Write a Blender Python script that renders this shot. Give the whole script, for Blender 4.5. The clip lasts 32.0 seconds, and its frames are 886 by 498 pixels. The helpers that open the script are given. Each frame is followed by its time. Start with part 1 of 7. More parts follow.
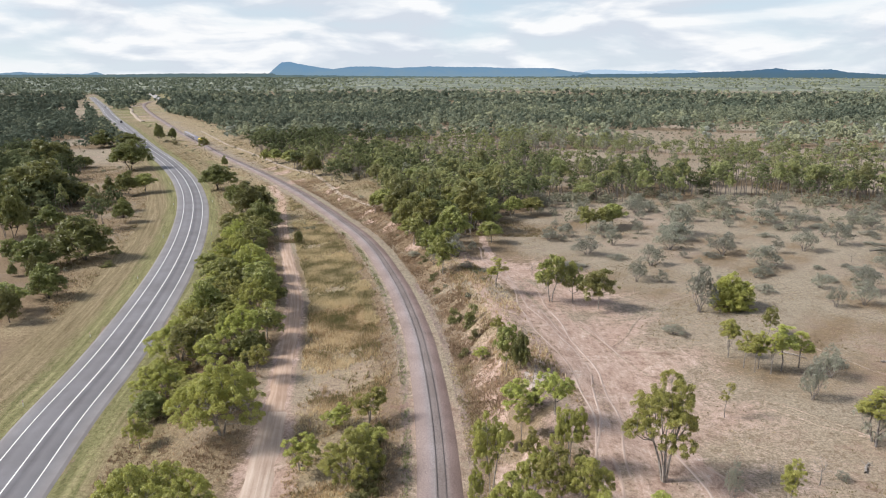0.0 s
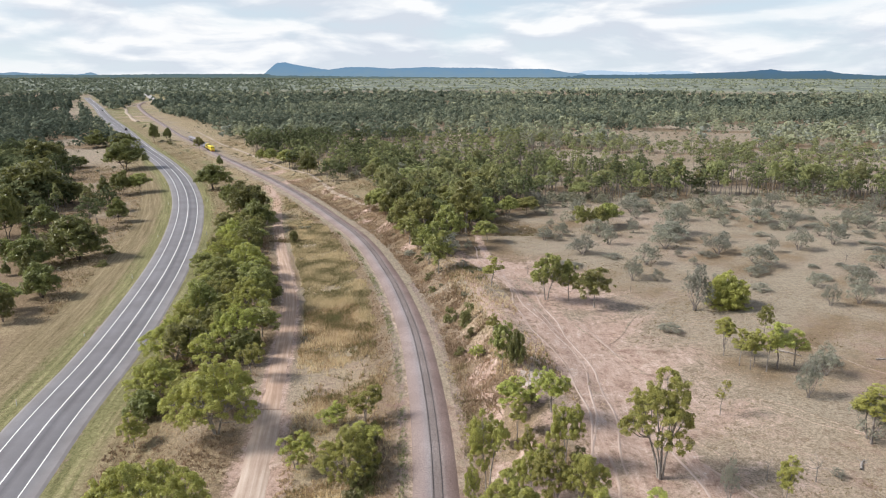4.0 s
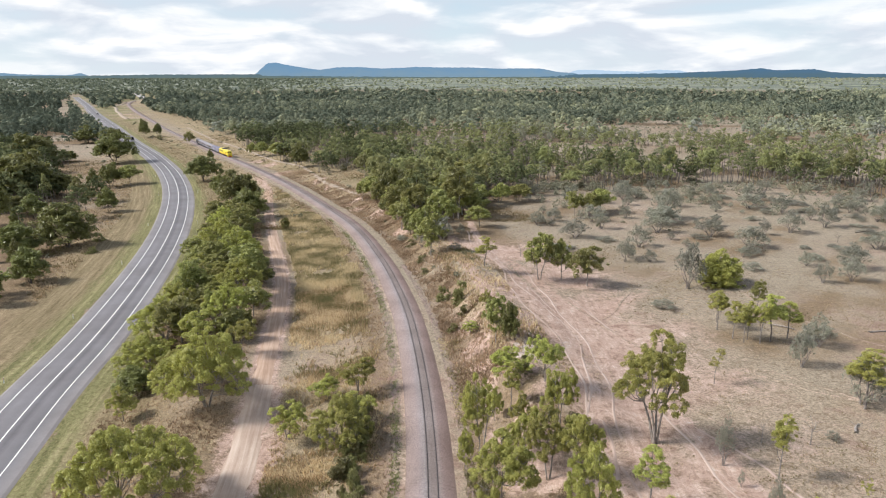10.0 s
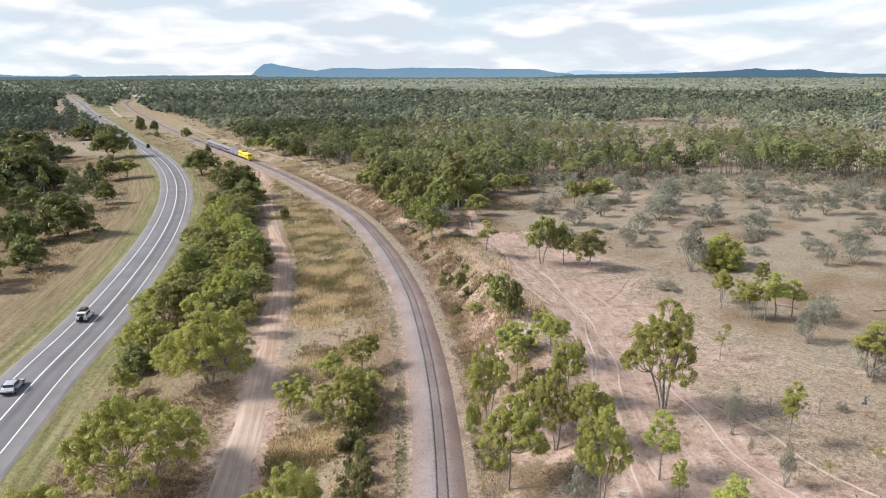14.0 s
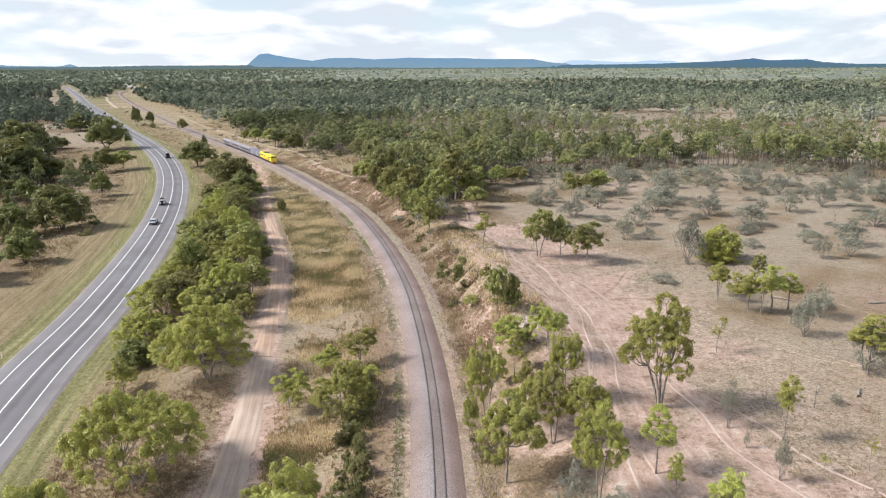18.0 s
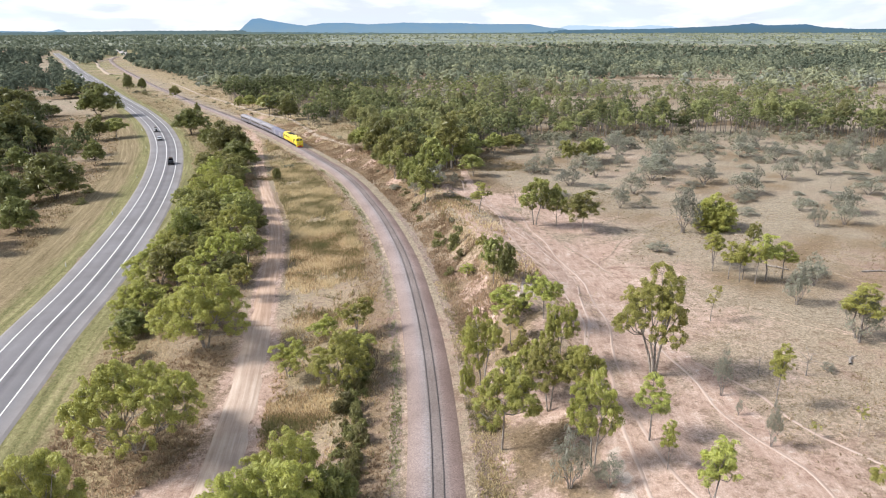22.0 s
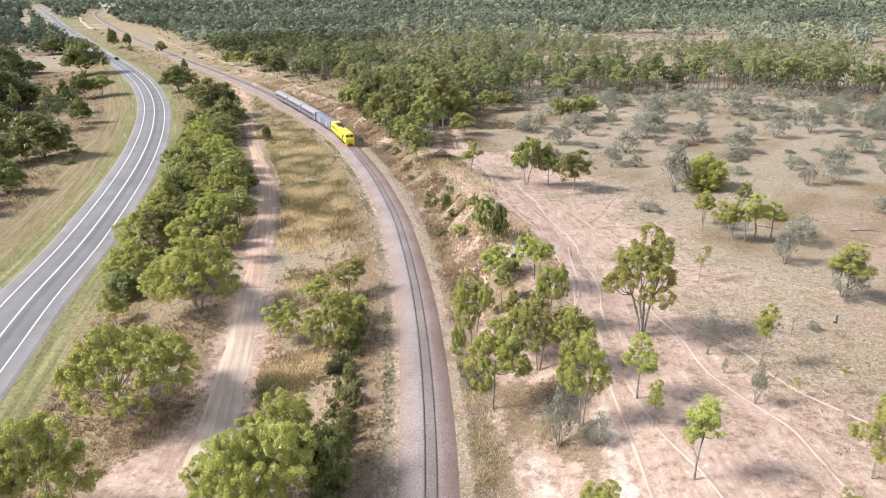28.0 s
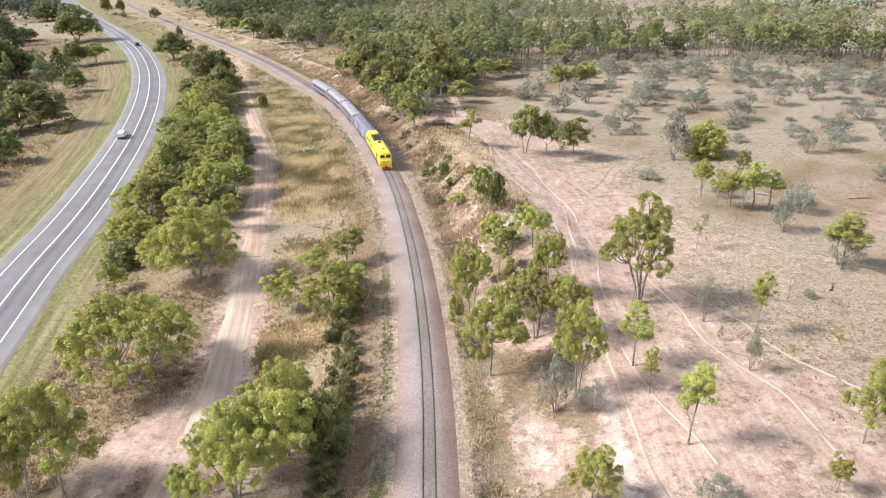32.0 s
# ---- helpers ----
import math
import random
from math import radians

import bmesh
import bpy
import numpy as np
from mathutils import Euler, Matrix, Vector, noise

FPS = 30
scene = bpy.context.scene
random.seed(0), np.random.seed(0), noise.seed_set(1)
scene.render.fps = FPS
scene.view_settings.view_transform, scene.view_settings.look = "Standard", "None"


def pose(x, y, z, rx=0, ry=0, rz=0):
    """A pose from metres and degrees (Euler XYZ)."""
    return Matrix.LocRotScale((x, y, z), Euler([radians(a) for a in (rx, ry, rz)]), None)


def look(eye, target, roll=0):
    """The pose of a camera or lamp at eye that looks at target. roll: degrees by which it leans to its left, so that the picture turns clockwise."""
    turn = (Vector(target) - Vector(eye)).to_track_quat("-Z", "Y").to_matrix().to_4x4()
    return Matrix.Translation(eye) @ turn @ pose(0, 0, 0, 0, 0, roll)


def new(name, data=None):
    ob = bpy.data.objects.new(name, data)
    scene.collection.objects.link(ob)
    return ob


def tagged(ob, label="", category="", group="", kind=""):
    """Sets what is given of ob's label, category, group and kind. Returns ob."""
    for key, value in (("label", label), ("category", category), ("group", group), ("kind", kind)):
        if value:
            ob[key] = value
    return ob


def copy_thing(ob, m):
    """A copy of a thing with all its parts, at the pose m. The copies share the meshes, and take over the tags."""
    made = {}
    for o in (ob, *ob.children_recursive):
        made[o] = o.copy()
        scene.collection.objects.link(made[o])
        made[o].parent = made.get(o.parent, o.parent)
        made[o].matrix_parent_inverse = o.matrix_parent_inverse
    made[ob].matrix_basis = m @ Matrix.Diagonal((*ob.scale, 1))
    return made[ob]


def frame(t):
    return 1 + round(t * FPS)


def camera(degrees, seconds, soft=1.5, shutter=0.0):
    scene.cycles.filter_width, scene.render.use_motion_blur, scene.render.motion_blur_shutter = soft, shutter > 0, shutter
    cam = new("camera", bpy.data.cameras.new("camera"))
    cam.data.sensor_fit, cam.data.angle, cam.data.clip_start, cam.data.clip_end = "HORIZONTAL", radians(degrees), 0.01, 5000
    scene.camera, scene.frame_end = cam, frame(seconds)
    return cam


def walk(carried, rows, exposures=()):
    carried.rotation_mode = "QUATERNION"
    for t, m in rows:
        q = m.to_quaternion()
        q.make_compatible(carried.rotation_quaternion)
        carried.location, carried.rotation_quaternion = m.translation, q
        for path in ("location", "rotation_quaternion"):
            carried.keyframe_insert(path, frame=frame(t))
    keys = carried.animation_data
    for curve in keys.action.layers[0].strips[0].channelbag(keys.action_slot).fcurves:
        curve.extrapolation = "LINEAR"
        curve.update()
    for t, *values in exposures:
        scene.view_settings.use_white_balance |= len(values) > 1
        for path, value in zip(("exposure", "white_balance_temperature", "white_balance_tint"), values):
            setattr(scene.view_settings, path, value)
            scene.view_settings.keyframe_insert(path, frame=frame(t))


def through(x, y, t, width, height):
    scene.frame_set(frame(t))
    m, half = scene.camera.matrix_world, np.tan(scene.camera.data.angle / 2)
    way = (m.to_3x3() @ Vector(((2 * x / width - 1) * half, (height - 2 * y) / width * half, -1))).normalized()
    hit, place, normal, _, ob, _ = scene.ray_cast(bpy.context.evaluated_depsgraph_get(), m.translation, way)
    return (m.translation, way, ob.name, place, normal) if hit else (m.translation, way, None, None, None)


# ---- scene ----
cam = camera(64.9, 32.0, soft=1.05)
PATH = [
    (0, (0.931, 0.399, 44.988), (0.785, 2.333, 44.502), -0.0),
    (1.5, (1.009, 0.51, 44.873), (0.867, 2.446, 44.389), -0.1),
    (3, (0.888, 0.547, 44.831), (0.751, 2.483, 44.347), -0.0),
    (6, (0.963, 0.251, 43.365), (0.836, 2.187, 42.881), -0.0),
    (7, (0.967, 0.202, 42.677), (0.843, 2.139, 42.194), -0.1),
    (8, (0.895, 0.122, 41.977), (0.776, 2.059, 41.493), -0.0),
    (9, (0.898, 0.257, 41.213), (0.783, 2.194, 40.73), -0.0),
    (10, (0.935, 0.166, 40.526), (0.823, 2.104, 40.043), -0.1),
    (11, (0.896, 0.322, 39.715), (0.788, 2.26, 39.233), -0.0),
    (11.5, (0.759, 0.183, 39.417), (0.654, 2.122, 38.936), -0.1),
    (12, (0.371, 0.138, 38.964), (0.268, 2.076, 38.482), -0.1),
    (12.5, (0.017, -0.013, 38.53), (-0.087, 1.925, 38.049), -0.1),
    (13, (-0.096, -0.076, 38.021), (-0.198, 1.863, 37.541), -0.1),
    (13.5, (-0.118, -0.122, 37.521), (-0.221, 1.816, 37.041), -0.1),
    (14, (-0.093, -0.198, 37.206), (-0.195, 1.741, 36.726), -0.2),
    (14.5, (-0.14, -0.197, 37.149), (-0.241, 1.742, 36.668), -0.2),
    (16.5, (-0.15, -0.196, 37.362), (-0.248, 1.743, 36.88), -0.2),
    (17, (-0.147, -0.151, 37.469), (-0.243, 1.787, 36.986), -0.2),
    (17.5, (-0.134, -0.139, 37.539), (-0.229, 1.799, 37.052), -0.2),
    (18, (-0.164, -0.157, 37.606), (-0.257, 1.776, 37.1), -0.2),
    (19, (-0.236, 0.042, 37.563), (-0.326, 1.957, 36.993), -0.2),
    (20, (-0.195, 0.035, 37.612), (-0.284, 1.942, 37.018), -0.2),
    (21, (-0.198, -0.134, 37.812), (-0.282, 1.774, 37.217), -0.2),
    (22, (-0.229, -0.093, 37.843), (-0.309, 1.815, 37.248), -0.2),
    (23, (-0.224, -0.089, 37.904), (-0.299, 1.819, 37.309), -0.1),
    (24, (-0.174, -0.055, 37.963), (-0.247, 1.853, 37.368), -0.2),
    (25, (-0.19, -0.009, 38.016), (-0.258, 1.9, 37.422), -0.2),
    (25.5, (-0.147, 0.014, 38.046), (-0.214, 1.923, 37.454), -0.2),
    (27.5, (-0.226, -0.104, 38.343), (-0.283, 1.769, 37.643), -0.1),
    (28, (-0.104, -0.153, 38.402), (-0.161, 1.716, 37.691), -0.2),
    (29, (-0.039, -0.053, 38.532), (-0.094, 1.814, 37.818), -0.2),
    (29.5, (-0.129, -0.097, 38.489), (-0.182, 1.769, 37.772), -0.1),
    (30, (-0.104, -0.074, 38.47), (-0.157, 1.788, 37.741), -0.1),
    (30.5, (-0.072, -0.169, 38.507), (-0.124, 1.687, 37.764), -0.2),
    (31, (0.039, -0.204, 38.578), (-0.014, 1.646, 37.819), -0.2),
    (31.5, (0.026, -0.21, 38.467), (-0.026, 1.633, 37.691), -0.2),
    (32, (0.022, -0.208, 38.396), (-0.031, 1.627, 37.603), -0.3),
]
walk(cam, [(t, look(eye, target, roll)) for t, eye, target, roll in PATH],
     exposures=[(0, 0.2), (9, 0.26), (14, 0.3), (18, 0.38), (20, 0.45), (24, 0.55), (28, 0.71), (32, 0.73)])


# The plan: rail and road as smooth curves x(y), and the height of the ground from both.
def smooth_curve(pts):
    """A C1 curve x(y) through (y, x) points, as a dense table."""
    ys, xs = np.array(pts, float).T
    m = np.gradient(xs, ys)
    yy = np.arange(ys[0], ys[-1], 2.0)
    k = np.clip(np.searchsorted(ys, yy) - 1, 0, len(ys) - 2)
    h = ys[k + 1] - ys[k]
    s = (yy - ys[k]) / h
    out = ((2*s**3 - 3*s**2 + 1) * xs[k] + (s**3 - 2*s**2 + s) * h * m[k]
           + (3*s**2 - 2*s**3) * xs[k + 1] + (s**3 - s**2) * h * m[k + 1])
    return yy, out, np.gradient(out, yy)


RAIL = smooth_curve([(-600, 8), (-200, 3.5), (0, -0.9), (41.7, -2.37), (54.2, -3.06), (68.8, -4.36), (81.9, -5.95), (91.3, -7.35), (103, -9.35), (117, -12.1), (130, -15.3),
                     (148.2, -20.4), (162, -24.9), (174, -29), (196.8, -38.4), (212.4, -46.3), (231.7, -56.3), (261.5, -72.5), (293.8, -91.6), (343.2, -123),
                     (383.7, -149.5), (445.7, -188.2), (521, -235), (627, -298), (797.7, -399), (889, -451), (1060, -540), (1180, -585)])
ROAD = smooth_curve([(-600, 40), (-200, -4), (0, -41.5), (71, -57.5), (86, -61.2), (109, -65.8), (139, -73.3), (176, -84.1), (218, -98.8),
                     (257, -115), (303, -138), (358, -170.5), (430, -217.5), (580, -312), (740, -415), (960, -550), (1230, -720), (1420, -840)])


def along(curve, y):
    return np.interp(y, curve[0], curve[1]), np.interp(y, curve[0], curve[2])


def off(curve, x, y):
    """Distance from the curve, to its right (+) or left (-)."""
    cx, m = along(curve, y)
    return (x - cx) / np.sqrt(1 + m * m)


def step(a, b, v):
    s = np.clip((v - a) / (b - a), 0, 1)
    return s * s * (3 - 2 * s)


def road_z(y):
    return -3.5 + 2.2 * step(150, 420, y)


def far_rise(x, y):
    """How much the far plain rises towards the ranges."""
    return 24 * step(700, 4500, np.hypot(x, y)) ** 1.2


def road_top(y):
    return road_z(y) + far_rise(along(ROAD, y)[0], y) + 1.1 * step(480, 800, y)


def rail_top(y):
    y = np.asarray(y, float)
    return far_rise(along(RAIL, y)[0], y) + 0.8 * step(520, 820, y)


def height(x, y):
    """The ground's height over the rail's sleepers."""
    u = off(RAIL, x, y)
    z = np.interp(u, [-400, -120, -75, -57, -45, -30, -20, -12, -6.5, -4.2, 4.0, 6.0, 9.0, 14, 22, 60, 160, 500],
                  [-2.6, -3.4, -3.8, -3.5, -2.4, -1.2, -1.7, -1.4, -0.75, -0.46, -0.46, -0.72, -0.7, 0.3, 1.3, 1.3, 1.6, 2.0])
    bank = step(62, 84, y) * (1 - 0.6 * step(130, 170, y)) * (1 - step(230, 330, y))
    z = z + bank * np.interp(u, [5.0, 8.0, 12.5, 15.5, 19, 24, 32], [0, 0.9, 3.6, 3.1, 1.9, 0.6, 0])
    far = step(250, 600, y)
    z = z * (1 - 0.6 * far)
    r = np.abs(off(ROAD, x, y))
    w = 1 - step(7.5, 24, r)
    w = w * (1 - step(1150, 1400, y))
    z = z * (1 - w) + (road_z(y) - 0.12) * w
    return z + far_rise(x, y)

# ---- world, sun, exposure ----
SUN_EL, SUN_AZ = 40.0, 262.0        # degrees; azimuth clockwise from +y
world = bpy.data.worlds.new("sky")
scene.world = world
world.use_nodes = True
wn, wl = world.node_tree.nodes, world.node_tree.links
wn.clear()
w_out, w_bg = wn.new("ShaderNodeOutputWorld"), wn.new("ShaderNodeBackground")
sky = wn.new("ShaderNodeTexSky")
sky.sky_type, sky.sun_disc = "NISHITA", False
sky.dust_density, sky.ozone_density = 0.3, 3.0
sky.sun_elevation, sky.sun_rotation = radians(SUN_EL), radians(SUN_AZ)
w_dir = wn.new("ShaderNodeTexCoord").outputs["Generated"]
w_sep = wn.new("ShaderNodeSeparateXYZ")
wl.new(w_dir, w_sep.inputs[0])


def w_math(op, a, b, clamp=False):
    k = wn.new("ShaderNodeMath")
    k.operation, k.use_clamp = op, clamp
    for sock, v in zip(k.inputs, (a, b)):
        if isinstance(v, (int, float)):
            sock.default_value = v
        else:
            wl.new(v, sock)
    return k.outputs[0]


def w_cloud(lift, scale, detail, flat=3.9):
    """The clouds' thickness, looked up a little higher by lift."""
    mp, t = wn.new("ShaderNodeMapping"), wn.new("ShaderNodeTexNoise")
    mp.inputs["Location"].default_value, mp.inputs["Scale"].default_value = (0.35, 0.2, 0.61 + lift * flat), (1, 1, flat)
    t.inputs["Scale"].default_value, t.inputs["Detail"].default_value, t.inputs["Roughness"].default_value, t.inputs["Distortion"].default_value = scale, detail, 0.5, 0.3
    wl.new(w_dir, mp.inputs[0])
    wl.new(mp.outputs[0], t.inputs["Vector"])
    return t.outputs[0]


def w_ramp(src, stops):
    r = wn.new("ShaderNodeValToRGB")
    while len(r.color_ramp.elements) < len(stops):
        r.color_ramp.elements.new(0.5)
    for e, (p, c) in zip(r.color_ramp.elements, stops):
        e.position, e.color = p, (*c, 1)
    wl.new(src, r.inputs[0])
    return r.outputs[0]


def w_blend(f, a, b):
    x = wn.new("ShaderNodeMix")
    x.data_type = "RGBA"
    for sock, v in ((x.inputs[0], f), (x.inputs[6], a), (x.inputs[7], b)):
        if isinstance(v, tuple):
            sock.default_value = (*v, 1)
        else:
            wl.new(v, sock)
    return x.outputs[2]


# broken cumulus: closed up towards the horizon, with blue gaps overhead; lit tops and grey bases
w_high = w_math("MULTIPLY", w_math("SUBTRACT", w_sep.outputs[2], 0.12, True), 0.2)
w_n, w_above = w_cloud(0.0, 5.6, 7), w_cloud(0.014, 5.6, 7)
w_cover = w_ramp(w_math("SUBTRACT", w_n, w_high), [(0.27, (0, 0, 0)), (0.56, (1, 1, 1))])
w_lit = w_math("ADD", w_math("MULTIPLY", w_math("SUBTRACT", w_n, w_above), 2.4), w_cloud(0.4, 2.6, 5))
w_tone = w_ramp(w_lit, [(0.34, (5.9, 6.4, 7.15)), (0.52, (6.95, 7.35, 7.9)), (0.7, (8.4, 8.5, 8.65))])
w_haze = w_ramp(w_sep.outputs[2], [(0.0, (1, 1, 1)), (0.3, (0, 0, 0))])
w_gap = w_blend(w_math("MULTIPLY", w_haze, 0.75), sky.outputs[0], (6.3, 7.5, 8.7))
wl.new(w_blend(w_cover, w_gap, w_tone), w_bg.inputs[0])
w_bg.inputs[1].default_value = 0.1
wl.new(w_bg.outputs[0], w_out.inputs[0])

sun = new("sun", bpy.data.lights.new("sun", "SUN"))
sun.data.energy, sun.data.angle, sun.data.color = 4.6, radians(15.0), (1.0, 0.965, 0.93)
sun.matrix_world = look((0, 0, 300), (math.sin(radians(SUN_AZ + 180)) * 300, math.cos(radians(SUN_AZ + 180)) * 300, 300 - 300 * math.tan(radians(SUN_EL))))


# ---- materials ----
def material(name, rough=0.9, metal=0.0, spec=0.3):
    m = bpy.data.materials.new(name)
    m.use_nodes = True
    n = m.node_tree.nodes
    b = n["Principled BSDF"]
    b.inputs["Roughness"].default_value, b.inputs["Metallic"].default_value = rough, metal
    b.inputs["Specular IOR Level"].default_value = spec
    return m, n, m.node_tree.links, b


def noise_node(n, l, co, scale, detail=4, rough=0.55):
    t = n.new("ShaderNodeTexNoise")
    t.inputs["Scale"].default_value, t.inputs["Detail"].default_value, t.inputs["Roughness"].default_value = scale, detail, rough
    if co is not None:
        l.new(co, t.inputs["Vector"])
    return t.outputs[0]


def ramp(n, l, src, stops):
    r = n.new("ShaderNodeValToRGB")
    e = r.color_ramp.elements
    while len(e) < len(stops):
        e.new(0.5)
    for el, (p, c) in zip(e, stops):
        el.position, el.color = p, (*c, 1) if len(c) == 3 else c
    l.new(src, r.inputs[0])
    return r.outputs[0]


def mixed(n, l, fac, a, b, mode="MIX"):
    x = n.new("ShaderNodeMix")
    x.data_type, x.blend_type = "RGBA", mode
    for sock, v in ((x.inputs[0], fac), (x.inputs[6], a), (x.inputs[7], b)):
        if isinstance(v, (int, float)):
            sock.default_value = v
        elif isinstance(v, tuple):
            sock.default_value = (*v, 1)
        else:
            l.new(v, sock)
    return x.outputs[2]


def bumped(n, l, b, src, strength=0.4, dist=0.05):
    k = n.new("ShaderNodeBump")
    k.inputs["Strength"].default_value, k.inputs["Distance"].default_value = strength, dist
    l.new(src, k.inputs["Height"])
    l.new(k.outputs[0], b.inputs["Normal"])


def math_node(n, l, op, a, b):
    k = n.new("ShaderNodeMath")
    k.operation = op
    for s, v in zip(k.inputs, (a, b)):
        if isinstance(v, (int, float)):
            s.default_value = v
        else:
            l.new(v, s)
    return k.outputs[0]


def plain(name, colour, rough=0.5, metal=0.0, var=0.12, scale=3.0, spec=0.4):
    """A painted or metal surface with light grime."""
    m, n, l, b = material(name, rough, metal, spec)
    co = n.new("ShaderNodeTexCoord").outputs["Object"]
    f = noise_node(n, l, co, scale, 5)
    dark = tuple(c * (1 - 2 * var) for c in colour)
    l.new(ramp(n, l, f, [(0.3, dark), (0.62, colour)]), b.inputs["Base Color"])
    return m


def leaf_material(name, dark, light, through=0.25):
    m, n, l, b = material(name, 0.45, 0, 0.5)
    geo, info = n.new("ShaderNodeNewGeometry"), n.new("ShaderNodeObjectInfo")
    co = n.new("ShaderNodeTexCoord").outputs["Object"]
    patch, broad = noise_node(n, l, co, 0.3, 3), noise_node(n, l, geo.outputs["Position"], 0.035, 3)
    f = math_node(n, l, "ADD", math_node(n, l, "MULTIPLY", geo.outputs["Random Per Island"], 0.3), math_node(n, l, "MULTIPLY", patch, 0.45))
    f = math_node(n, l, "ADD", f, math_node(n, l, "MULTIPLY", broad, 0.25))
    c = ramp(n, l, f, [(0.15, dark), (0.85, light)])
    hue = n.new("ShaderNodeHueSaturation")
    l.new(c, hue.inputs["Color"])
    l.new(math_node(n, l, "ADD", math_node(n, l, "MULTIPLY", info.outputs["Random"], 0.03), 0.48), hue.inputs["Hue"])
    l.new(math_node(n, l, "ADD", math_node(n, l, "MULTIPLY", info.outputs["Random"], 0.4), 0.8), hue.inputs["Value"])
    l.new(hue.outputs[0], b.inputs["Base Color"])
    tr = n.new("ShaderNodeBsdfTranslucent")
    l.new(hue.outputs[0], tr.inputs["Color"])
    ms = n.new("ShaderNodeMixShader")
    ms.inputs[0].default_value = through
    l.new(b.outputs[0], ms.inputs[1]); l.new(tr.outputs[0], ms.inputs[2])
    l.new(ms.outputs[0], n["Material Output"].inputs[0])
    return m


LEAF = {
    "green": leaf_material("leaf_green", (0.16, 0.168, 0.05), (0.64, 0.64, 0.17), 0.38),
    "olive": leaf_material("leaf_olive", (0.1, 0.11, 0.036), (0.47, 0.47, 0.14), 0.3),
    "dark": leaf_material("leaf_dark", (0.09, 0.102, 0.034), (0.31, 0.315, 0.1), 0.35),
    "grey": leaf_material("leaf_grey", (0.18, 0.184, 0.14), (0.42, 0.42, 0.325), 0.45),
    "edge": leaf_material("leaf_edge", (0.15, 0.165, 0.07), (0.5, 0.505, 0.21), 0.45),
    "bush": leaf_material("leaf_bush", (0.12, 0.118, 0.045), (0.33, 0.32, 0.125), 0.4),
}


def tinted_leaves(name, stops, through=0.2):
    """Leaves of many trees in one mesh: a tint for each tree, and a little for each spray."""
    m, n, l, b = material(name, 0.85, 0, 0.05)
    geo = n.new("ShaderNodeNewGeometry")
    att = n.new("ShaderNodeVertexColor"); att.layer_name = "tint"
    f = math_node(n, l, "ADD", att.outputs["Color"], math_node(n, l, "MULTIPLY", math_node(n, l, "SUBTRACT", geo.outputs["Random Per Island"], 0.5), 0.14))
    c = ramp(n, l, f, stops)
    c = mixed(n, l, 1.0, c, ramp(n, l, noise_node(n, l, geo.outputs["Position"], 0.5, 3), [(0.35, (0.82, 0.83, 0.82)), (0.65, (1, 1, 1))]), "MULTIPLY")
    l.new(c, b.inputs["Base Color"])
    tr = n.new("ShaderNodeBsdfTranslucent"); l.new(c, tr.inputs["Color"])
    ms = n.new("ShaderNodeMixShader"); ms.inputs[0].default_value = through
    l.new(b.outputs[0], ms.inputs[1]); l.new(tr.outputs[0], ms.inputs[2])
    l.new(ms.outputs[0], n["Material Output"].inputs[0])
    return m


LEAF["forest"] = tinted_leaves("leaf_forest", [(0.05, (0.084, 0.097, 0.046)), (0.3, (0.134, 0.151, 0.074)), (0.55, (0.218, 0.232, 0.109)), (0.72, (0.311, 0.321, 0.139)), (0.88, (0.26, 0.267, 0.176)), (1.0, (0.302, 0.301, 0.227))], 0.22)
# distance haze over the farther trees is put into this bluer leaf colour
LEAF["hazy_forest"] = tinted_leaves("leaf_hazy_forest", [(0.05, (0.118, 0.142, 0.104)), (0.3, (0.195, 0.220, 0.159)), (0.55, (0.307, 0.327, 0.221)), (0.72, (0.413, 0.423, 0.260)), (0.88, (0.3, 0.322, 0.25)), (1.0, (0.32, 0.332, 0.28))])
LEAF["scrub"] = tinted_leaves("leaf_scrub", [(0.05, (0.14, 0.14, 0.085)), (0.4, (0.24, 0.225, 0.15)), (0.65, (0.3, 0.3, 0.22)), (1.0, (0.46, 0.39, 0.28))])


def bark_material(name, a, c):
    m, n, l, b = material(name, 0.85)
    co = n.new("ShaderNodeTexCoord").outputs["Object"]
    mp = n.new("ShaderNodeMapping"); mp.inputs["Scale"].default_value = (6, 6, 1.2)
    l.new(co, mp.inputs[0])
    f = noise_node(n, l, mp.outputs[0], 1.5, 6)
    l.new(ramp(n, l, f, [(0.35, a), (0.65, c)]), b.inputs["Base Color"])
    bumped(n, l, b, f, 0.5, 0.03)
    return m


BARK_PALE = bark_material("bark_pale", (0.16, 0.13, 0.11), (0.42, 0.38, 0.34))
BARK_WOOD = bark_material("bark_wood", (0.12, 0.1, 0.09), (0.36, 0.32, 0.29))
BARK_DARK = bark_material("bark_dark", (0.05, 0.04, 0.035), (0.17, 0.14, 0.12))


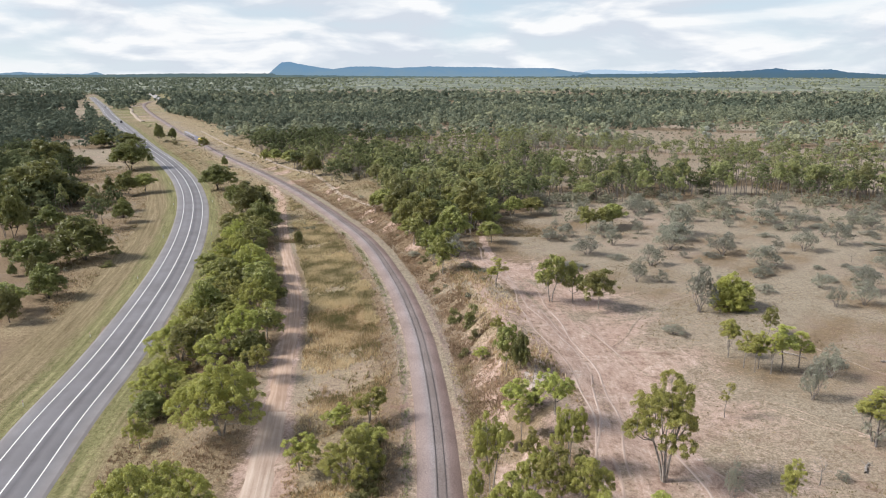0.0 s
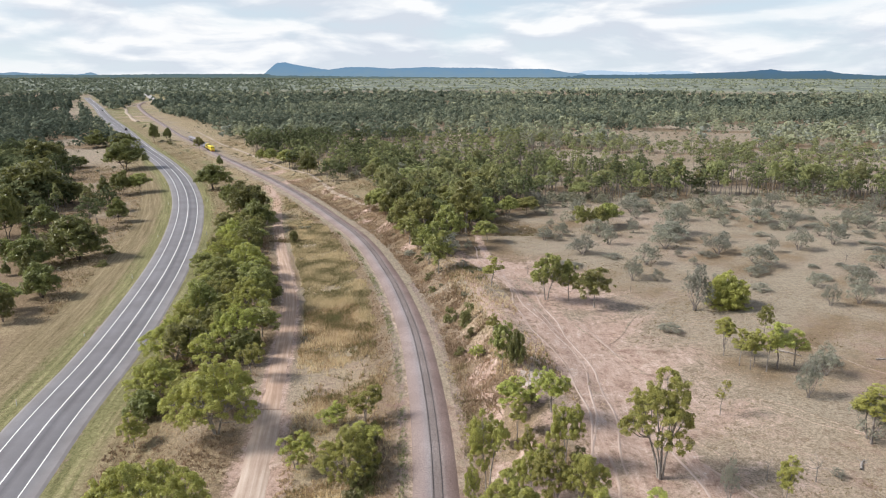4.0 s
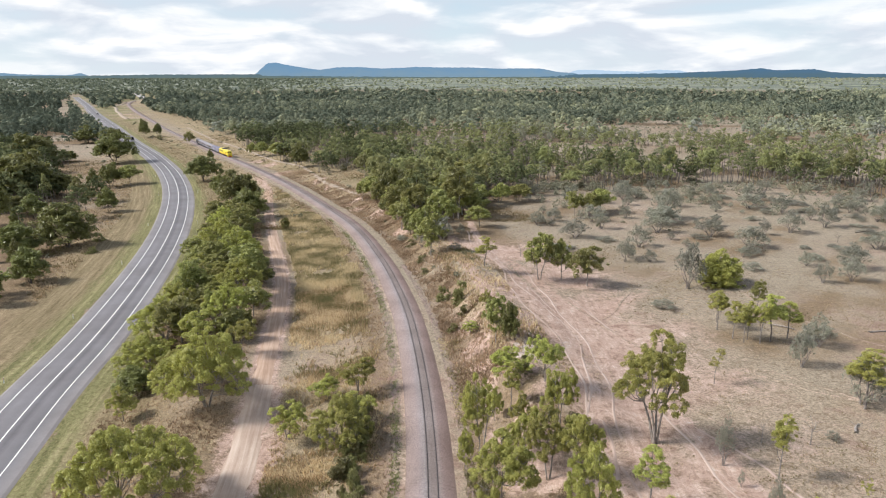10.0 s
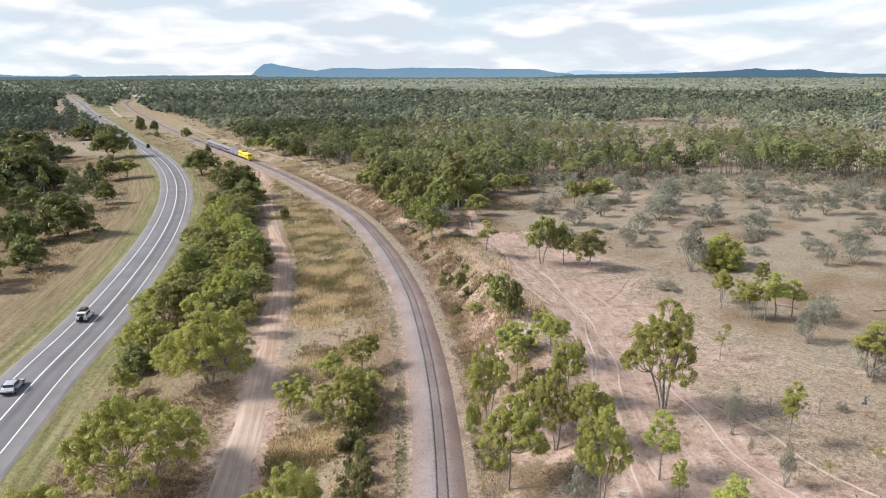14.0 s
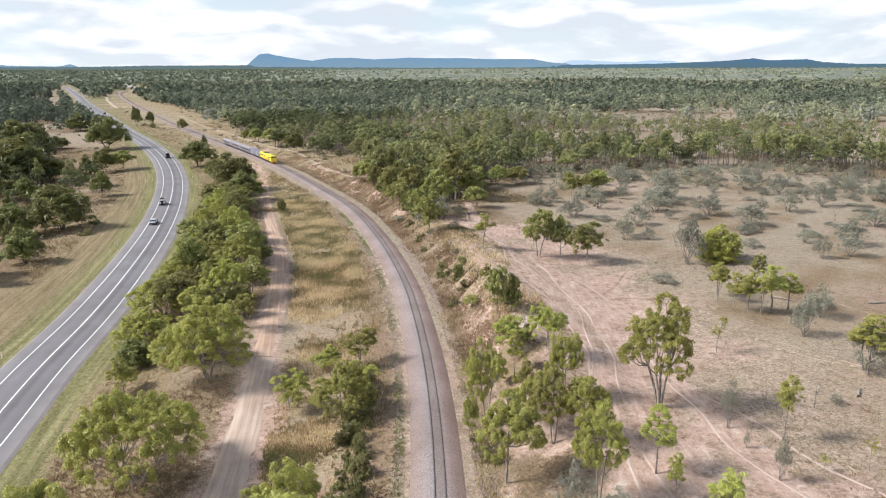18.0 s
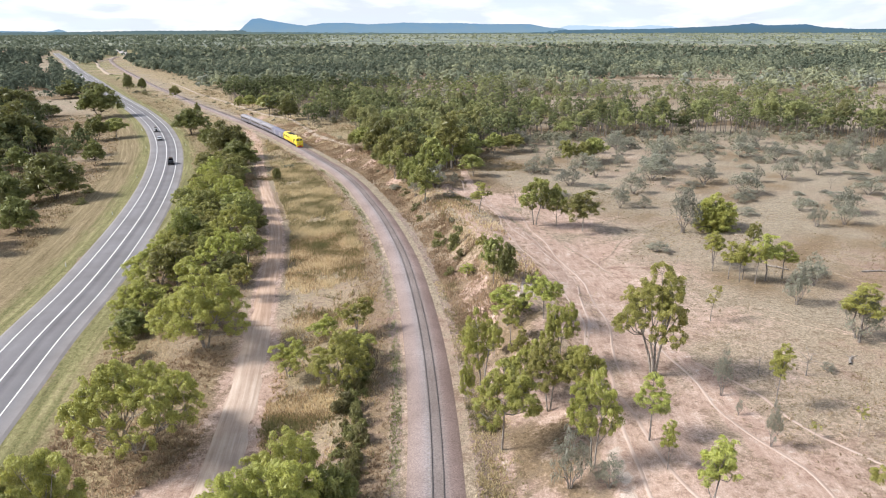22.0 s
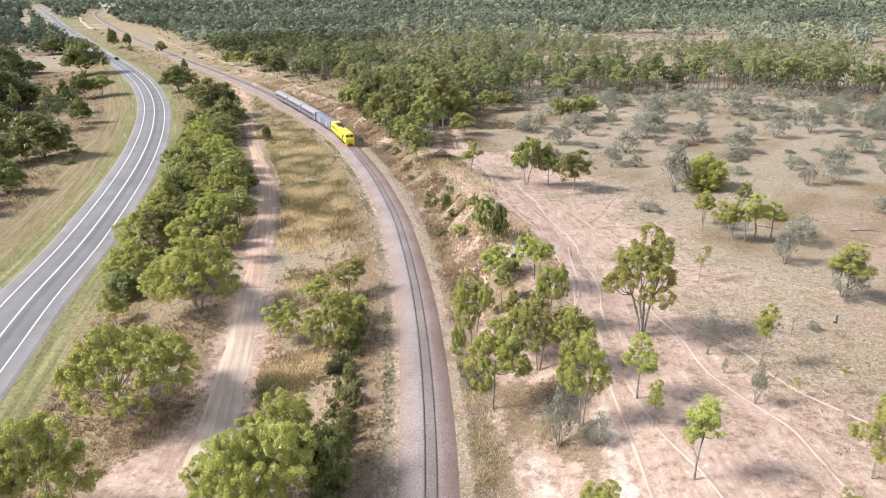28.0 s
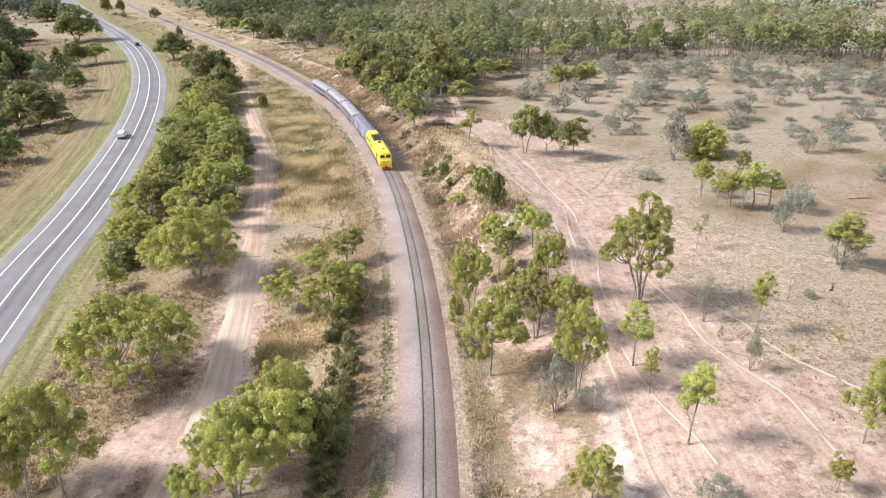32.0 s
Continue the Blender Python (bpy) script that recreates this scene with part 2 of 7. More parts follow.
def ground_material():
    m, n, l, b = material("ground", 0.95, 0, 0.1)
    geo = n.new("ShaderNodeNewGeometry").outputs["Position"]
    att = n.new("ShaderNodeVertexColor"); att.layer_name = "cover"
    sep = n.new("ShaderNodeSeparateColor")
    l.new(att.outputs["Color"], sep.inputs[0])
    wide, mid, fine = noise_node(n, l, geo, 0.035, 6, 0.6), noise_node(n, l, geo, 0.35, 6, 0.65), noise_node(n, l, geo, 3.2, 5, 0.7)
    grit = noise_node(n, l, geo, 14, 3, 0.7)
    mp = n.new("ShaderNodeMapping"); mp.inputs["Scale"].default_value = (2.6, 0.22, 1.0)
    l.new(geo, mp.inputs[0])
    ruts = noise_node(n, l, mp.outputs[0], 1.0, 4, 0.6)
    soil = ramp(n, l, mid, [(0.37, (0.25, 0.162, 0.13)), (0.5, (0.42, 0.29, 0.24)), (0.61, (0.58, 0.445, 0.38))])
    litter = ramp(n, l, fine, [(0.34, (0.21, 0.172, 0.12)), (0.52, (0.345, 0.28, 0.208)), (0.7, (0.5, 0.41, 0.315))])
    patch = ramp(n, l, math_node(n, l, "ADD", math_node(n, l, "MULTIPLY", wide, 0.6), math_node(n, l, "MULTIPLY", mid, 0.4)), [(0.37, (0, 0, 0)), (0.51, (1, 1, 1))])
    base = mixed(n, l, patch, soil, litter)
    # greyer grass litter over the soil away from the tracks
    psep = n.new("ShaderNodeSeparateXYZ"); l.new(geo, psep.inputs[0])
    sward = ramp(n, l, fine, [(0.34, (0.185, 0.165, 0.12)), (0.52, (0.315, 0.275, 0.21)), (0.7, (0.46, 0.405, 0.315))])
    sward_f = ramp(n, l, math_node(n, l, "ADD", math_node(n, l, "MULTIPLY", psep.outputs[1], 1 / 1000), math_node(n, l, "MULTIPLY", math_node(n, l, "SUBTRACT", wide, 0.5), 0.16)), [(0.08, (0, 0, 0)), (0.14, (0.6, 0.6, 0.6))])
    base = mixed(n, l, sward_f, base, sward)
    patchy_n = noise_node(n, l, geo, 1.1, 5, 0.7)
    jit = math_node(n, l, "SUBTRACT", math_node(n, l, "ADD", math_node(n, l, "MULTIPLY", mid, 0.3), math_node(n, l, "ADD", math_node(n, l, "MULTIPLY", patchy_n, 0.5), math_node(n, l, "MULTIPLY", fine, 0.35))), 0.575)

    def edge(ch, gain=1.0, lo=0.32, hi=0.62):
        v = math_node(n, l, "ADD", sep.outputs[ch], math_node(n, l, "MULTIPLY", jit, gain))
        k = math_node(n, l, "DIVIDE", math_node(n, l, "SUBTRACT", v, lo), hi - lo)
        k = math_node(n, l, "MINIMUM", math_node(n, l, "MAXIMUM", k, 0.0), 1.0)
        return k
    dry = ramp(n, l, fine, [(0.32, (0.185, 0.145, 0.088)), (0.5, (0.315, 0.252, 0.158)), (0.7, (0.47, 0.385, 0.255))])
    green = ramp(n, l, fine, [(0.32, (0.11, 0.12, 0.05)), (0.52, (0.19, 0.195, 0.088)), (0.7, (0.28, 0.265, 0.14))])
    pale = ramp(n, l, math_node(n, l, "ADD", math_node(n, l, "MULTIPLY", mid, 0.4), math_node(n, l, "ADD", math_node(n, l, "MULTIPLY", ruts, 0.28), math_node(n, l, "MULTIPLY", fine, 0.32))),
                [(0.38, (0.34, 0.232, 0.185)), (0.5, (0.45, 0.33, 0.268)), (0.64, (0.6, 0.475, 0.405))])
    herb = ramp(n, l, fine, [(0.32, (0.125, 0.09, 0.055)), (0.5, (0.225, 0.165, 0.105)), (0.68, (0.34, 0.255, 0.17))])
    herb_f = ramp(n, l, math_node(n, l, "ADD", att.outputs["Alpha"], math_node(n, l, "MULTIPLY", jit, 1.9)), [(0.3, (0, 0, 0)), (0.62, (1, 1, 1))])
    c = mixed(n, l, herb_f, base, herb)
    c = mixed(n, l, edge(2), c, dry)
    c = mixed(n, l, edge(1), c, green)
    c = mixed(n, l, edge(0, 1.7, 0.3, 0.58), c, pale)
    # the highway's verges: green beside the seal, then mown straw in long streaks along the road
    way = n.new("ShaderNodeVertexColor"); way.layer_name = "lanes"
    wsep = n.new("ShaderNodeSeparateXYZ"); l.new(way.outputs["Color"], wsep.inputs[0])
    lane = n.new("ShaderNodeCombineXYZ")
    l.new(math_node(n, l, "MULTIPLY", wsep.outputs[0], 1.1), lane.inputs[0]); l.new(math_node(n, l, "MULTIPLY", psep.outputs[1], 0.045), lane.inputs[1])
    streak = noise_node(n, l, lane.outputs[0], 1.0, 5, 0.6)
    away = math_node(n, l, "ABSOLUTE", wsep.outputs[0], 0.0)
    ragged = math_node(n, l, "ADD", away, math_node(n, l, "MULTIPLY", math_node(n, l, "SUBTRACT", streak, 0.5), 5.0))
    ragged = math_node(n, l, "ADD", ragged, math_node(n, l, "MULTIPLY", math_node(n, l, "SUBTRACT", mid, 0.5), 5.0))
    band = ramp(n, l, math_node(n, l, "MULTIPLY", ragged, 1 / 40), [(0.12, (0, 0, 0)), (0.135, (1, 1, 1)), (0.4, (1, 1, 1)), (0.55, (0, 0, 0))])
    straw = ramp(n, l, math_node(n, l, "ADD", math_node(n, l, "MULTIPLY", streak, 0.5), math_node(n, l, "MULTIPLY", fine, 0.5)), [(0.34, (0.13, 0.1, 0.055)), (0.47, (0.215, 0.172, 0.1)), (0.6, (0.33, 0.268, 0.17)), (0.68, (0.44, 0.365, 0.25))])
    mowed = ramp(n, l, math_node(n, l, "ADD", math_node(n, l, "MULTIPLY", streak, 0.5), math_node(n, l, "MULTIPLY", fine, 0.5)), [(0.36, (0.115, 0.115, 0.05)), (0.5, (0.21, 0.205, 0.095)), (0.64, (0.34, 0.315, 0.165))])
    lush = ramp(n, l, math_node(n, l, "MULTIPLY", ragged, 1 / 40), [(0.2, (0.9, 0.9, 0.9)), (0.27, (0, 0, 0))])
    near_f = ramp(n, l, math_node(n, l, "MULTIPLY", psep.outputs[1], 1 / 1000), [(0.6, (1, 1, 1)), (0.9, (0, 0, 0))])
    c = mixed(n, l, math_node(n, l, "MULTIPLY", band, near_f), c, mixed(n, l, lush, straw, mowed))
    chalk = ramp(n, l, mid, [(0.36, (0.41, 0.325, 0.27)), (0.62, (0.59, 0.51, 0.45))])
    c = mixed(n, l, edge(0, 1.5, 0.92, 1.06), c, chalk)
    # the far plain's sunlit look is put into its paler ground colour
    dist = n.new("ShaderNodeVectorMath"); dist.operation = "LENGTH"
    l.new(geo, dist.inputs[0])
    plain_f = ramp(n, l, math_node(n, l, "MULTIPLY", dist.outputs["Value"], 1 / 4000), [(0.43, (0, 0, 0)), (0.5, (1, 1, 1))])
    sunlit_sage = ramp(n, l, noise_node(n, l, geo, 0.008, 8, 0.7), [(0.36, (0.12, 0.145, 0.12)), (0.5, (0.18, 0.205, 0.165)), (0.64, (0.33, 0.34, 0.25))])
    c = mixed(n, l, plain_f, c, sunlit_sage)
    c = mixed(n, l, 0.75, c, ramp(n, l, grit, [(0.38, (0.42, 0.39, 0.37)), (0.5, (0.98, 0.97, 0.96)), (0.62, (1.4, 1.38, 1.36))]), "MULTIPLY")
    c = mixed(n, l, 0.75, c, ramp(n, l, patchy_n, [(0.36, (0.62, 0.57, 0.54)), (0.5, (1, 1, 1))]), "MULTIPLY")
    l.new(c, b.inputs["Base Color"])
    bumped(n, l, b, math_node(n, l, "ADD", fine, math_node(n, l, "MULTIPLY", grit, 0.3)), 0.6, 0.12)
    return m


def banded_material(name, stops, scale_u, grain, grain_amount, rough=0.9, along=0.02, spec=0.2):
    """Colour by the distance across (uv x over scale_u), with grain and long stains."""
    m, n, l, b = material(name, rough, 0, spec)
    uv = n.new("ShaderNodeUVMap").outputs[0]
    geo = n.new("ShaderNodeNewGeometry").outputs["Position"]
    sep = n.new("ShaderNodeSeparateXYZ")
    l.new(uv, sep.inputs[0])
    wob = math_node(n, l, "MULTIPLY", math_node(n, l, "SUBTRACT", noise_node(n, l, geo, 0.5, 4), 0.5), along)
    u = math_node(n, l, "ADD", sep.outputs[0], wob)
    c = ramp(n, l, u, stops)
    g = ramp(n, l, noise_node(n, l, geo, grain, 4, 0.75), [(0.3, (1 - grain_amount,) * 3), (0.7, (1.0,) * 3)])
    c = mixed(n, l, 1.0, c, g, "MULTIPLY")
    stain = ramp(n, l, noise_node(n, l, geo, 0.12, 5, 0.65), [(0.35, (0.78, 0.76, 0.75)), (0.65, (1, 1, 1))])
    c = mixed(n, l, 1.0, c, stain, "MULTIPLY")
    l.new(c, b.inputs["Base Color"])
    bumped(n, l, b, noise_node(n, l, geo, grain, 3, 0.8), 0.5, 0.04)
    return m


def track_material(name, low, middle, high):
    """Graded dirt, streaked along the wheel ruts: uv in metres, across and along."""
    m, n, l, b = material(name, 0.95, 0, 0.1)
    uv = n.new("ShaderNodeUVMap").outputs[0]
    geo = n.new("ShaderNodeNewGeometry").outputs["Position"]
    mp = n.new("ShaderNodeMapping"); mp.inputs["Scale"].default_value = (2.2, 0.07, 1.0)
    l.new(uv, mp.inputs[0])
    long_n, blotch, grit = noise_node(n, l, mp.outputs[0], 1.0, 5, 0.6), noise_node(n, l, geo, 0.22, 5, 0.6), noise_node(n, l, geo, 5.0, 4, 0.7)
    f = math_node(n, l, "ADD", math_node(n, l, "MULTIPLY", long_n, 0.55), math_node(n, l, "ADD", math_node(n, l, "MULTIPLY", blotch, 0.3), math_node(n, l, "MULTIPLY", grit, 0.15)))
    l.new(ramp(n, l, f, [(0.36, low), (0.5, middle), (0.62, high)]), b.inputs["Base Color"])
    bumped(n, l, b, math_node(n, l, "ADD", long_n, math_node(n, l, "MULTIPLY", grit, 0.4)), 0.5, 0.08)
    return m


TRACK_PALE = track_material("track_pale", (0.34, 0.245, 0.19), (0.46, 0.355, 0.285), (0.565, 0.46, 0.38))
TRACK_RED = track_material("track_red", (0.31, 0.2, 0.14), (0.45, 0.32, 0.24), (0.57, 0.435, 0.345))
RUT = track_material("rut", (0.33, 0.24, 0.195), (0.45, 0.345, 0.29), (0.57, 0.46, 0.395))
TRACK_FAR = track_material("track_far", (0.26, 0.21, 0.16), (0.36, 0.295, 0.235), (0.46, 0.39, 0.32))
FAR_SEAL = track_material("far_seal", (0.3, 0.28, 0.27), (0.36, 0.34, 0.33), (0.42, 0.4, 0.38))
GROUND = ground_material()
ASPHALT = banded_material("asphalt", [(0.0, (0.32, 0.29, 0.275)), (0.10, (0.285, 0.27, 0.27)), (0.2, (0.25, 0.24, 0.25)), (0.27, (0.215, 0.207, 0.217)), (0.34, (0.25, 0.24, 0.25)),
                                      (0.44, (0.22, 0.212, 0.222)), (0.5, (0.245, 0.235, 0.245)), (0.57, (0.165, 0.158, 0.168)), (0.64, (0.235, 0.225, 0.235)), (0.73, (0.2, 0.195, 0.205)),
                                      (0.8, (0.255, 0.245, 0.25)), (0.9, (0.3, 0.28, 0.28)), (1.0, (0.32, 0.29, 0.27))], 1.0, 9.0, 0.22, 0.85, 0.02, 0.3)
BALLAST = banded_material("ballast", [(0.0, (0.36, 0.27, 0.225)), (0.1, (0.43, 0.335, 0.3)), (0.28, (0.45, 0.365, 0.345)), (0.41, (0.43, 0.385, 0.385)), (0.445, (0.34, 0.29, 0.275)), (0.61, (0.33, 0.275, 0.255)),
                                      (0.65, (0.4, 0.325, 0.305)), (0.78, (0.41, 0.305, 0.275)), (0.9, (0.39, 0.285, 0.25)), (1.0, (0.36, 0.265, 0.22))], 1.0, 7.0, 0.62, 0.95, 0.03, 0.1)
LINE_PAINT = plain("line_paint", (0.78, 0.77, 0.74), 0.7, 0, 0.08, 1.5)
RAIL_STEEL = plain("rail_steel", (0.07, 0.05, 0.045), 0.9, 0.0, 0.2, 2.0)
RAIL_TOP = plain("rail_top", (0.16, 0.145, 0.135), 0.45, 0.3, 0.1, 2.0)
SLEEPER = plain("sleeper", (0.27, 0.225, 0.205), 0.9, 0, 0.2, 3.0)


def grass_material(name, stops, through=0.4):
    """Dry grass in drifts of different ripeness, a little different in each blade."""
    m, n, l, b = material(name, 0.85, 0, 0.1)
    geo = n.new("ShaderNodeNewGeometry")
    f = math_node(n, l, "ADD", math_node(n, l, "MULTIPLY", noise_node(n, l, geo.outputs["Position"], 0.13, 4, 0.6), 1.15), math_node(n, l, "MULTIPLY", geo.outputs["Random Per Island"], 0.24))
    f = math_node(n, l, "SUBTRACT", f, 0.19)
    c = ramp(n, l, f, stops)
    l.new(c, b.inputs["Base Color"])
    tr = n.new("ShaderNodeBsdfTranslucent"); l.new(c, tr.inputs["Color"])
    ms = n.new("ShaderNodeMixShader"); ms.inputs[0].default_value = through
    l.new(b.outputs[0], ms.inputs[1]); l.new(tr.outputs[0], ms.inputs[2])
    l.new(ms.outputs[0], n["Material Output"].inputs[0])
    return m


GRASS_DRIFT = grass_material("grass_drift", [(0.34, (0.2, 0.19, 0.085)), (0.41, (0.29, 0.25, 0.12)), (0.46, (0.4, 0.27, 0.165)), (0.54, (0.58, 0.445, 0.27)), (0.63, (0.76, 0.64, 0.43))])
GRASS_RUSSET = grass_material("grass_russet", [(0.3, (0.24, 0.165, 0.105)), (0.45, (0.34, 0.245, 0.165)), (0.58, (0.46, 0.345, 0.24)), (0.7, (0.58, 0.46, 0.33))])
GRASS_LITTER = grass_material("grass_litter", [(0.3, (0.22, 0.19, 0.09)), (0.45, (0.3, 0.225, 0.14)), (0.58, (0.45, 0.35, 0.225)), (0.7, (0.55, 0.45, 0.31))])
GRASS_OLIVE = grass_material("grass_olive", [(0.34, (0.2, 0.185, 0.09)), (0.43, (0.33, 0.28, 0.15)), (0.51, (0.47, 0.385, 0.225)), (0.61, (0.68, 0.565, 0.36))])
WEED = leaf_material("weed", (0.14, 0.15, 0.06), (0.3, 0.3, 0.13), 0.3)


# ---- helpers of this scene ----
def mesh_of(name, verts, faces, mat=None, smooth=False):
    me = bpy.data.meshes.new(name)
    me.from_pydata(verts if isinstance(verts, list) else verts.tolist(), [], faces if isinstance(faces, list) else faces.tolist())
    if mat:
        me.materials.append(mat)
    if smooth:
        me.polygons.foreach_set("use_smooth", [True] * len(me.polygons))
    me.update()
    return me


def part(name, bm, mat, parent, label=""):
    """One mesh part under a thing or a part."""
    if isinstance(bm, bpy.types.Mesh):
        me = bm
    else:
        me = bpy.data.meshes.new(name)
        bm.to_mesh(me)
        bm.free()
        if mat:
            me.materials.append(mat)
    ob = new(name, me)
    ob.parent = parent
    return tagged(ob, label)


def box(size, at=(0, 0, 0), bevel=0.0, rot=None, bm=None):
    bm = bm or bmesh.new()
    m = Matrix.Translation(at) @ (rot or Matrix()) @ Matrix.Diagonal((*size, 1))
    made = bmesh.ops.create_cube(bm, size=1, matrix=m)
    if bevel:
        edges = list({e for v in made["verts"] for e in v.link_edges})
        bmesh.ops.bevel(bm, geom=edges, offset=bevel, segments=2, affect="EDGES")
    return bm


def rod(r, length, at, axis="X", seg=14, bm=None, r2=None):
    bm = bm or bmesh.new()
    rot = {"X": Matrix.Rotation(radians(90), 4, "Y"), "Y": Matrix.Rotation(radians(90), 4, "X"), "Z": Matrix()}[axis]
    bmesh.ops.create_cone(bm, cap_ends=True, segments=seg, radius1=r, radius2=r if r2 is None else r2, depth=length, matrix=Matrix.Translation(at) @ rot)
    return bm


def loft(sections):
    """A closed skin through rings of equal length, capped at both ends."""
    bm = bmesh.new()
    rings = [[bm.verts.new(p) for p in ring] for ring in sections]
    k = len(rings[0])
    for a, b in zip(rings, rings[1:]):
        for i in range(k):
            bm.faces.new((a[i], a[(i + 1) % k], b[(i + 1) % k], b[i]))
    bm.faces.new(rings[0][::-1])
    bm.faces.new(rings[-1])
    bmesh.ops.recalc_face_normals(bm, faces=bm.faces)
    return bm


def frame_at(curve, y):
    """Place and unit vectors along and across a curve at y."""
    x, m = along(curve, y)
    k = 1 / np.sqrt(1 + m * m)
    return x, (m * k, k), (k, -m * k)


def sweep(name, curve, ys, cross, zf, mat, smooth=False):
    """A strip along a curve: cross is a list of (offset to the right, height over zf)."""
    us = np.array([c[0] for c in cross])
    zs = np.array([c[1] for c in cross])
    x, m = along(curve, ys)
    k = 1 / np.sqrt(1 + m * m)
    X = x[:, None] + us[None] * k[:, None]
    Y = ys[:, None] - us[None] * (m * k)[:, None]
    Z = zf(ys)[:, None] + zs[None] + 0 * X
    nc = len(us)
    idx = np.arange(len(ys) * nc).reshape(len(ys), nc)
    faces = np.stack([idx[:-1, :-1], idx[:-1, 1:], idx[1:, 1:], idx[1:, :-1]], -1).reshape(-1, 4)
    me = mesh_of(name, np.stack([X, Y, Z], -1).reshape(-1, 3), faces, mat, smooth)
    uv = me.uv_layers.new(name="UVMap")
    uu = np.tile((us - us[0]) / (us[-1] - us[0]), len(ys))
    vv = np.repeat(ys, nc)
    loops = np.zeros(len(me.loops), int)
    me.loops.foreach_get("vertex_index", loops)
    uv.data.foreach_set("uv", np.stack([uu[loops], vv[loops] * 0.1], -1).ravel())
    return me


# ---- ground ----
def spaced(lo, hi, fine, edge, ratio=1.09):
    """Grid lines, fine between lo and hi, growing out to the edge."""
    mid = list(np.arange(lo, hi, fine))
    up, d = [hi], fine
    while up[-1] < edge:
        d *= ratio
        up.append(up[-1] + d)
    dn, d = [lo], fine
    while dn[-1] > -edge:
        d *= ratio
        dn.append(dn[-1] - d)
    return np.array(sorted(set(dn + mid + up)))


def to_line(x, y, pts):
    """Distance to a polyline."""
    best = np.full(np.shape(x), 1e9)
    for (ax, ay), (bx, by) in zip(pts, pts[1:]):
        dx, dy = bx - ax, by - ay
        s = np.clip(((x - ax) * dx + (y - ay) * dy) / (dx * dx + dy * dy), 0, 1)
        best = np.minimum(best, np.hypot(x - ax - s * dx, y - ay - s * dy))
    return best


def lumps(x, y, scale, seed=0.0):
    """Cheap smooth noise, about -1 to 1."""
    a = np.sin(x / scale + 1.3 * np.sin(y / scale * 0.7 + seed) + seed) + np.sin(y / scale * 1.1 + 1.7 * np.sin(x / scale * 0.6 - seed) + 2 * seed)
    return (a + 0.6 * np.sin(2.3 * x / scale - 1.9 * y / scale + 3 * seed)) / 2.6


GLADES = [(-75, 352, 30, 24), (-63, 420, 30, 22), (121, 545, 95, 40), (225, 630, 110, 40), (52, 385, 44, 22), (189, 365, 40, 20), (-528, 851, 30, 60), (140, 470, 40, 16), (215, 430, 46, 14),
          (-60, 600, 50, 16), (150, 420, 40, 10), (300, 520, 60, 18), (0, 480, 40, 10), (110, 320, 24, 8), (-300, 480, 18, 40), (75, 300, 16, 10)]


def wooded(x, y):
    """How thickly the land is wooded, 0 to 1."""
    u, r = off(RAIL, x, y), off(ROAD, x, y)
    n1 = lumps(x, y, 16, 5.0)
    edge = np.interp(x, [-60, -46, -25, -16, -9, -3, 6, 17, 26, 46, 90, 107, 120, 130, 400], [292, 284, 206, 186, 178, 204, 228, 240, 250, 254, 256, 256, 243, 236, 200])
    gap = np.interp(y, [170, 200, 290, 330, 360, 440, 530, 660, 720, 900], [10, 12, 18, 16, 18, 24, 28, 30, 24, 18])
    east = step(-3, 6, u - gap + 4 * n1) * step(-8, 8, y - edge + 9 * n1 + 4 * lumps(x, y, 6, 2.0))
    # front trees, then an open grey belt, then closed woods
    thin = np.interp(y, [230, 310, 345, 470, 540, 700], [0.34, 0.28, 0.24, 0.27, 0.5, 0.7])
    thin = thin * (1 - 0.7 * step(0.0, 0.45, lumps(x, y, 26, 3.7)) * (1 - step(520, 700, y)))
    thin = np.where(u < 75, np.maximum(thin, 0.5), thin) * np.where(y < 560, 0.45 + 1.0 * step(-0.25, 0.35, lumps(x, y, 10, 1.1)), 1.0)
    west_edge = step(0.62, 0.69, -x / np.maximum(y, 1.0) + 0.03 * n1) * step(215, 260, y)
    west = step(-3, 5, -r - 15 + 4 * n1) * np.maximum(step(425, 470, y), west_edge) * np.interp(y, [230, 350, 500], [0.5, 0.55, 0.75])
    west = np.maximum(west, step(-3, 5, -r - 26) * (1 - step(395, 440, y)) * 0.015)
    between = np.where((r > 12) & (u < -14) & (y > 900), 0.9, 0)
    cover_all = np.maximum(np.maximum(east * thin, west), between)
    for cx, cy, a, b in GLADES:
        cover_all = cover_all * (1 - 0.93 * (1 - step(0.75, 1.15, np.hypot((x - cx) / a, (y - cy) / b) + 0.2 * n1)))
    cover_all = cover_all * step(10, 14, np.abs(r)) * step(8, 12, np.abs(u)) * step(12, 16, to_line(x, y, FAR_ROAD)) * step(6, 9, to_line(x, y, FAR_TRACK_WEST)) * step(5, 9, to_line(x, y, FAR_CUT))
    return np.clip(cover_all, 0, 1) * np.where((y < 30) & (np.abs(x) < 60), 0, 1)


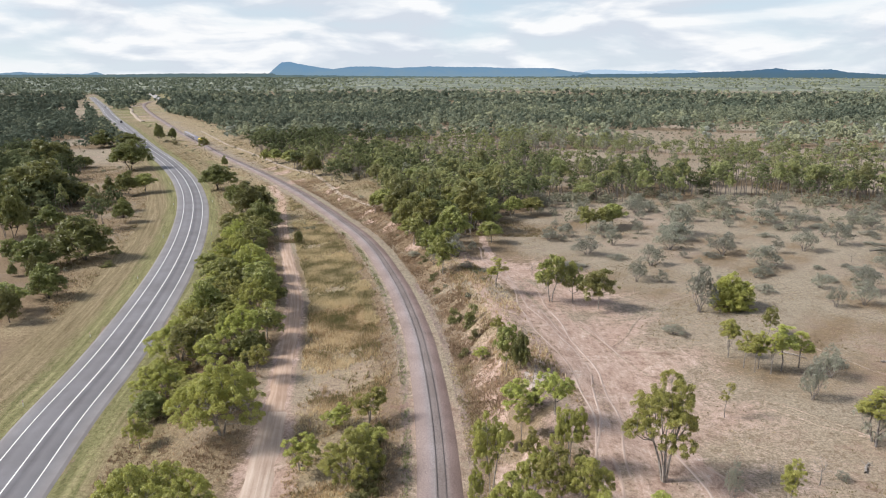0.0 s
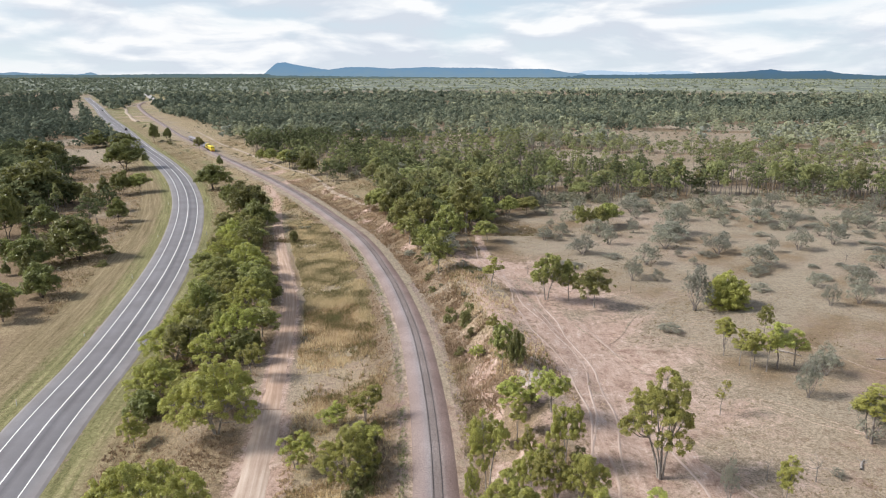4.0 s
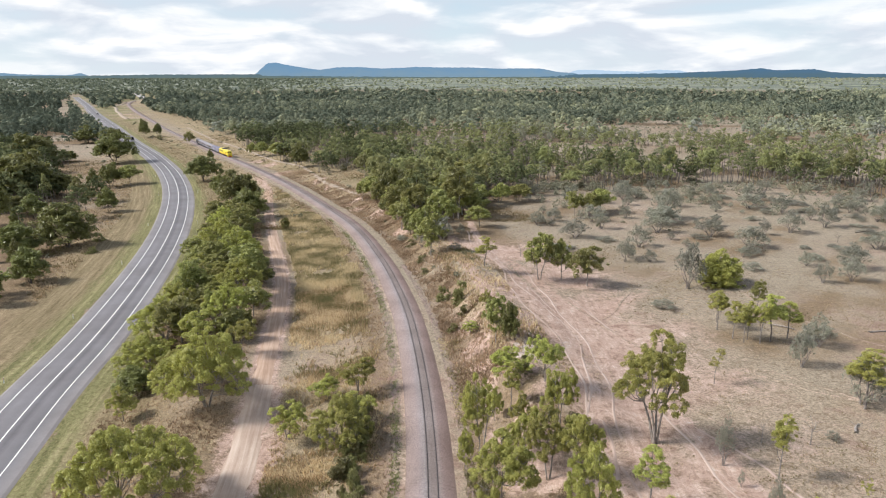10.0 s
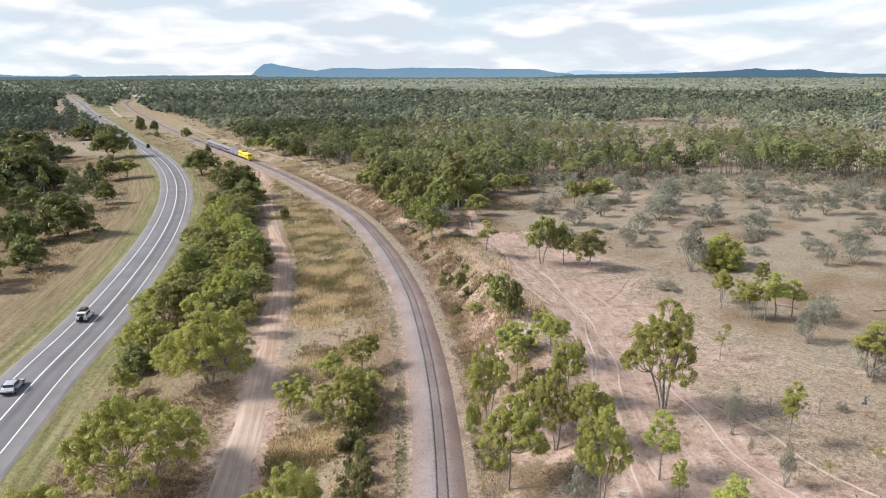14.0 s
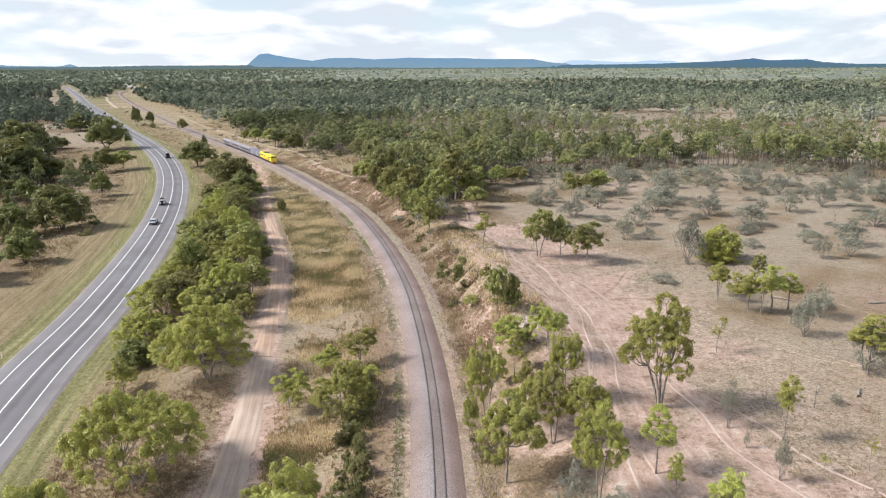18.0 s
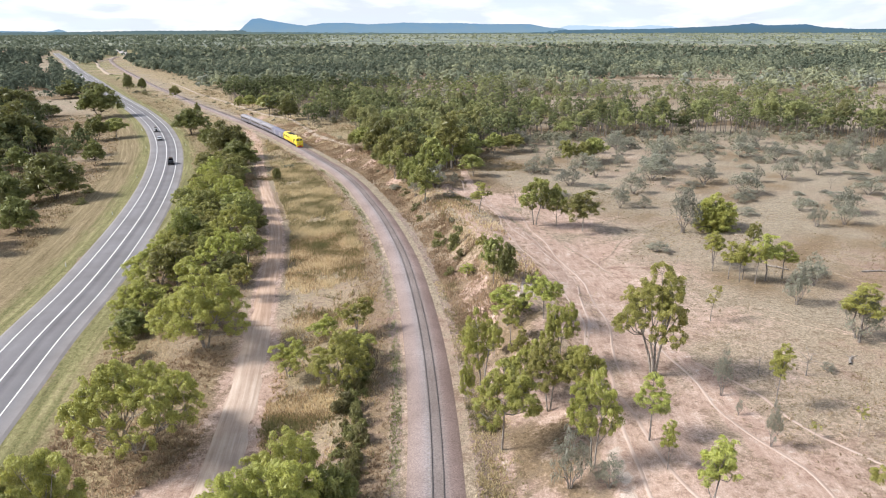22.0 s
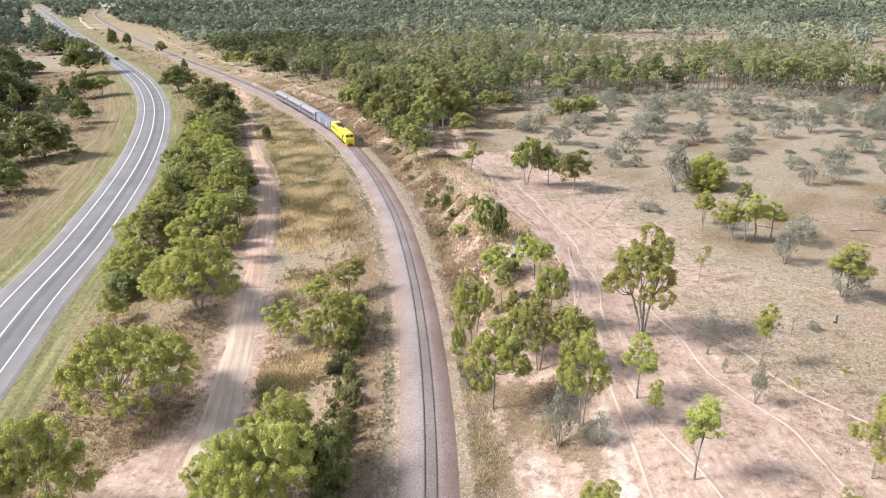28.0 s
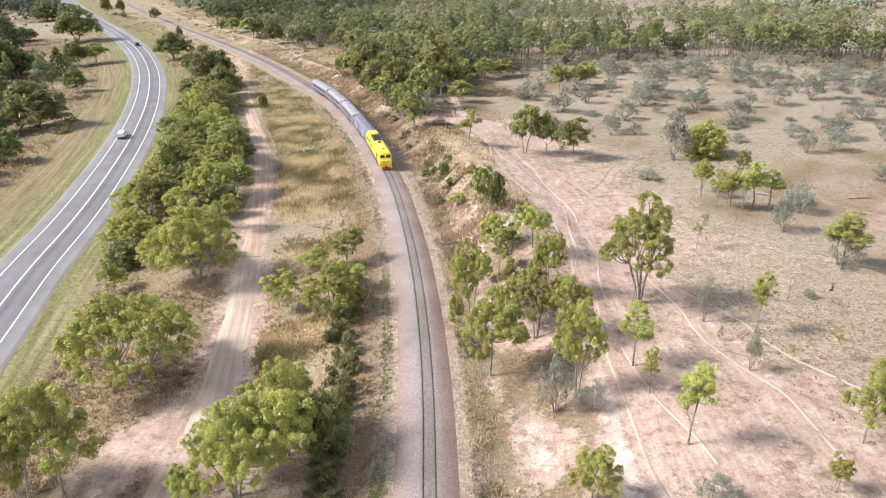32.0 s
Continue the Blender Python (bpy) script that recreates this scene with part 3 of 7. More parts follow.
FAR_CUT = [(-385, 630), (-714, 1174)]
FAR_ROAD = [(-560, 1160), (-605, 1248), (-763, 1534), (-867, 1722), (-960, 1880)]
TRACK_WEST = [(-22.2, 30), (-22.7, 42.2), (-23.0, 49.3), (-24.4, 59.9), (-26.3, 71.9), (-29.8, 89), (-33.5, 106), (-36.5, 120.5), (-40.5, 137), (-48.3, 160.5), (-55, 179), (-66.7, 214), (-80, 257), (-93, 285)]
BRANCH = [(-24.0, 54.2), (-26.6, 51.4), (-29.0, 47.4), (-30.7, 42.9), (-36, 34)]
TRACK_A = [(14.6, 30), (14.6, 40.6), (14.7, 46.4), (14.7, 54.3), (14.3, 62.3), (14.0, 69.7), (14.2, 78.2), (14.3, 89.1), (13.1, 103.5), (9.5, 122.2), (5.0, 141.0), (0.9, 158.4), (-1.9, 183.0), (-3.9, 208.7)]
TRACK_B = [(22, 40), (20, 55), (18.2, 67.1), (18.3, 79.4), (18.2, 88.8), (17.5, 100.3), (15.9, 111.3), (12.8, 124.5), (8.5, 141.0), (4.0, 149.9)]
TRACK_C = [(33.0, 44.0), (30.3, 49.7), (28.0, 57.5), (26.9, 67.5), (25.0, 74.3), (22.8, 82.0), (19, 92)]
TRACK_D = [(30, 42), (28.7, 48.1), (27.1, 53.8), (25.6, 61.6), (24.5, 70.0)]
BANK_TRACK = [(9.2, 93.4), (5.7, 105.6), (1.3, 120.1), (-3.2, 139.7), (-6.6, 168.2)]
FAR_TRACK = [(-40, 230), (-58.5, 260.1), (-79.9, 309.4), (-101.6, 337), (-143.3, 402), (-175.4, 450), (-240, 560)]
FAR_TRACK_WEST = [(-357, 697), (-420, 800), (-471, 894), (-560, 1100)]
CATTLE_PADS = [[(60, 60), (52, 78), (40, 90), (24, 99)], [(36, 92), (44, 84), (56, 78)], [(20, 110), (30, 128), (44, 142)], [(17, 118), (22, 105), (24, 98)], [(70, 90), (58, 104), (50, 122), (48, 150)],
               [(24, 84), (30, 74), (37, 66), (48, 60)], [(21, 92), (27, 84), (36, 78), (50, 73)]]
RUTS = [[(-1.2, 176), (1.2, 158.4), (5.3, 141), (9.0, 124), (11.4, 113.7), (13.5, 107.1), (14.8, 98.4), (15.3, 90.1), (15.2, 82.2), (14.6, 76.5), (14.2, 74.2), (14.2, 69), (14.5, 64.3), (14.8, 60.1)],
        [(-2.6, 176), (-0.2, 158), (3.8, 140), (6.6, 124), (8.5, 113.7), (10.5, 108.1), (11.4, 102.6), (12.4, 94), (13.2, 85.6), (13.6, 78.3), (13.9, 74.8)],
        [(8.5, 141), (12.8, 124.5), (15, 108), (16, 97.5), (16.6, 89.3), (17.2, 82.2), (17.3, 77.2), (17.6, 70.5)],
        [(21.5, 92), (23, 82), (24.9, 69.4), (25, 64.4), (25.9, 59.9), (27.1, 56.3), (28.3, 53.5), (28.8, 49.4), (29.3, 46.7), (29.9, 43.7)],
        [(25.5, 74), (27.7, 69.5), (29.6, 66.1), (30.9, 62.4), (32.3, 59.5), (34, 56.9), (35.6, 55.2), (38, 52.5)],
        [(14.3, 74), (14.6, 67.4), (15, 63.6), (15.4, 57.8), (15.3, 51.6), (15.5, 47.7), (15.8, 44), (16.1, 40)],
        [(15.4, 66), (16.6, 60.1), (18.2, 54.4), (19, 50.6), (19.9, 47.2), (20.5, 42.6)], [(10, 126), (12.8, 116), (14.6, 111)], [(17.4, 121), (19.6, 113), (21, 108), (21.6, 103)]]


def cover(x, y):
    """How bare and pale, how green, and how covered with tall dry grass the ground is."""
    u, r = off(RAIL, x, y), off(ROAD, x, y)
    near = 1 - step(300, 420, y)
    n1, n2, n3 = lumps(x, y, 9, 0.3), lumps(x, y, 3.1, 1.7), lumps(x, y, 30, 4.1)
    bare = np.zeros(np.shape(x))
    for pts, w in ((TRACK_WEST, 2.1), (BRANCH, 4.4), (FAR_TRACK_WEST, 3.5)):
        d = to_line(x, y, pts)
        w = w * (1 + 0.3 * step(60, 90, y) - 0.3 * step(120, 170, y)) if pts is TRACK_WEST else w
        bare = np.maximum(bare, np.interp(y, [45, 60, 90], [0.82, 0.8, 0.72]) * (1 - step(w * 0.5, w * 1.1, d + 0.15 * n2 + 0.12 * lumps(x, y, 1.3, 7.0))))
    # scuffed ground beside the track
    d = to_line(x, y, TRACK_WEST)
    bare = np.maximum(bare, (0.5 + 0.28 * n2 + 0.2 * n1) * (1 - step(2.5, np.where(y < 64, 7.5, 4.6), d)) * (1 - step(84, 104, y)))
    for pts, w in ((TRACK_A, 0.6), (TRACK_B, 1.2), (TRACK_C, 0.6), (TRACK_D, 0.5), (BANK_TRACK, 0.7)):
        d = to_line(x, y, pts)
        ruts = np.minimum(np.abs(d - 0.8 * min(w, 1)), d * 3 + 0.25)
        bare = np.maximum(bare, 0.9 * (1 - step(0.15, 0.75, ruts)))
        bare = np.maximum(bare, (0.4 + 0.2 * n2) * (1 - step(w, w * 2.6, d + n2)))
    # scoured ground round the tracks in the paddock, and along the cutting
    wash = (1 - step(8, 34, to_line(x, y, TRACK_B) + 5 * n1)) * step(12, 17, u)
    bare = np.maximum(bare, wash * (0.43 + 0.08 * step(60, 90, y) + 0.2 * n1 + 0.2 * n2))
    paddock = step(20, 34, u) * (1 - step(70, 110, y + 12 * n3))
    bare = np.maximum(bare, paddock * (0.15 + 0.24 * n1 + 0.2 * n2))
    spots = [(-110.6, 339.7, 5, 8), (-100, 324, 5, 9), (-86, 297, 5, 8), (-38.3, 214, 3, 4), (-42.7, 222.7, 3, 5), (-20, 181, 3, 5), (-55.5, 256.4, 3, 7), (-63, 270, 3, 7), (-39, 225, 3, 4), (-30, 203, 3, 5),
             (7.2, 92.5, 2.2, 5.5), (12.9, 46, 1.3, 7.5), (13.0, 54.5, 1.1, 4.2), (6.6, 47.5, 2.9, 4.6), (7.9, 99, 1.7, 3.8), (0.6, 96, 2.2, 9), (3.0, 55.5, 1.0, 2.4), (25.9, 109.2, 1.0, 0.8), (-23.2, 70, 1.8, 6), (1.8, 87, 1.2, 7), (-1, 97, 1.2, 6), (5.5, 72, 2.6, 5)]
    for sx, sy, a, b in spots:
        e = np.hypot((x - sx) / a, (y - sy) / b)
        bare = np.maximum(bare, (1.2 if sy < 100 and sx > 7 else 1.04 if sy < 52 else 0.86 if sy < 100 and sx > 0 else 0.65) * (1 - step(0.5, 1.25, e + 0.22 * n2 + 0.22 * lumps(x, y, 1.4, sx) + 0.15 * lumps(x, y, 0.7, sy))))
    scour = step(5.6, 7.5, u + 0.5 * n2) * (1 - step(12.5, 14.5, u + 0.6 * n2)) * (1 - step(54, 62, y))
    bare = np.maximum(bare, scour * (0.4 + 0.3 * n2 + 0.4 * lumps(x, y, 1.3, 0.4) + 0.2 * lumps(x, y, 0.6, 2.4)))
    under = step(5.6, 7.5, u + 0.5 * n2) * (1 - step(14, 16.5, u + 0.8 * n2)) * step(52, 60, y) * (1 - step(84, 96, y))
    bare = np.maximum(bare, under * (0.44 + 0.35 * n2 + 0.35 * lumps(x, y, 1.3, 1.4)))
    cut = step(5.5, 7, u) * (1 - step(11.5, 14.5, u)) * step(78, 90, y) * (1 - step(250, 300, y))
    bare = np.maximum(bare, cut * (0.16 + 0.28 * n2 + 0.25 * n1) * (1 - 0.5 * step(112, 135, y)))
    strip = step(6, 14, u) * (1 - step(30, 48, u)) * step(215, 260, y) * (1 - step(620, 800, y))
    bare = np.maximum(bare, strip * (0.1 + 0.22 * n1))
    spill = (1 - step(2.8, 4.4, np.abs(u) + 0.5 * n2)) * near * np.where(u > 0, 0.35, 1)
    bare = np.maximum(bare, spill * (0.4 + 0.2 * n2))
    lawn = step(5.0, 5.8, np.abs(r)) * (1 - step(8.0, 11.5, np.abs(r) + 0.8 * n1 + 0.5 * n2))
    green = lawn * (0.58 + 0.2 * n1 + 0.15 * n2) * np.where(r > 0, 0.72, 1.0)
    green = np.maximum(green, step(10, 14, r) * (1 - step(-9, -7, u)) * step(150, 220, y) * (0.46 + 0.2 * n1 + 0.12 * n2 + 0.14 * n3))
    green = np.maximum(green, step(5.2, 6.5, np.abs(r)) * (1 - step(9, 13, np.abs(r))) * step(220, 300, y) * 0.75)
    green = np.maximum(green, step(5, 8, u) * (1 - step(40, 60, u)) * step(200, 260, y) * (0.2 + 0.2 * n1 + 0.15 * n3))
    green = np.maximum(green, step(-17, -13, u) * (1 - step(-8, -6, u)) * (1 - step(200, 260, y)) * (0.02 + 0.3 * lumps(x, y, 5, 2.9) + 0.3 * step(115, 150, y + 16 * n1)))
    green = np.maximum(green, 0.55 * (1 - step(0.2, 0.55, np.abs(u + 4.0 + 0.15 * n1))) * near)
    green = np.maximum(green, step(500, 1000, np.hypot(x, y)) * (0.3 + 0.15 * n3))
    tall = step(-18, -13, u + 2 * n1) * (1 - step(-8.5, -6, u + n2)) * (1 - step(270, 330, y)) * (0.5 + 0.28 * n1 + 0.15 * n2)
    d_track = to_line(x, y, TRACK_WEST)
    tall = np.maximum(tall, step(1.9, 3.2, d_track) * (x > np.interp(y, [p[1] for p in TRACK_WEST], [p[0] for p in TRACK_WEST])) * (1 - step(-8, -6, u)) * step(58, 76, y) * (1 - step(190, 230, y)) * (0.56 + 0.2 * n1 + 0.12 * n2))
    bankgrass = step(7, 9, u) * (1 - step(15, 19, u)) * step(88, 105, y) * (1 - step(170, 210, y)) * (0.45 + 0.25 * n1)
    tall = np.maximum(tall, bankgrass)
    tall = np.maximum(tall, step(9, 13, r) * (1 - step(-7, -5, u)) * step(185, 225, y) * (0.8 + 0.22 * n1))
    tall = np.maximum(tall, step(5, 8, u) * (1 - step(40, 60, u)) * step(200, 260, y) * (0.72 + 0.25 * n1))
    verge = step(9, 12, np.abs(r)) * (1 - step(24, 34, np.abs(r))) * (0.36 + 0.2 * n1 + 0.1 * n2)
    tall = np.maximum(tall, verge)
    herb = (1 - step(7.5, 10, -u + n1)) * step(4.2, 4.8, -u) * 0.55 + step(4, 4.6, u) * (1 - step(7.5, 10.5, u + n2)) * (0.5 + 0.25 * n2)
    herb = np.maximum(herb, 0.75 * (1 - step(0.5, 1.5, to_line(x, y, [(p[0] - 1.7, p[1]) for p in TRACK_A]) + 0.4 * n2)))
    herb = np.maximum(herb, step(9, 14, u) * (0.3 + 0.3 * n1 + 0.22 * n2) * (1 - step(260, 300, y)))
    herb = np.maximum(herb, np.maximum(scour, under) * (0.62 + 0.3 * lumps(x, y, 2.4, 3.6)))
    herb = np.maximum(herb, cut * (0.55 + 0.3 * lumps(x, y, 5, 6.0)))
    herb = np.maximum(herb, step(6, 10, u) * (1 - step(30, 45, u)) * step(120, 170, y) * (1 - step(330, 400, y)) * (0.5 + 0.3 * n1))
    herb = np.maximum(herb, step(16, 22, -u) * step(12, 16, r) * (0.5 + 0.3 * n1))
    herb = np.maximum(herb, np.clip(wooded(x, y) * 3, 0, 1) * np.where(y < 560, 0.7, 0.55))
    herb = np.maximum(herb, step(20, 40, u) * step(250, 330, y) * (0.24 + 0.2 * n3))
    herb = np.maximum(herb, step(5.2, 6.5, np.abs(r)) * (1 - step(330, 420, y)) * np.where(r < 0, 1, 1 - step(18, 24, r)) * (0.6 + 0.25 * n1 + 0.12 * n3))
    return np.clip(bare, 0, 1.2), np.clip(green, 0, 1), np.clip(tall, 0, 1), np.clip(herb, 0, 1)


gx = spaced(-70, 84, 0.75, 4900, 1.05)
gy = [36.0]
while gy[-1] < 4900:
    gy.append(gy[-1] + (max(0.9, 0.009 * gy[-1]) if gy[-1] < 330 else 0.04 * (gy[-1] - 255)))
gy = np.concatenate([[y for y in spaced(34, 35, 1.0, 4900, 1.12) if y < 35.2], gy])
GX, GY = np.meshgrid(gx, gy)


def uneven_height(x, y):
    """The ground with its small humps and gullies."""
    u = off(RAIL, x, y)
    rough = np.where((np.abs(off(ROAD, x, y)) < 9) | (np.abs(u) < 4.6), 0.0, 1.0) * step(-125, -100, x) * (1 - step(40, 60, x) * 0.7) * (1 - step(180, 330, y))
    gully = step(6, 8, u) * (1 - step(12, 14, u)) * step(40, 60, y) * (1 - step(240, 280, y))
    return height(x, y) + rough * (0.10 * lumps(x, y, 2.1, 0.9) + 0.22 * lumps(x, y, 11, 2.2) * step(5, 12, np.abs(u))) + gully * 0.3 * lumps(x, y, 1.2, 3.3)


GZ = uneven_height(GX, GY)
idx = np.arange(GX.size).reshape(GX.shape)
faces = np.stack([idx[:-1, :-1], idx[:-1, 1:], idx[1:, 1:], idx[1:, :-1]], -1).reshape(-1, 4)
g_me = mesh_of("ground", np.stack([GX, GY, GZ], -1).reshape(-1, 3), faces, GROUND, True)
layer = g_me.color_attributes.new("cover", "FLOAT_COLOR", "POINT")
cb, cg, ct, ch = (a.ravel() for a in cover(GX, GY))
layer.data.foreach_set("color", np.stack([cb, cg, ct, ch], -1).ravel())
lanes = g_me.color_attributes.new("lanes", "FLOAT_COLOR", "POINT")
lanes.data.foreach_set("color", np.stack([off(ROAD, GX, GY).ravel(), off(RAIL, GX, GY).ravel(), 0 * cb, 0 * cb + 1], -1).ravel())
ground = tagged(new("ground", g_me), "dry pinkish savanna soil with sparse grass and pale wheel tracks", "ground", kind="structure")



def path_strip(name, label, pts, width, lift, mat, bare=0.5):
    """A worn vehicle track laid on the land along a line of places."""
    p = np.array(pts)
    s = np.concatenate([[0], np.cumsum(np.hypot(*np.diff(p, axis=0).T))])
    t = np.arange(0, s[-1], 1.0 if width < 1 else 4.0)
    x, y = np.interp(t, s, p[:, 0]), np.interp(t, s, p[:, 1])
    x = x + (0.8 * np.sin(t / 8.3 + p[0, 0]) + 0.3 * np.sin(t / 2.9) if width < 0.5 else 0.12 * np.sin(t / 5.3 + p[0, 0]) if width < 1 else 0)
    dx, dy = np.gradient(x), np.gradient(y)
    k = np.hypot(dx, dy)
    w = width / 2 * (1 + 0.06 * np.sin(t / 17) + 0.04 * np.sin(t / 5.7))
    v = np.concatenate([np.stack([x + a * w * dy / k, y - a * w * dx / k, uneven_height(x + a * w * dy / k, y - a * w * dx / k) + (lift if abs(a) < 1 else -0.04)], -1) for a in (-1, -0.72, 0, 0.72, 1)])
    n = len(t)
    f = [(j * n + i, (j + 1) * n + i, (j + 1) * n + i + 1, j * n + i + 1) for j in range(4) for i in range(n - 1)]
    ob = new(name, mesh_of(name, v, f, mat, True))
    loops = np.zeros(len(ob.data.loops), int)
    ob.data.loops.foreach_get("vertex_index", loops)
    uv = np.stack([np.concatenate([a * w for a in (-1, -0.72, 0, 0.72, 1)]), np.tile(t, 5)], -1)
    ob.data.uv_layers.new(name="UVMap").data.foreach_set("uv", uv[loops].ravel())
    layer = ob.data.color_attributes.new("cover", "FLOAT_COLOR", "POINT")
    layer.data.foreach_set("color", np.stack([np.repeat([bare, bare * 0.92, bare, bare * 0.92, bare], n)] + [np.zeros(5 * n)] * 3, -1).ravel())
    return tagged(ob, label, "dirt track", kind="structure")


path_strip("dirt_track", "pale cream dirt service track beside the trees", [p for p in TRACK_WEST if 45 < p[1] < 91], 3.7, 0.07, TRACK_PALE)
path_strip("dirt_track", "brown dirt service track bending off through the scrub", [p for p in TRACK_WEST if p[1] < 50], 4.9, 0.06, TRACK_RED)
path_strip("dirt_track", "pinkish dirt service track beside the trees", [p for p in TRACK_WEST if 88 < p[1] < 258], 2.9, 0.07, TRACK_RED)
for pts in CATTLE_PADS:
    path_strip("cattle_pad", "thin pale cattle pad worn into the dry soil", pts, 0.45, 0.04, GROUND, 0.36)
for pts in RUTS:
    path_strip("wheel_rut", "pale pinkish wheel rut worn into the dry soil", pts, 0.42, 0.02, RUT)
path_strip("far_track", "pale dirt track beside the railway", FAR_TRACK, 1.6, 0.14, TRACK_FAR)
path_strip("west_far_track", "pale dirt track winding beside the far railway", [(-350, 680), (-385, 735), (-412, 784), (-445, 838), (-474, 894), (-512, 960), (-535, 1028), (-545, 1070), (-566, 1114)], 4.0, 0.7, TRACK_FAR)
path_strip("far_road", "pale far stretch of road between the trees", FAR_ROAD, 13.0, 0.9, FAR_SEAL)

# ---- highway ----
road_ys = np.concatenate([np.arange(-600, 30, 6.0), np.arange(30, 320, 2.0), np.arange(320, 1330, 6.0)])
road = new("road", sweep("road", ROAD, road_ys, [(-6.2, -0.35), (-5.6, -0.1), (-5.2, 0.0), (-3.4, 0.05), (0, 0.09), (3.4, 0.05), (5.1, 0.0), (5.5, -0.1), (6.1, -0.35)], road_top, ASPHALT))
tagged(road, "grey two-lane sealed highway with worn wheel tracks, curving", "road", kind="structure")


def strip(name, curve, ys, u, w, zf, lift, mat, parent, label=""):
    return part(name, sweep(name, curve, ys, [(u - w / 2, lift), (u + w / 2, lift)], zf, mat), None, parent, label)


strip("edge_line", ROAD, road_ys, -3.25, 0.17, road_top, 0.062, LINE_PAINT, road, "white painted edge line")
strip("edge_line", ROAD, road_ys, 3.25, 0.17, road_top, 0.062, LINE_PAINT, road, "white painted edge line")
strip("centre_line", ROAD, road_ys[road_ys < 346], 0.0, 0.2, road_top, 0.1, LINE_PAINT, road, "white painted centre line")
for y0 in range(350, 700, 12):
    strip("centre_dash", ROAD, np.arange(y0, y0 + 9.1, 3.0), 0.0, 0.16, road_top, 0.1, LINE_PAINT, road)

# ---- railway ----
rail_ys = np.concatenate([np.arange(-600, 30, 6.0), np.arange(30, 300, 2.0), np.arange(300, 1140, 5.0)])
track = new("railway_track", sweep("ballast", RAIL, rail_ys, [(-3.1, -0.58), (-2.6, -0.38), (-1.8, -0.21), (-1.2, -0.1), (-0.9, -0.08), (0, -0.068), (0.9, -0.08), (1.15, -0.1), (1.65, -0.22), (2.15, -0.36), (2.7, -0.58)], rail_top, BALLAST, True))
tagged(track, "single narrow gauge railway track on pinkish grey ballast", "railway track", kind="structure")
for u in (-0.5, 0.5):
    rail = part("rail", sweep("rail", RAIL, rail_ys, [(u - 0.05, -0.085), (u - 0.012, -0.07), (u - 0.012, -0.03), (u - 0.027, -0.02), (u - 0.027, 0.0), (u + 0.027, 0.0), (u + 0.027, -0.02), (u + 0.012, -0.03), (u + 0.012, -0.07), (u + 0.05, -0.085)], rail_top, RAIL_STEEL), None, track, "rusty steel rail")
    part("rail_head", sweep("rail_head", RAIL, rail_ys, [(u - 0.024, 0.004), (u + 0.024, 0.004)], rail_top, RAIL_TOP), None, rail, "polished running surface")
SLEEPER_FACES = [(1, 3, 5, 7), (2, 3, 1, 0), (4, 5, 3, 2), (6, 7, 5, 4), (0, 1, 7, 6)]
sleeper_me = mesh_of("sleeper", [(a, b, z) for a, b in ((-0.92, -0.11), (0.92, -0.11), (0.92, 0.11), (-0.92, 0.11)) for z in (-0.14, -0.078)], SLEEPER_FACES, SLEEPER)
sl_v, sl_f = [], []
for y in np.arange(-40, 300, 0.68):
    x, (tx, ty), (px, py) = frame_at(RAIL, y)
    if 38 < y < 220:
        ob = part("sleeper", sleeper_me, None, track)
        ob.matrix_basis = pose(float(x), float(y), 0, 0, 0, math.degrees(math.atan2(-tx, ty)))
        continue
    k = len(sl_v)
    sl_v += [(x + v.co.x * px + v.co.y * tx, y + v.co.x * py + v.co.y * ty, v.co.z) for v in sleeper_me.vertices]
    sl_f += [tuple(k + q for q in f) for f in SLEEPER_FACES]
tagged(part("sleepers", mesh_of("sleepers", sl_v, sl_f, SLEEPER), None, track, "weathered sleepers sunk in ballast"), kind="stuff")

# ---- distant ranges ----


# Haze and daylight on the far hills are put into this glow.
def haze_glow_material(name, low, high, z0, z1):
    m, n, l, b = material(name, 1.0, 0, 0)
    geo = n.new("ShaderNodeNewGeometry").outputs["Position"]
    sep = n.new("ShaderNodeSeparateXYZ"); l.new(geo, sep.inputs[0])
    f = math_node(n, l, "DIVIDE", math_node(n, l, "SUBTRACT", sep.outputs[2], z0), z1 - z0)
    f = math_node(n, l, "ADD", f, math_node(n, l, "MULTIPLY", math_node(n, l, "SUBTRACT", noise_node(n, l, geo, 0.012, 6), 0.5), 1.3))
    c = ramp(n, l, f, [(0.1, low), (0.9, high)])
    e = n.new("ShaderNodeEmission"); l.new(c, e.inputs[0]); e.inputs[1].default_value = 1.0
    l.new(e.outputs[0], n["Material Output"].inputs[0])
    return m


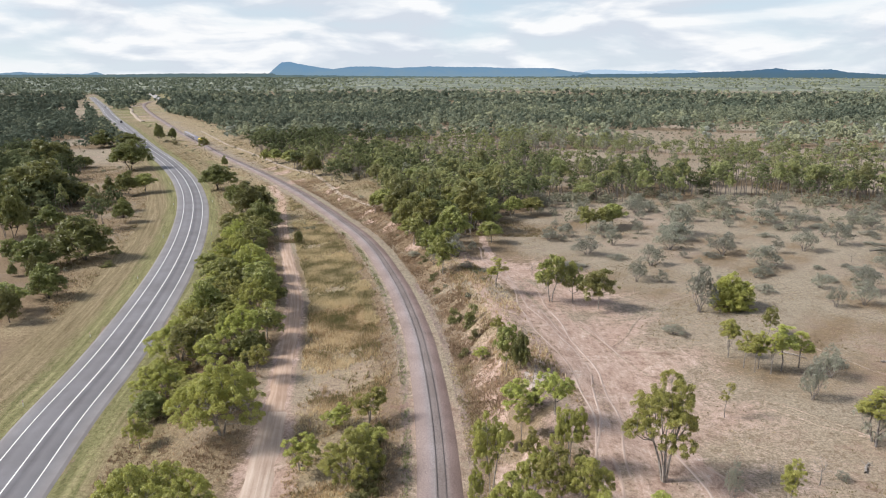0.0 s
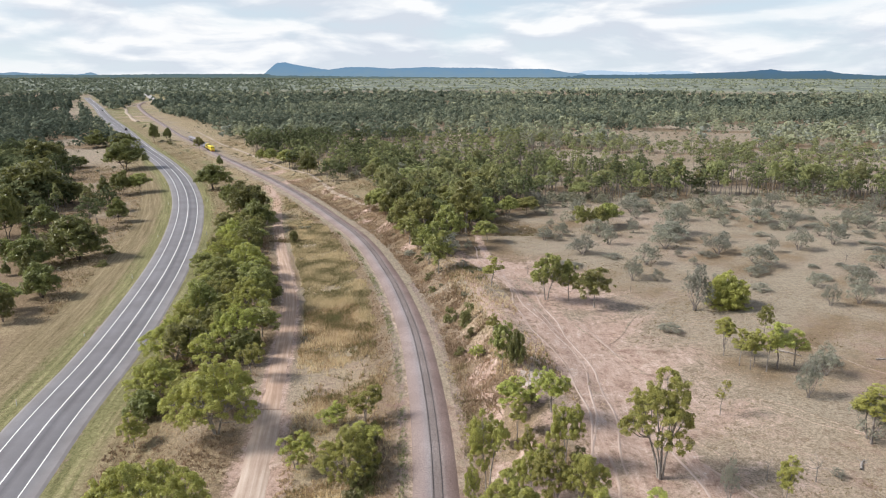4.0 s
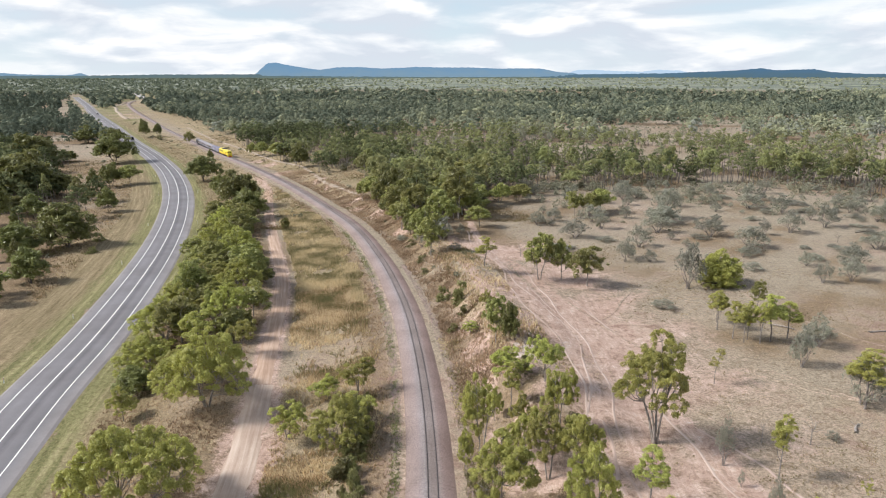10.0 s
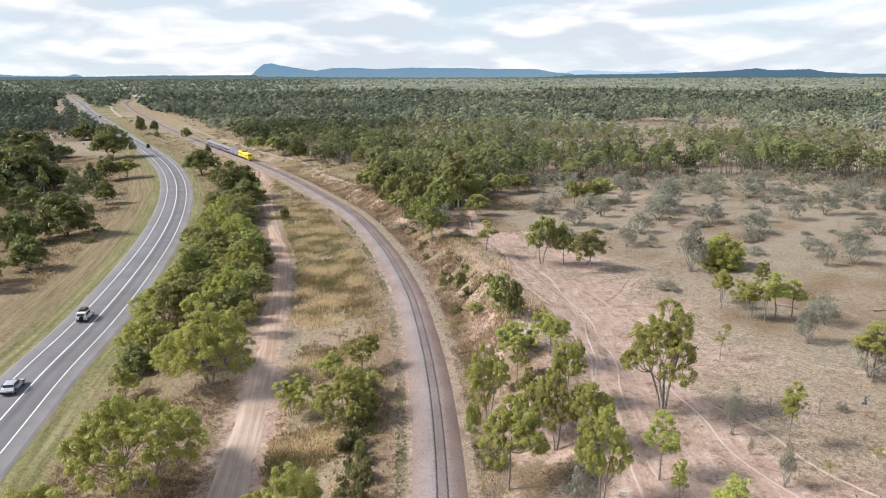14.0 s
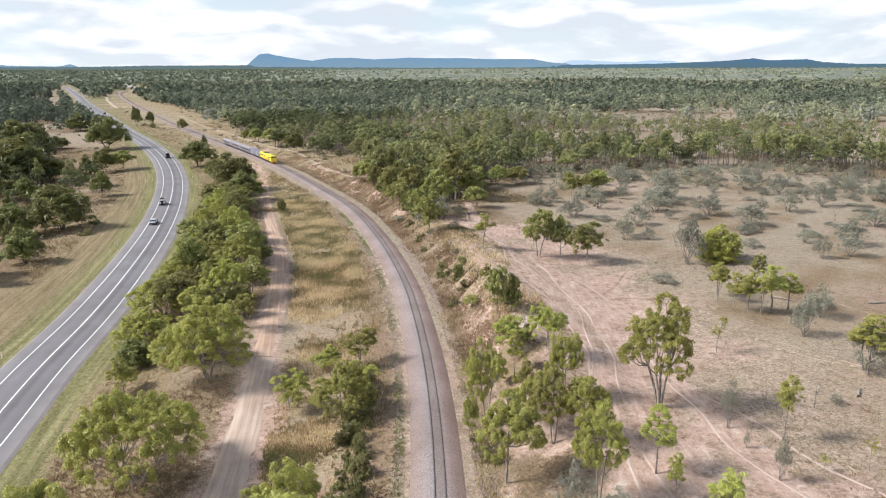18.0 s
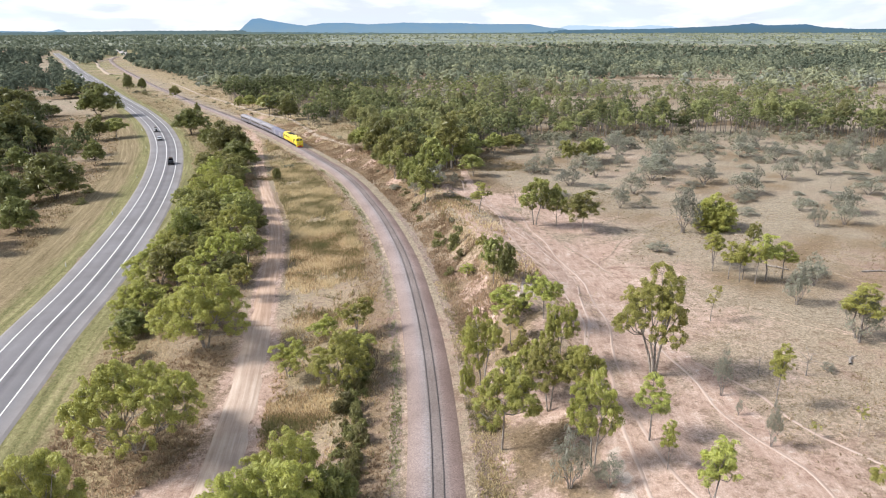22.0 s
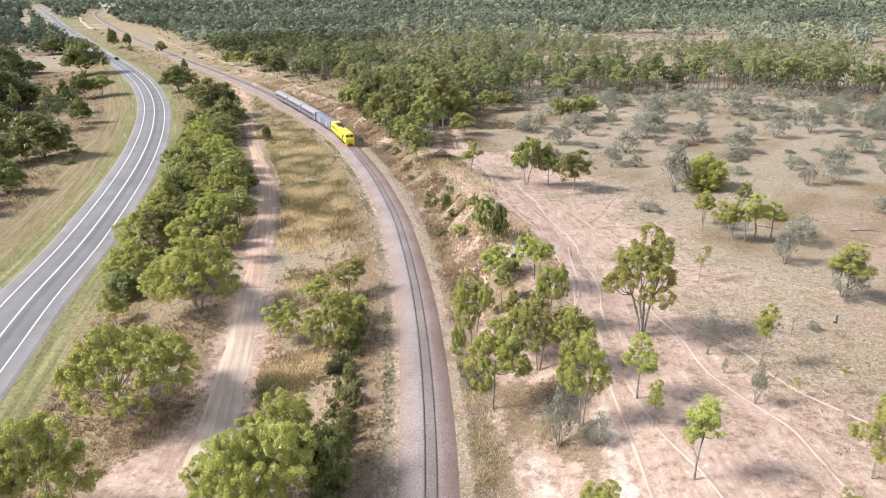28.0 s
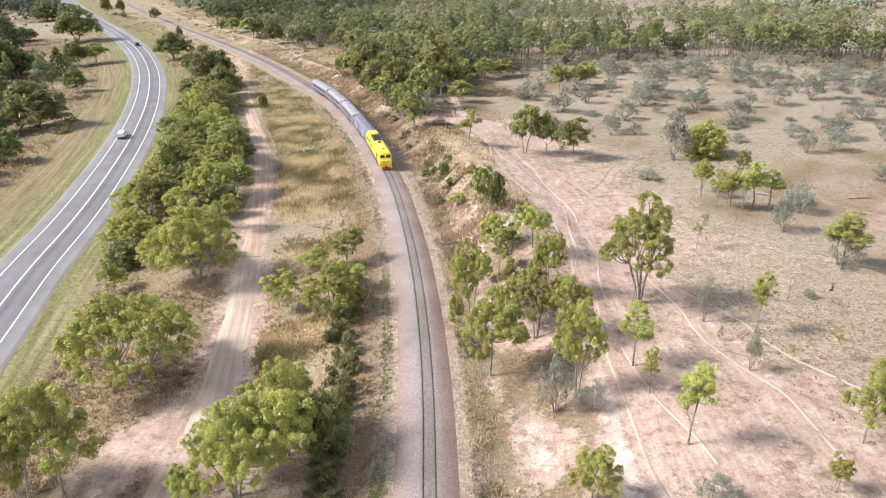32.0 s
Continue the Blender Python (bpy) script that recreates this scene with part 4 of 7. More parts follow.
def ridge(name, label, dist, points, mat, foot=-60.0, rough=1.3, seed=1):
    """A far range: (azimuth, elevation) in degrees of its skyline, seen from the drone's height."""
    rng = random.Random(seed)
    az = np.arange(points[0][0], points[-1][0] + 0.01, 0.12)
    el = np.interp(az, *np.array(points).T)
    v, f = [], []
    for i, (a, e) in enumerate(zip(az, el)):
        s, c = math.sin(radians(a)), math.cos(radians(a))
        top = 45 + dist * math.tan(radians(e)) + rng.uniform(-1, 1) * rough
        for k, (back, z) in enumerate(((0, foot), (60, 20 + 0.3 * (top - 20)), (150, 20 + 0.7 * (top - 20) + rng.uniform(-1, 1) * rough), (220, top), (300, foot))):
            v.append(((dist - 220 + back) * s, (dist - 220 + back) * c, z))
        if i:
            p, q = 5 * (i - 1), 5 * i
            f += [(p + k, q + k, q + k + 1, p + k + 1) for k in range(4)]
    return tagged(new(name, mesh_of(name, v, f, mat, True)), label, "mountains", kind="structure")


# emitted colours with the haze mixed in, from foot to crest
HILL_HAZE = haze_glow_material("hill_haze", (0.19, 0.29, 0.38), (0.15, 0.27, 0.41), 20, 110)
HILL_HAZE_DARK = haze_glow_material("hill_haze_dark", (0.085, 0.145, 0.185), (0.075, 0.15, 0.24), 20, 80)
HILL_HAZE_PALE = haze_glow_material("hill_haze_pale", (0.45, 0.58, 0.72), (0.42, 0.56, 0.72), 20, 80)
HILL_HAZE_LOW = haze_glow_material("hill_haze_low", (0.14, 0.18, 0.15), (0.1, 0.15, 0.17), 15, 45)
ridge("mesa_range", "haze-blue flat-topped mesa and long range on the horizon", 4700,
      [(-18.2, -0.1), (-17.9, 0.1), (-17.3, 0.62), (-16.95, 0.9), (-16.3, 0.97), (-15.9, 0.84), (-14.93, 0.68), (-13.6, 0.47), (-12.97, 0.4), (-11.64, 0.6), (-9.86, 0.62), (-8.08, 0.5), (-5.38, 0.62), (-3.58, 0.58), (-1.33, 0.58), (0.91, 0.49), (4.45, 0.48), (5.78, 0.22), (7.95, 0.05), (9, -0.1)], HILL_HAZE)
ridge("dark_range", "dark haze-blue wooded range on the horizon", 4640,
      [(4.5, 0.0), (8, 0.03), (13.83, 0.09), (18.93, 0.28), (20.6, 0.44), (21.54, 0.28), (24.03, 0.35), (25.09, 0.15), (27.38, 0.0), (34, 0.1), (44, 0.05)], HILL_HAZE_DARK, seed=2)
ridge("west_range", "pale haze-blue low hills on the horizon", 4720,
      [(-48, 0.1), (-40, 0.2), (-36, 0.06), (-34.81, 0.18), (-33.97, 0.1), (-32.6, 0.06), (-30.83, 0.02), (-30.01, 0.18), (-29.3, -0.12)], HILL_HAZE, seed=3)
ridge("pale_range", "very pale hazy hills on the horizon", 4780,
      [(6.5, 0.1), (7.3, 0.36), (8.5, 0.36), (10.5, 0.26), (12.2, 0.22), (13.3, 0.36), (15.0, 0.28), (15.8, 0.1)], HILL_HAZE_PALE, rough=1.5, seed=4)
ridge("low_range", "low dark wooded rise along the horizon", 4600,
      [(-50, 0.0), (-36, -0.02), (-30, -0.02), (-25.2, 0.06), (-17.8, 0.08), (-12, -0.02), (-4.3, -0.1), (8, -0.1), (27.4, -0.14), (45, -0.1)], HILL_HAZE_LOW, rough=1.5, seed=5)
ridge("back_range", "low wooded rise behind the drone", 4600, [(45, -0.1), (120, -0.1), (200, 0.0), (310, -0.1)], HILL_HAZE_LOW, rough=1.5, seed=6)


# ---- trees ----
def tubes(segs, sides=5):
    v, f = [], []
    for p0, p1, r0, r1 in segs:
        p0, p1 = Vector(p0), Vector(p1)
        q = (p1 - p0).to_track_quat("Z", "Y")
        k = len(v)
        for p, r in ((p0, r0), (p1, r1)):
            for i in range(sides):
                a = 2 * math.pi * i / sides
                v.append(tuple(p + q @ Vector((r * math.cos(a), r * math.sin(a), 0))))
        f += [(k + i, k + (i + 1) % sides, k + sides + (i + 1) % sides, k + sides + i) for i in range(sides)]
    return v, f


def leaves(rng, centres, per, size, flat_z=0.85):
    """Leaf sprays: small drooping blades on the upper shells of clumps."""
    vs = []
    for cx, cy, cz, cr in centres:
        k = max(8, int(per * cr * cr))
        d = rng.normal(size=(k, 3))
        d /= np.linalg.norm(d, axis=1)[:, None]
        d[:, 2] = np.where(d[:, 2] < -0.55, -d[:, 2], d[:, 2])
        rad = cr * (0.5 + 0.55 * rng.random(k) ** 0.5)
        p = np.array([cx, cy, cz]) + d * rad[:, None] * np.array([1, 1, flat_z])
        nrm = d * 0.8 + rng.normal(size=(k, 3)) * 0.5 + np.array([0, 0, 0.3])
        nrm /= np.linalg.norm(nrm, axis=1)[:, None]
        t = np.cross(nrm, np.array([0, 0, -1]) + rng.normal(size=(k, 3)) * 1.1)
        t /= np.linalg.norm(t, axis=1)[:, None] + 1e-9
        b = np.cross(t, nrm)
        s = size * (0.6 + 0.9 * rng.random(k))[:, None]
        vs.append(np.stack([p - b * s * 0.7 - t * s * 0.22, p - b * s * 0.7 + t * s * 0.22, p + b * s * 1.1], 1))
    v = np.concatenate(vs).reshape(-1, 3)
    return v, np.arange(len(v)).reshape(-1, 3)


def tree_thing(name, label, seed, h, w, leaf, bark, lobes=7, clumps=7, per=420, size=0.24, base=0.45, stems=1, fork=0.38, lobe=0.24, clump=0.09, lean=0.06, dome=1.0, category="tree", uneven=0.4, twigs=3, full=False, slim=1.0):
    """A tree of height h and width w: trunk and limbs, and a crown of lobes, each of many leafy clumps."""
    rng, r2 = np.random.default_rng(seed), random.Random(seed)
    heads, tries = [], 0
    while len(heads) < lobes and tries < 3000:
        tries += 1
        a, q = r2.uniform(0, 2 * math.pi), math.sqrt(r2.random())
        lr = w * lobe * r2.uniform(0.75, 1.2)
        rr = max(0.0, w / 2 - lr * 0.9) * q
        top = h * (base + (1 - base) * (1 - dome * 0.7 * q * q) * r2.uniform(1 - uneven, 1.0))
        p = (rr * math.cos(a) + lean * h * 0.4, rr * math.sin(a), top - 0.9 * lr, lr)
        if all(math.dist(p[:3], o[:3]) > 0.6 * (p[3] + o[3]) for o in heads) or tries > 1500:
            heads.append(p)
    if full:    # the crown fills its height and width
        kz, kr = h / max(p[2] + 0.9 * p[3] for p in heads), 0.5 * w / max(math.hypot(p[0], p[1]) + 0.9 * p[3] for p in heads)
        heads = [(x * kr, y * kr, z * kz, r * (kr + kz) / 2) for x, y, z, r in heads]
    cs, segs = [], []
    tr = (0.0085 * h + 0.025) * slim
    tops = []
    for s in range(stems):
        a0 = 2 * math.pi * s / stems + r2.uniform(-0.4, 0.4)
        sx, sy = (0.15 * math.cos(a0), 0.15 * math.sin(a0)) if stems > 1 else (0, 0)
        spread = 0.13 * w if stems > 1 else 0.0
        top = Vector((spread * math.cos(a0) + lean * h * 0.3, spread * math.sin(a0), h * fork * r2.uniform(0.9, 1.1)))
        mid = Vector((sx + (top.x - sx) * 0.35 + r2.uniform(-0.12, 0.12), sy + (top.y - sy) * 0.35, top.z * 0.5))
        segs += [((sx, sy, -0.5), tuple(mid), tr * 1.3, tr), (tuple(mid), tuple(top), tr, tr * 0.78)]
        tops.append((mid, top))
    for hx, hy, hz, lr in heads:
        mid, top = min(tops, key=lambda o: (o[1].x - hx) ** 2 + (o[1].y - hy) ** 2)
        tip = Vector((hx, hy, hz - 0.25 * lr))
        start = top if tip.z > top.z else mid
        knee = start.lerp(tip, 0.5) + Vector((r2.uniform(-0.25, 0.25), r2.uniform(-0.25, 0.25), -0.03 * h))
        segs += [(tuple(start), tuple(knee), tr * 0.6, tr * 0.42), (tuple(knee), tuple(tip), tr * 0.42, tr * 0.25)]
        for i in range(clumps):
            a, up = r2.uniform(0, 2 * math.pi), r2.uniform(-0.75, 1)
            k, q = lr * r2.uniform(0.78, 1.0), math.sqrt(1 - up * up)
            c = (hx + k * q * math.cos(a), hy + k * q * math.sin(a), hz + 0.85 * k * up, w * clump * r2.uniform(0.65, 1.3))
            cs.append(c)
            if i % twigs == 0:
                segs.append((tuple(tip), c[:3], tr * 0.2, tr * 0.08))
    ob = new(name)
    tagged(ob, label, category)
    v, f = tubes(segs)
    part("trunk", mesh_of("trunk", v, f, bark, True), None, ob)
    if leaf:
        v, f = leaves(rng, cs, per, size)
        part("crown", mesh_of("crown", v, f, leaf), None, ob)
    return ob, h, w


YOUNG = "young gum tree with bright yellow-green crown and pale trunk"
PROTO = {
    "e": [tree_thing("gum_tree", YOUNG, 11 + i, 8, 6.2, LEAF["green"], BARK_PALE, 8 + i % 3, 17, 1350, 0.12, 0.44 - 0.02 * i, 1 + i % 2, 0.44, 0.2, 0.052, 0.06, 0.75) for i in range(6)],
    "m": [tree_thing("gum_tree", YOUNG, 121 + i, 8, 6.2, LEAF["green"], BARK_PALE, 8 + i % 3, 14, 760, 0.165, 0.34 - 0.02 * i, 1 + i % 2, 0.4, 0.2, 0.054, 0.06, 0.75) for i in range(4)],
    "h": [tree_thing("gum_tree", "olive green gum tree with rounded crown and pale trunk", 21 + i, 8, 6.2, LEAF["olive"], BARK_PALE, 10 + i, 12, 280, 0.27, 0.3, 1 + i % 2, 0.4, 0.19, 0.062, 0.06, 0.6) for i in range(3)],
    "p": [tree_thing("gum_tree", "slender young gum with small rounded yellow-green crown", 131 + i, 8, 3.2, LEAF["green"], BARK_WOOD, 7 + i, 11, 1100, 0.13, 0.46, 1, 0.52, 0.22, 0.08, 0.08, full=True, slim=0.75) for i in range(3)],
    "w": [tree_thing("gum_tree", "spreading gum tree with low crooked limbs, yellow-green leaves", 31, 8, 12, LEAF["green"], BARK_PALE, 26, 17, 1050, 0.13, 0.18, 3, 0.18, 0.115, 0.029, 0.0, 0.75)],
    "D": [tree_thing("gum_tree", "broad many-stemmed gum tree with dense yellow-green crown", 32, 10, 11.5, LEAF["green"], BARK_PALE, 24, 17, 820, 0.14, 0.22, 5, 0.3, 0.13, 0.034, 0.0, 0.8)],
    "t": [tree_thing("gum_tree", "tall open gum tree with several pale limbs and tiered crown", 33, 13, 8.2, LEAF["green"], BARK_PALE, 22, 15, 800, 0.155, 0.26, 4, 0.3, 0.14, 0.04, 0.1, 0.85)],
    "q": [tree_thing("round_tree", "dense rounded yellow-green tree with foliage to the ground", 35, 7.5, 8, LEAF["green"], BARK_DARK, 40, 11, 260, 0.25, 0.0, 2, 0.2, 0.17, 0.058, 0.0, 0.5, "tree", 0.7)],
    "d": [tree_thing("dark_tree", "dense dark green savanna tree with rounded crown", 41 + i, 9, 9, LEAF["dark"], BARK_DARK, 15 + i, 13, 95, 0.4, 0.14, 1 + i, 0.24, 0.2, 0.07, 0.03, 0.75, full=True) for i in range(3)],
    "f": [tree_thing("woodland_tree", "slender woodland gum with olive crown above a bare trunk", 81 + i, 10, 6.5, LEAF["edge"], BARK_PALE, 7 + i % 3, 9, 130, 0.4, 0.34, 1, 0.42, 0.2, 0.075, 0.05, 0.7) for i in range(5)],
    "r": [tree_thing("gum_tree", "olive green gum tree with rounded crown and pale trunk", 101 + i, 8, 6.2, LEAF["olive"], BARK_PALE, 10 + i, 9, 120, 0.44, 0.26, 1 + i % 2, 0.36, 0.22, 0.08, 0.06, 0.62, "tree", 0.25) for i in range(3)],
    "k": [tree_thing("dark_tree", "dense dark green savanna tree with rounded crown", 111 + i, 9, 9, LEAF["dark"], BARK_DARK, 19 + i, 9, 62, 0.5, 0.12, 1 + i, 0.22, 0.18, 0.075, 0.03, 0.62, "tree", 0.3, full=True) for i in range(3)],
    "g": [tree_thing("wattle_shrub", "sparse grey-green shrub with thin dark stems", 51 + i, 5, 5, LEAF["grey"], BARK_WOOD, 13, 9, 95, 0.2, 0.12, 6, 0.2, 0.16, 0.075, 0.03, 0.75, "shrub", 0.4, 1) for i in range(4)],
    "b": [tree_thing("bush", "low dark green bush in dry grass", 61 + i, 3, 3.6, LEAF["bush"], BARK_DARK, 5, 10, 230, 0.24, 0.1, 3, 0.12, 0.28, 0.1, 0.0, 1.0, "bush") for i in range(2)],
    "s": [tree_thing("sapling", "thin young gum sapling with sparse leaves", 71 + i, 6, 2.6, LEAF["green"], BARK_PALE, 4, 10, 600, 0.14, 0.5, 1, 0.5, 0.24, 0.08, 0.1, 1.0, "sapling", full=True, slim=0.7) for i in range(2)],
    "x": [tree_thing("dead_tree", "bare grey dead tree with forked branches", 91 + i, 6, 4, None, BARK_PALE, 6, 8, 0, 0, 0.35, 1, 0.4, 0.24, 0.08, 0.05, 0.8, "dead tree") for i in range(2)],
}
placed, first_use = [], set()


def plant(kind, x, y, h, w, rz=None, group=""):
    """One tree of a kind, scaled to its height and width."""
    n = len(placed)
    if kind == "e":
        kind = "D" if w > 1.12 * h and w > 7 else ("h" if y > 105 else ("m" if y > 72 else "e"))
    if y > 195:
        kind = {"h": "r", "D": "r", "d": "k"}.get(kind, kind)
    ob, h0, w0 = PROTO[kind][n % len(PROTO[kind])]
    rz = (n * 137.5) % 360 if rz is None else rz
    z = float(height(np.array(x), np.array(y)))
    m = pose(x, y, z - 0.05, 0, 0, rz) @ Matrix.Diagonal((w / w0, w / w0, h / h0, 1))
    if ob.name in first_use:
        t = copy_thing(ob, m)
    else:
        first_use.add(ob.name)
        ob.matrix_basis = m
        t = ob
    placed.append((x, y))
    return tagged(t, group=group)


def stand(group, rows):
    """A stand of trees: kind, x, y, height and width of each."""
    for kind, x, y, h, w in rows:
        plant(kind, x, y, h, w, group=group)


stand("trees near", [
    ("D", -34.6, 81.5, 11, 12.9), ("w", -32.8, 58.3, 10.4, 14.4), ("e", -45.3, 80.2, 5.3, 4.2), ("e", -34.2, 41.4, 11.9, 7.1), ("e", -31, 41.6, 11.6, 7.6), ("e", -36.4, 43.4, 10, 5.6),
    ("e", -14.4, 43.9, 10.1, 7.6), ("D", -17.6, 42.2, 8.7, 7.4), ("D", -14.9, 46.9, 8.9, 8.6), ("e", -13.8, 77.1, 4.6, 5.6), ("d", -11.2, 46.7, 6.2, 4.6), ("e", -20.9, 40.5, 4.2, 3.6),
    ("b", -14, 66, 2.7, 3.2), ("e", -21.9, 74.1, 9.5, 6), ("e", -19.6, 84.8, 5.4, 6.7), ("e", -15.5, 85.7, 6.4, 6),
    ("e", -15, 71.6, 6.4, 7.2),
])
stand("trees verge", [
    ("m", -0.2, 79.6, 6.6, 3.6), ("m", 2.7, 77.5, 6.6, 3.2), ("m", 4.5, 82.6, 7.6, 6.6), ("m", 9.0, 81.4, 7.2, 5.6), ("e", 1.1, 69.1, 7.6, 4.6), ("m", 5.7, 73.6, 7.4, 4.6), ("e", 9.8, 71.4, 7.4, 5.0),
    ("e", 10.9, 62.7, 7.2, 4.6), ("e", 8.1, 65.0, 8.4, 5.6), ("e", 2.9, 58.6, 9.6, 7.0), ("e", 10.9, 54.4, 7.6, 4.4), ("g", 8.6, 52.2, 6.4, 3.9), ("e", -0.5, 65.8, 4.9, 2.5), ("e", 5.8, 66.4, 6.4, 3.6), ("p", 4.6, 77.6, 6.4, 2.6),
    ("h", 3.1, 96.3, 7.8, 4.2), ("d", 5.1, 94.9, 5.6, 3.2), ("e", 9.9, 40.7, 3.8, 3.6), ("g", 11.8, 51.4, 3.6, 2.6),
])
stand("bushes on the bank", [
    ("b", 6.4, 84.5, 2.4, 3), ("b", 1.6, 62.4, 2, 2.4), ("b", 11.4, 72.8, 2.2, 2.8), ("b", -3.6, 108, 2.4, 3.4), ("b", -1.8, 113, 2.2, 3), ("m", -0.6, 104.6, 4.2, 3.6), ("m", 1.7, 109.4, 5.4, 4.2),
])
stand("trees paddock", [
    ("t", 20.2, 70.7, 13.9, 8.4), ("s", 31.5, 86.4, 5.2, 2.7), ("p", 16.7, 57.9, 7, 3.8), ("p", 17.2, 53.2, 6.4, 2.3), ("p", 18.5, 45.9, 8, 3.6), ("x", 31.9, 71.3, 3.8, 2.2),
    ("x", 37.1, 71.3, 4.5, 3.8), ("p", 30.9, 64.2, 7, 2.5), ("g", 26.6, 62.5, 2.8, 1.5), ("g", 27.5, 56.8, 4.1, 2.1), ("s", 36.5, 59, 3.6, 1.2), ("p", 47.3, 79.9, 8.8, 5.2),
    ("g", 53.4, 104.2, 3, 5.5), ("g", 26.2, 66.5, 4.7, 2.8), ("s", 32.2, 58.6, 2.8, 2.4), ("e", 32.7, 46.4, 5.4, 4),
    ("e", 27.8, 40.7, 3.1, 2.4), ("g", 18.4, 38.8, 2.8, 5), ("g", 47.7, 81.2, 7.5, 5.9), ("p", 38.3, 106.7, 6.7, 3.2), ("p", 39.4, 102.7, 7, 3), ("p", 40.5, 101, 7.9, 3.2),
    ("p", 42.6, 100.5, 6.8, 3), ("p", 47.8, 103.4, 6.8, 3.8), ("p", 39.4, 110.1, 6.7, 4.6), ("q", 46.9, 132.4, 7.2, 8.9), ("p", 44.7, 102, 8.6, 4.4), ("p", 41.4, 102.4, 8, 3.6),
    ("e", 48.7, 117.9, 5.5, 4.3), ("g", 50.9, 100.1, 4.3, 6.2), ("g", 45.2, 92.3, 4.7, 3.5),
])
stand("trees field", [
    ("g", 32.4, 116.8, 1.8, 5), ("g", 39.9, 72.2, 1.8, 3.2), ("e", 12.2, 132, 9.6, 7.2), ("e", 16.6, 132.8, 9, 7), ("e", 21.1, 129.4, 8.6, 8),
    ("b", -6.1, 123.6, 5, 4.6), ("b", -2.9, 119.5, 4.8, 4), ("p", 1.5, 135.1, 7.4, 4.2), ("d", -54.6, 189.9, 5.0, 5.2), ("b", -12.3, 152.3, 2, 3.2), ("b", -11.1, 141.6, 1.6, 2.7),
    ("g", 40.1, 129.6, 7, 5.8), ("g", 56.7, 142.2, 5.5, 4.9), ("g", 66.9, 133.6, 6.7, 7.4), ("g", 73.1, 135.2, 4.4, 6.9),
    ("g", 112.9, 197.1, 4.4, 4.2), ("e", 27.4, 199.8, 7.7, 5.6), ("e", 32, 200.6, 7, 5.4), ("e", 35.4, 204.1, 7.5, 8.5), ("g", 51.9, 195.4, 6.9, 8.1), ("g", 30.9, 167.1, 4, 5.7),
    ("g", 41.1, 195.5, 4.9, 6.5),
])
stand("trees belt", [
    ("e", -68.6, 161.6, 6, 6.2), ("d", -61.7, 155.5, 7.7, 12.9), ("e", -54.6, 152.4, 8.2, 9.4), ("e", -54.7, 131.3, 6.7, 9.3), ("e", -45.1, 125, 7.8, 9.4), ("d", -45.8, 136.3, 6.3, 7.2),
    ("e", -52.9, 109.1, 7.6, 10.4), ("e", -43.6, 101.6, 9.2, 8.3), ("d", -39.7, 105.1, 7.7, 7.1), ("d", -63.6, 141.9, 6.6, 7.5), ("d", -78.9, 222.3, 12.4, 14.1), ("d", -95.2, 248.8, 8, 8.4),
    ("d", -61.4, 175.7, 6.7, 8.8), ("e", -66.2, 173.8, 7.1, 8.5), ("d", -69.3, 174.3, 6, 6.8), ("e", -58.3, 161.2, 6.2, 8.1),
    ("d", -69.4, 204.5, 6.5, 6.8), ("d", -86, 232, 9.5, 9.5), ("d", -74, 214, 8, 8),
])
stand("trees west", [
    ("d", -185.2, 343.4, 11.5, 13.3), ("e", -144.5, 278.1, 9.2, 7.5), ("d", -159.3, 276.7, 8.3, 6.1), ("d", -150.5, 274, 7.5, 6), ("d", -170.3, 273.7, 6.4, 10.3), ("d", -123.7, 222, 9.7, 8),
    ("e", -142.4, 244.5, 4.7, 5.4), ("d", -238.5, 441.8, 11, 18.4), ("d", -258.9, 448.4, 13.4, 19.5), ("d", -190.4, 274.2, 9.5, 16.4), ("d", -204.8, 279.8, 9.7, 16.8), ("d", -223.5, 350.3, 7.1, 11.9),
    ("d", -217, 355, 4.8, 6.6), ("d", -152.4, 215.5, 7.6, 11.2), ("d", -252.3, 346.8, 11.2, 16.6), ("d", -232.1, 349.2, 11.2, 15.7),
    ("d", -98.9, 142.6, 11.5, 11.0), ("d", -110.7, 155.9, 10.7, 10.9), ("d", -96.6, 126.7, 10.1, 10.2), ("d", -109.2, 174.4, 17.5, 19.5), ("e", -100.7, 132, 6.7, 7.4), ("d", -129.3, 173.3, 8.5, 11.2),
    ("d", -160.3, 255, 10, 12), ("d", -142.4, 211, 9, 10.9),
    ("d", -169.6, 247, 13, 16), ("d", -181, 251, 12.5, 15), ("d", -135.9, 192.4, 12.1, 7.4), ("d", -145, 196.9, 11.1, 7), ("d", -117.5, 165.7, 12.5, 13.5), ("d", -108.3, 181.2, 6, 8), ("b", -104.5, 181.5, 4.8, 5.4),
    ("b", -167.2, 255.4, 5.2, 6.1), ("d", -161.9, 218.9, 7.7, 7), ("b", -127.6, 188.1, 5.2, 7.8), ("b", -99, 168, 3.2, 5), ("d", -118, 158, 5.5, 7), ("d", -104, 148, 5, 6), ("b", -120, 205, 3, 4.5),
])
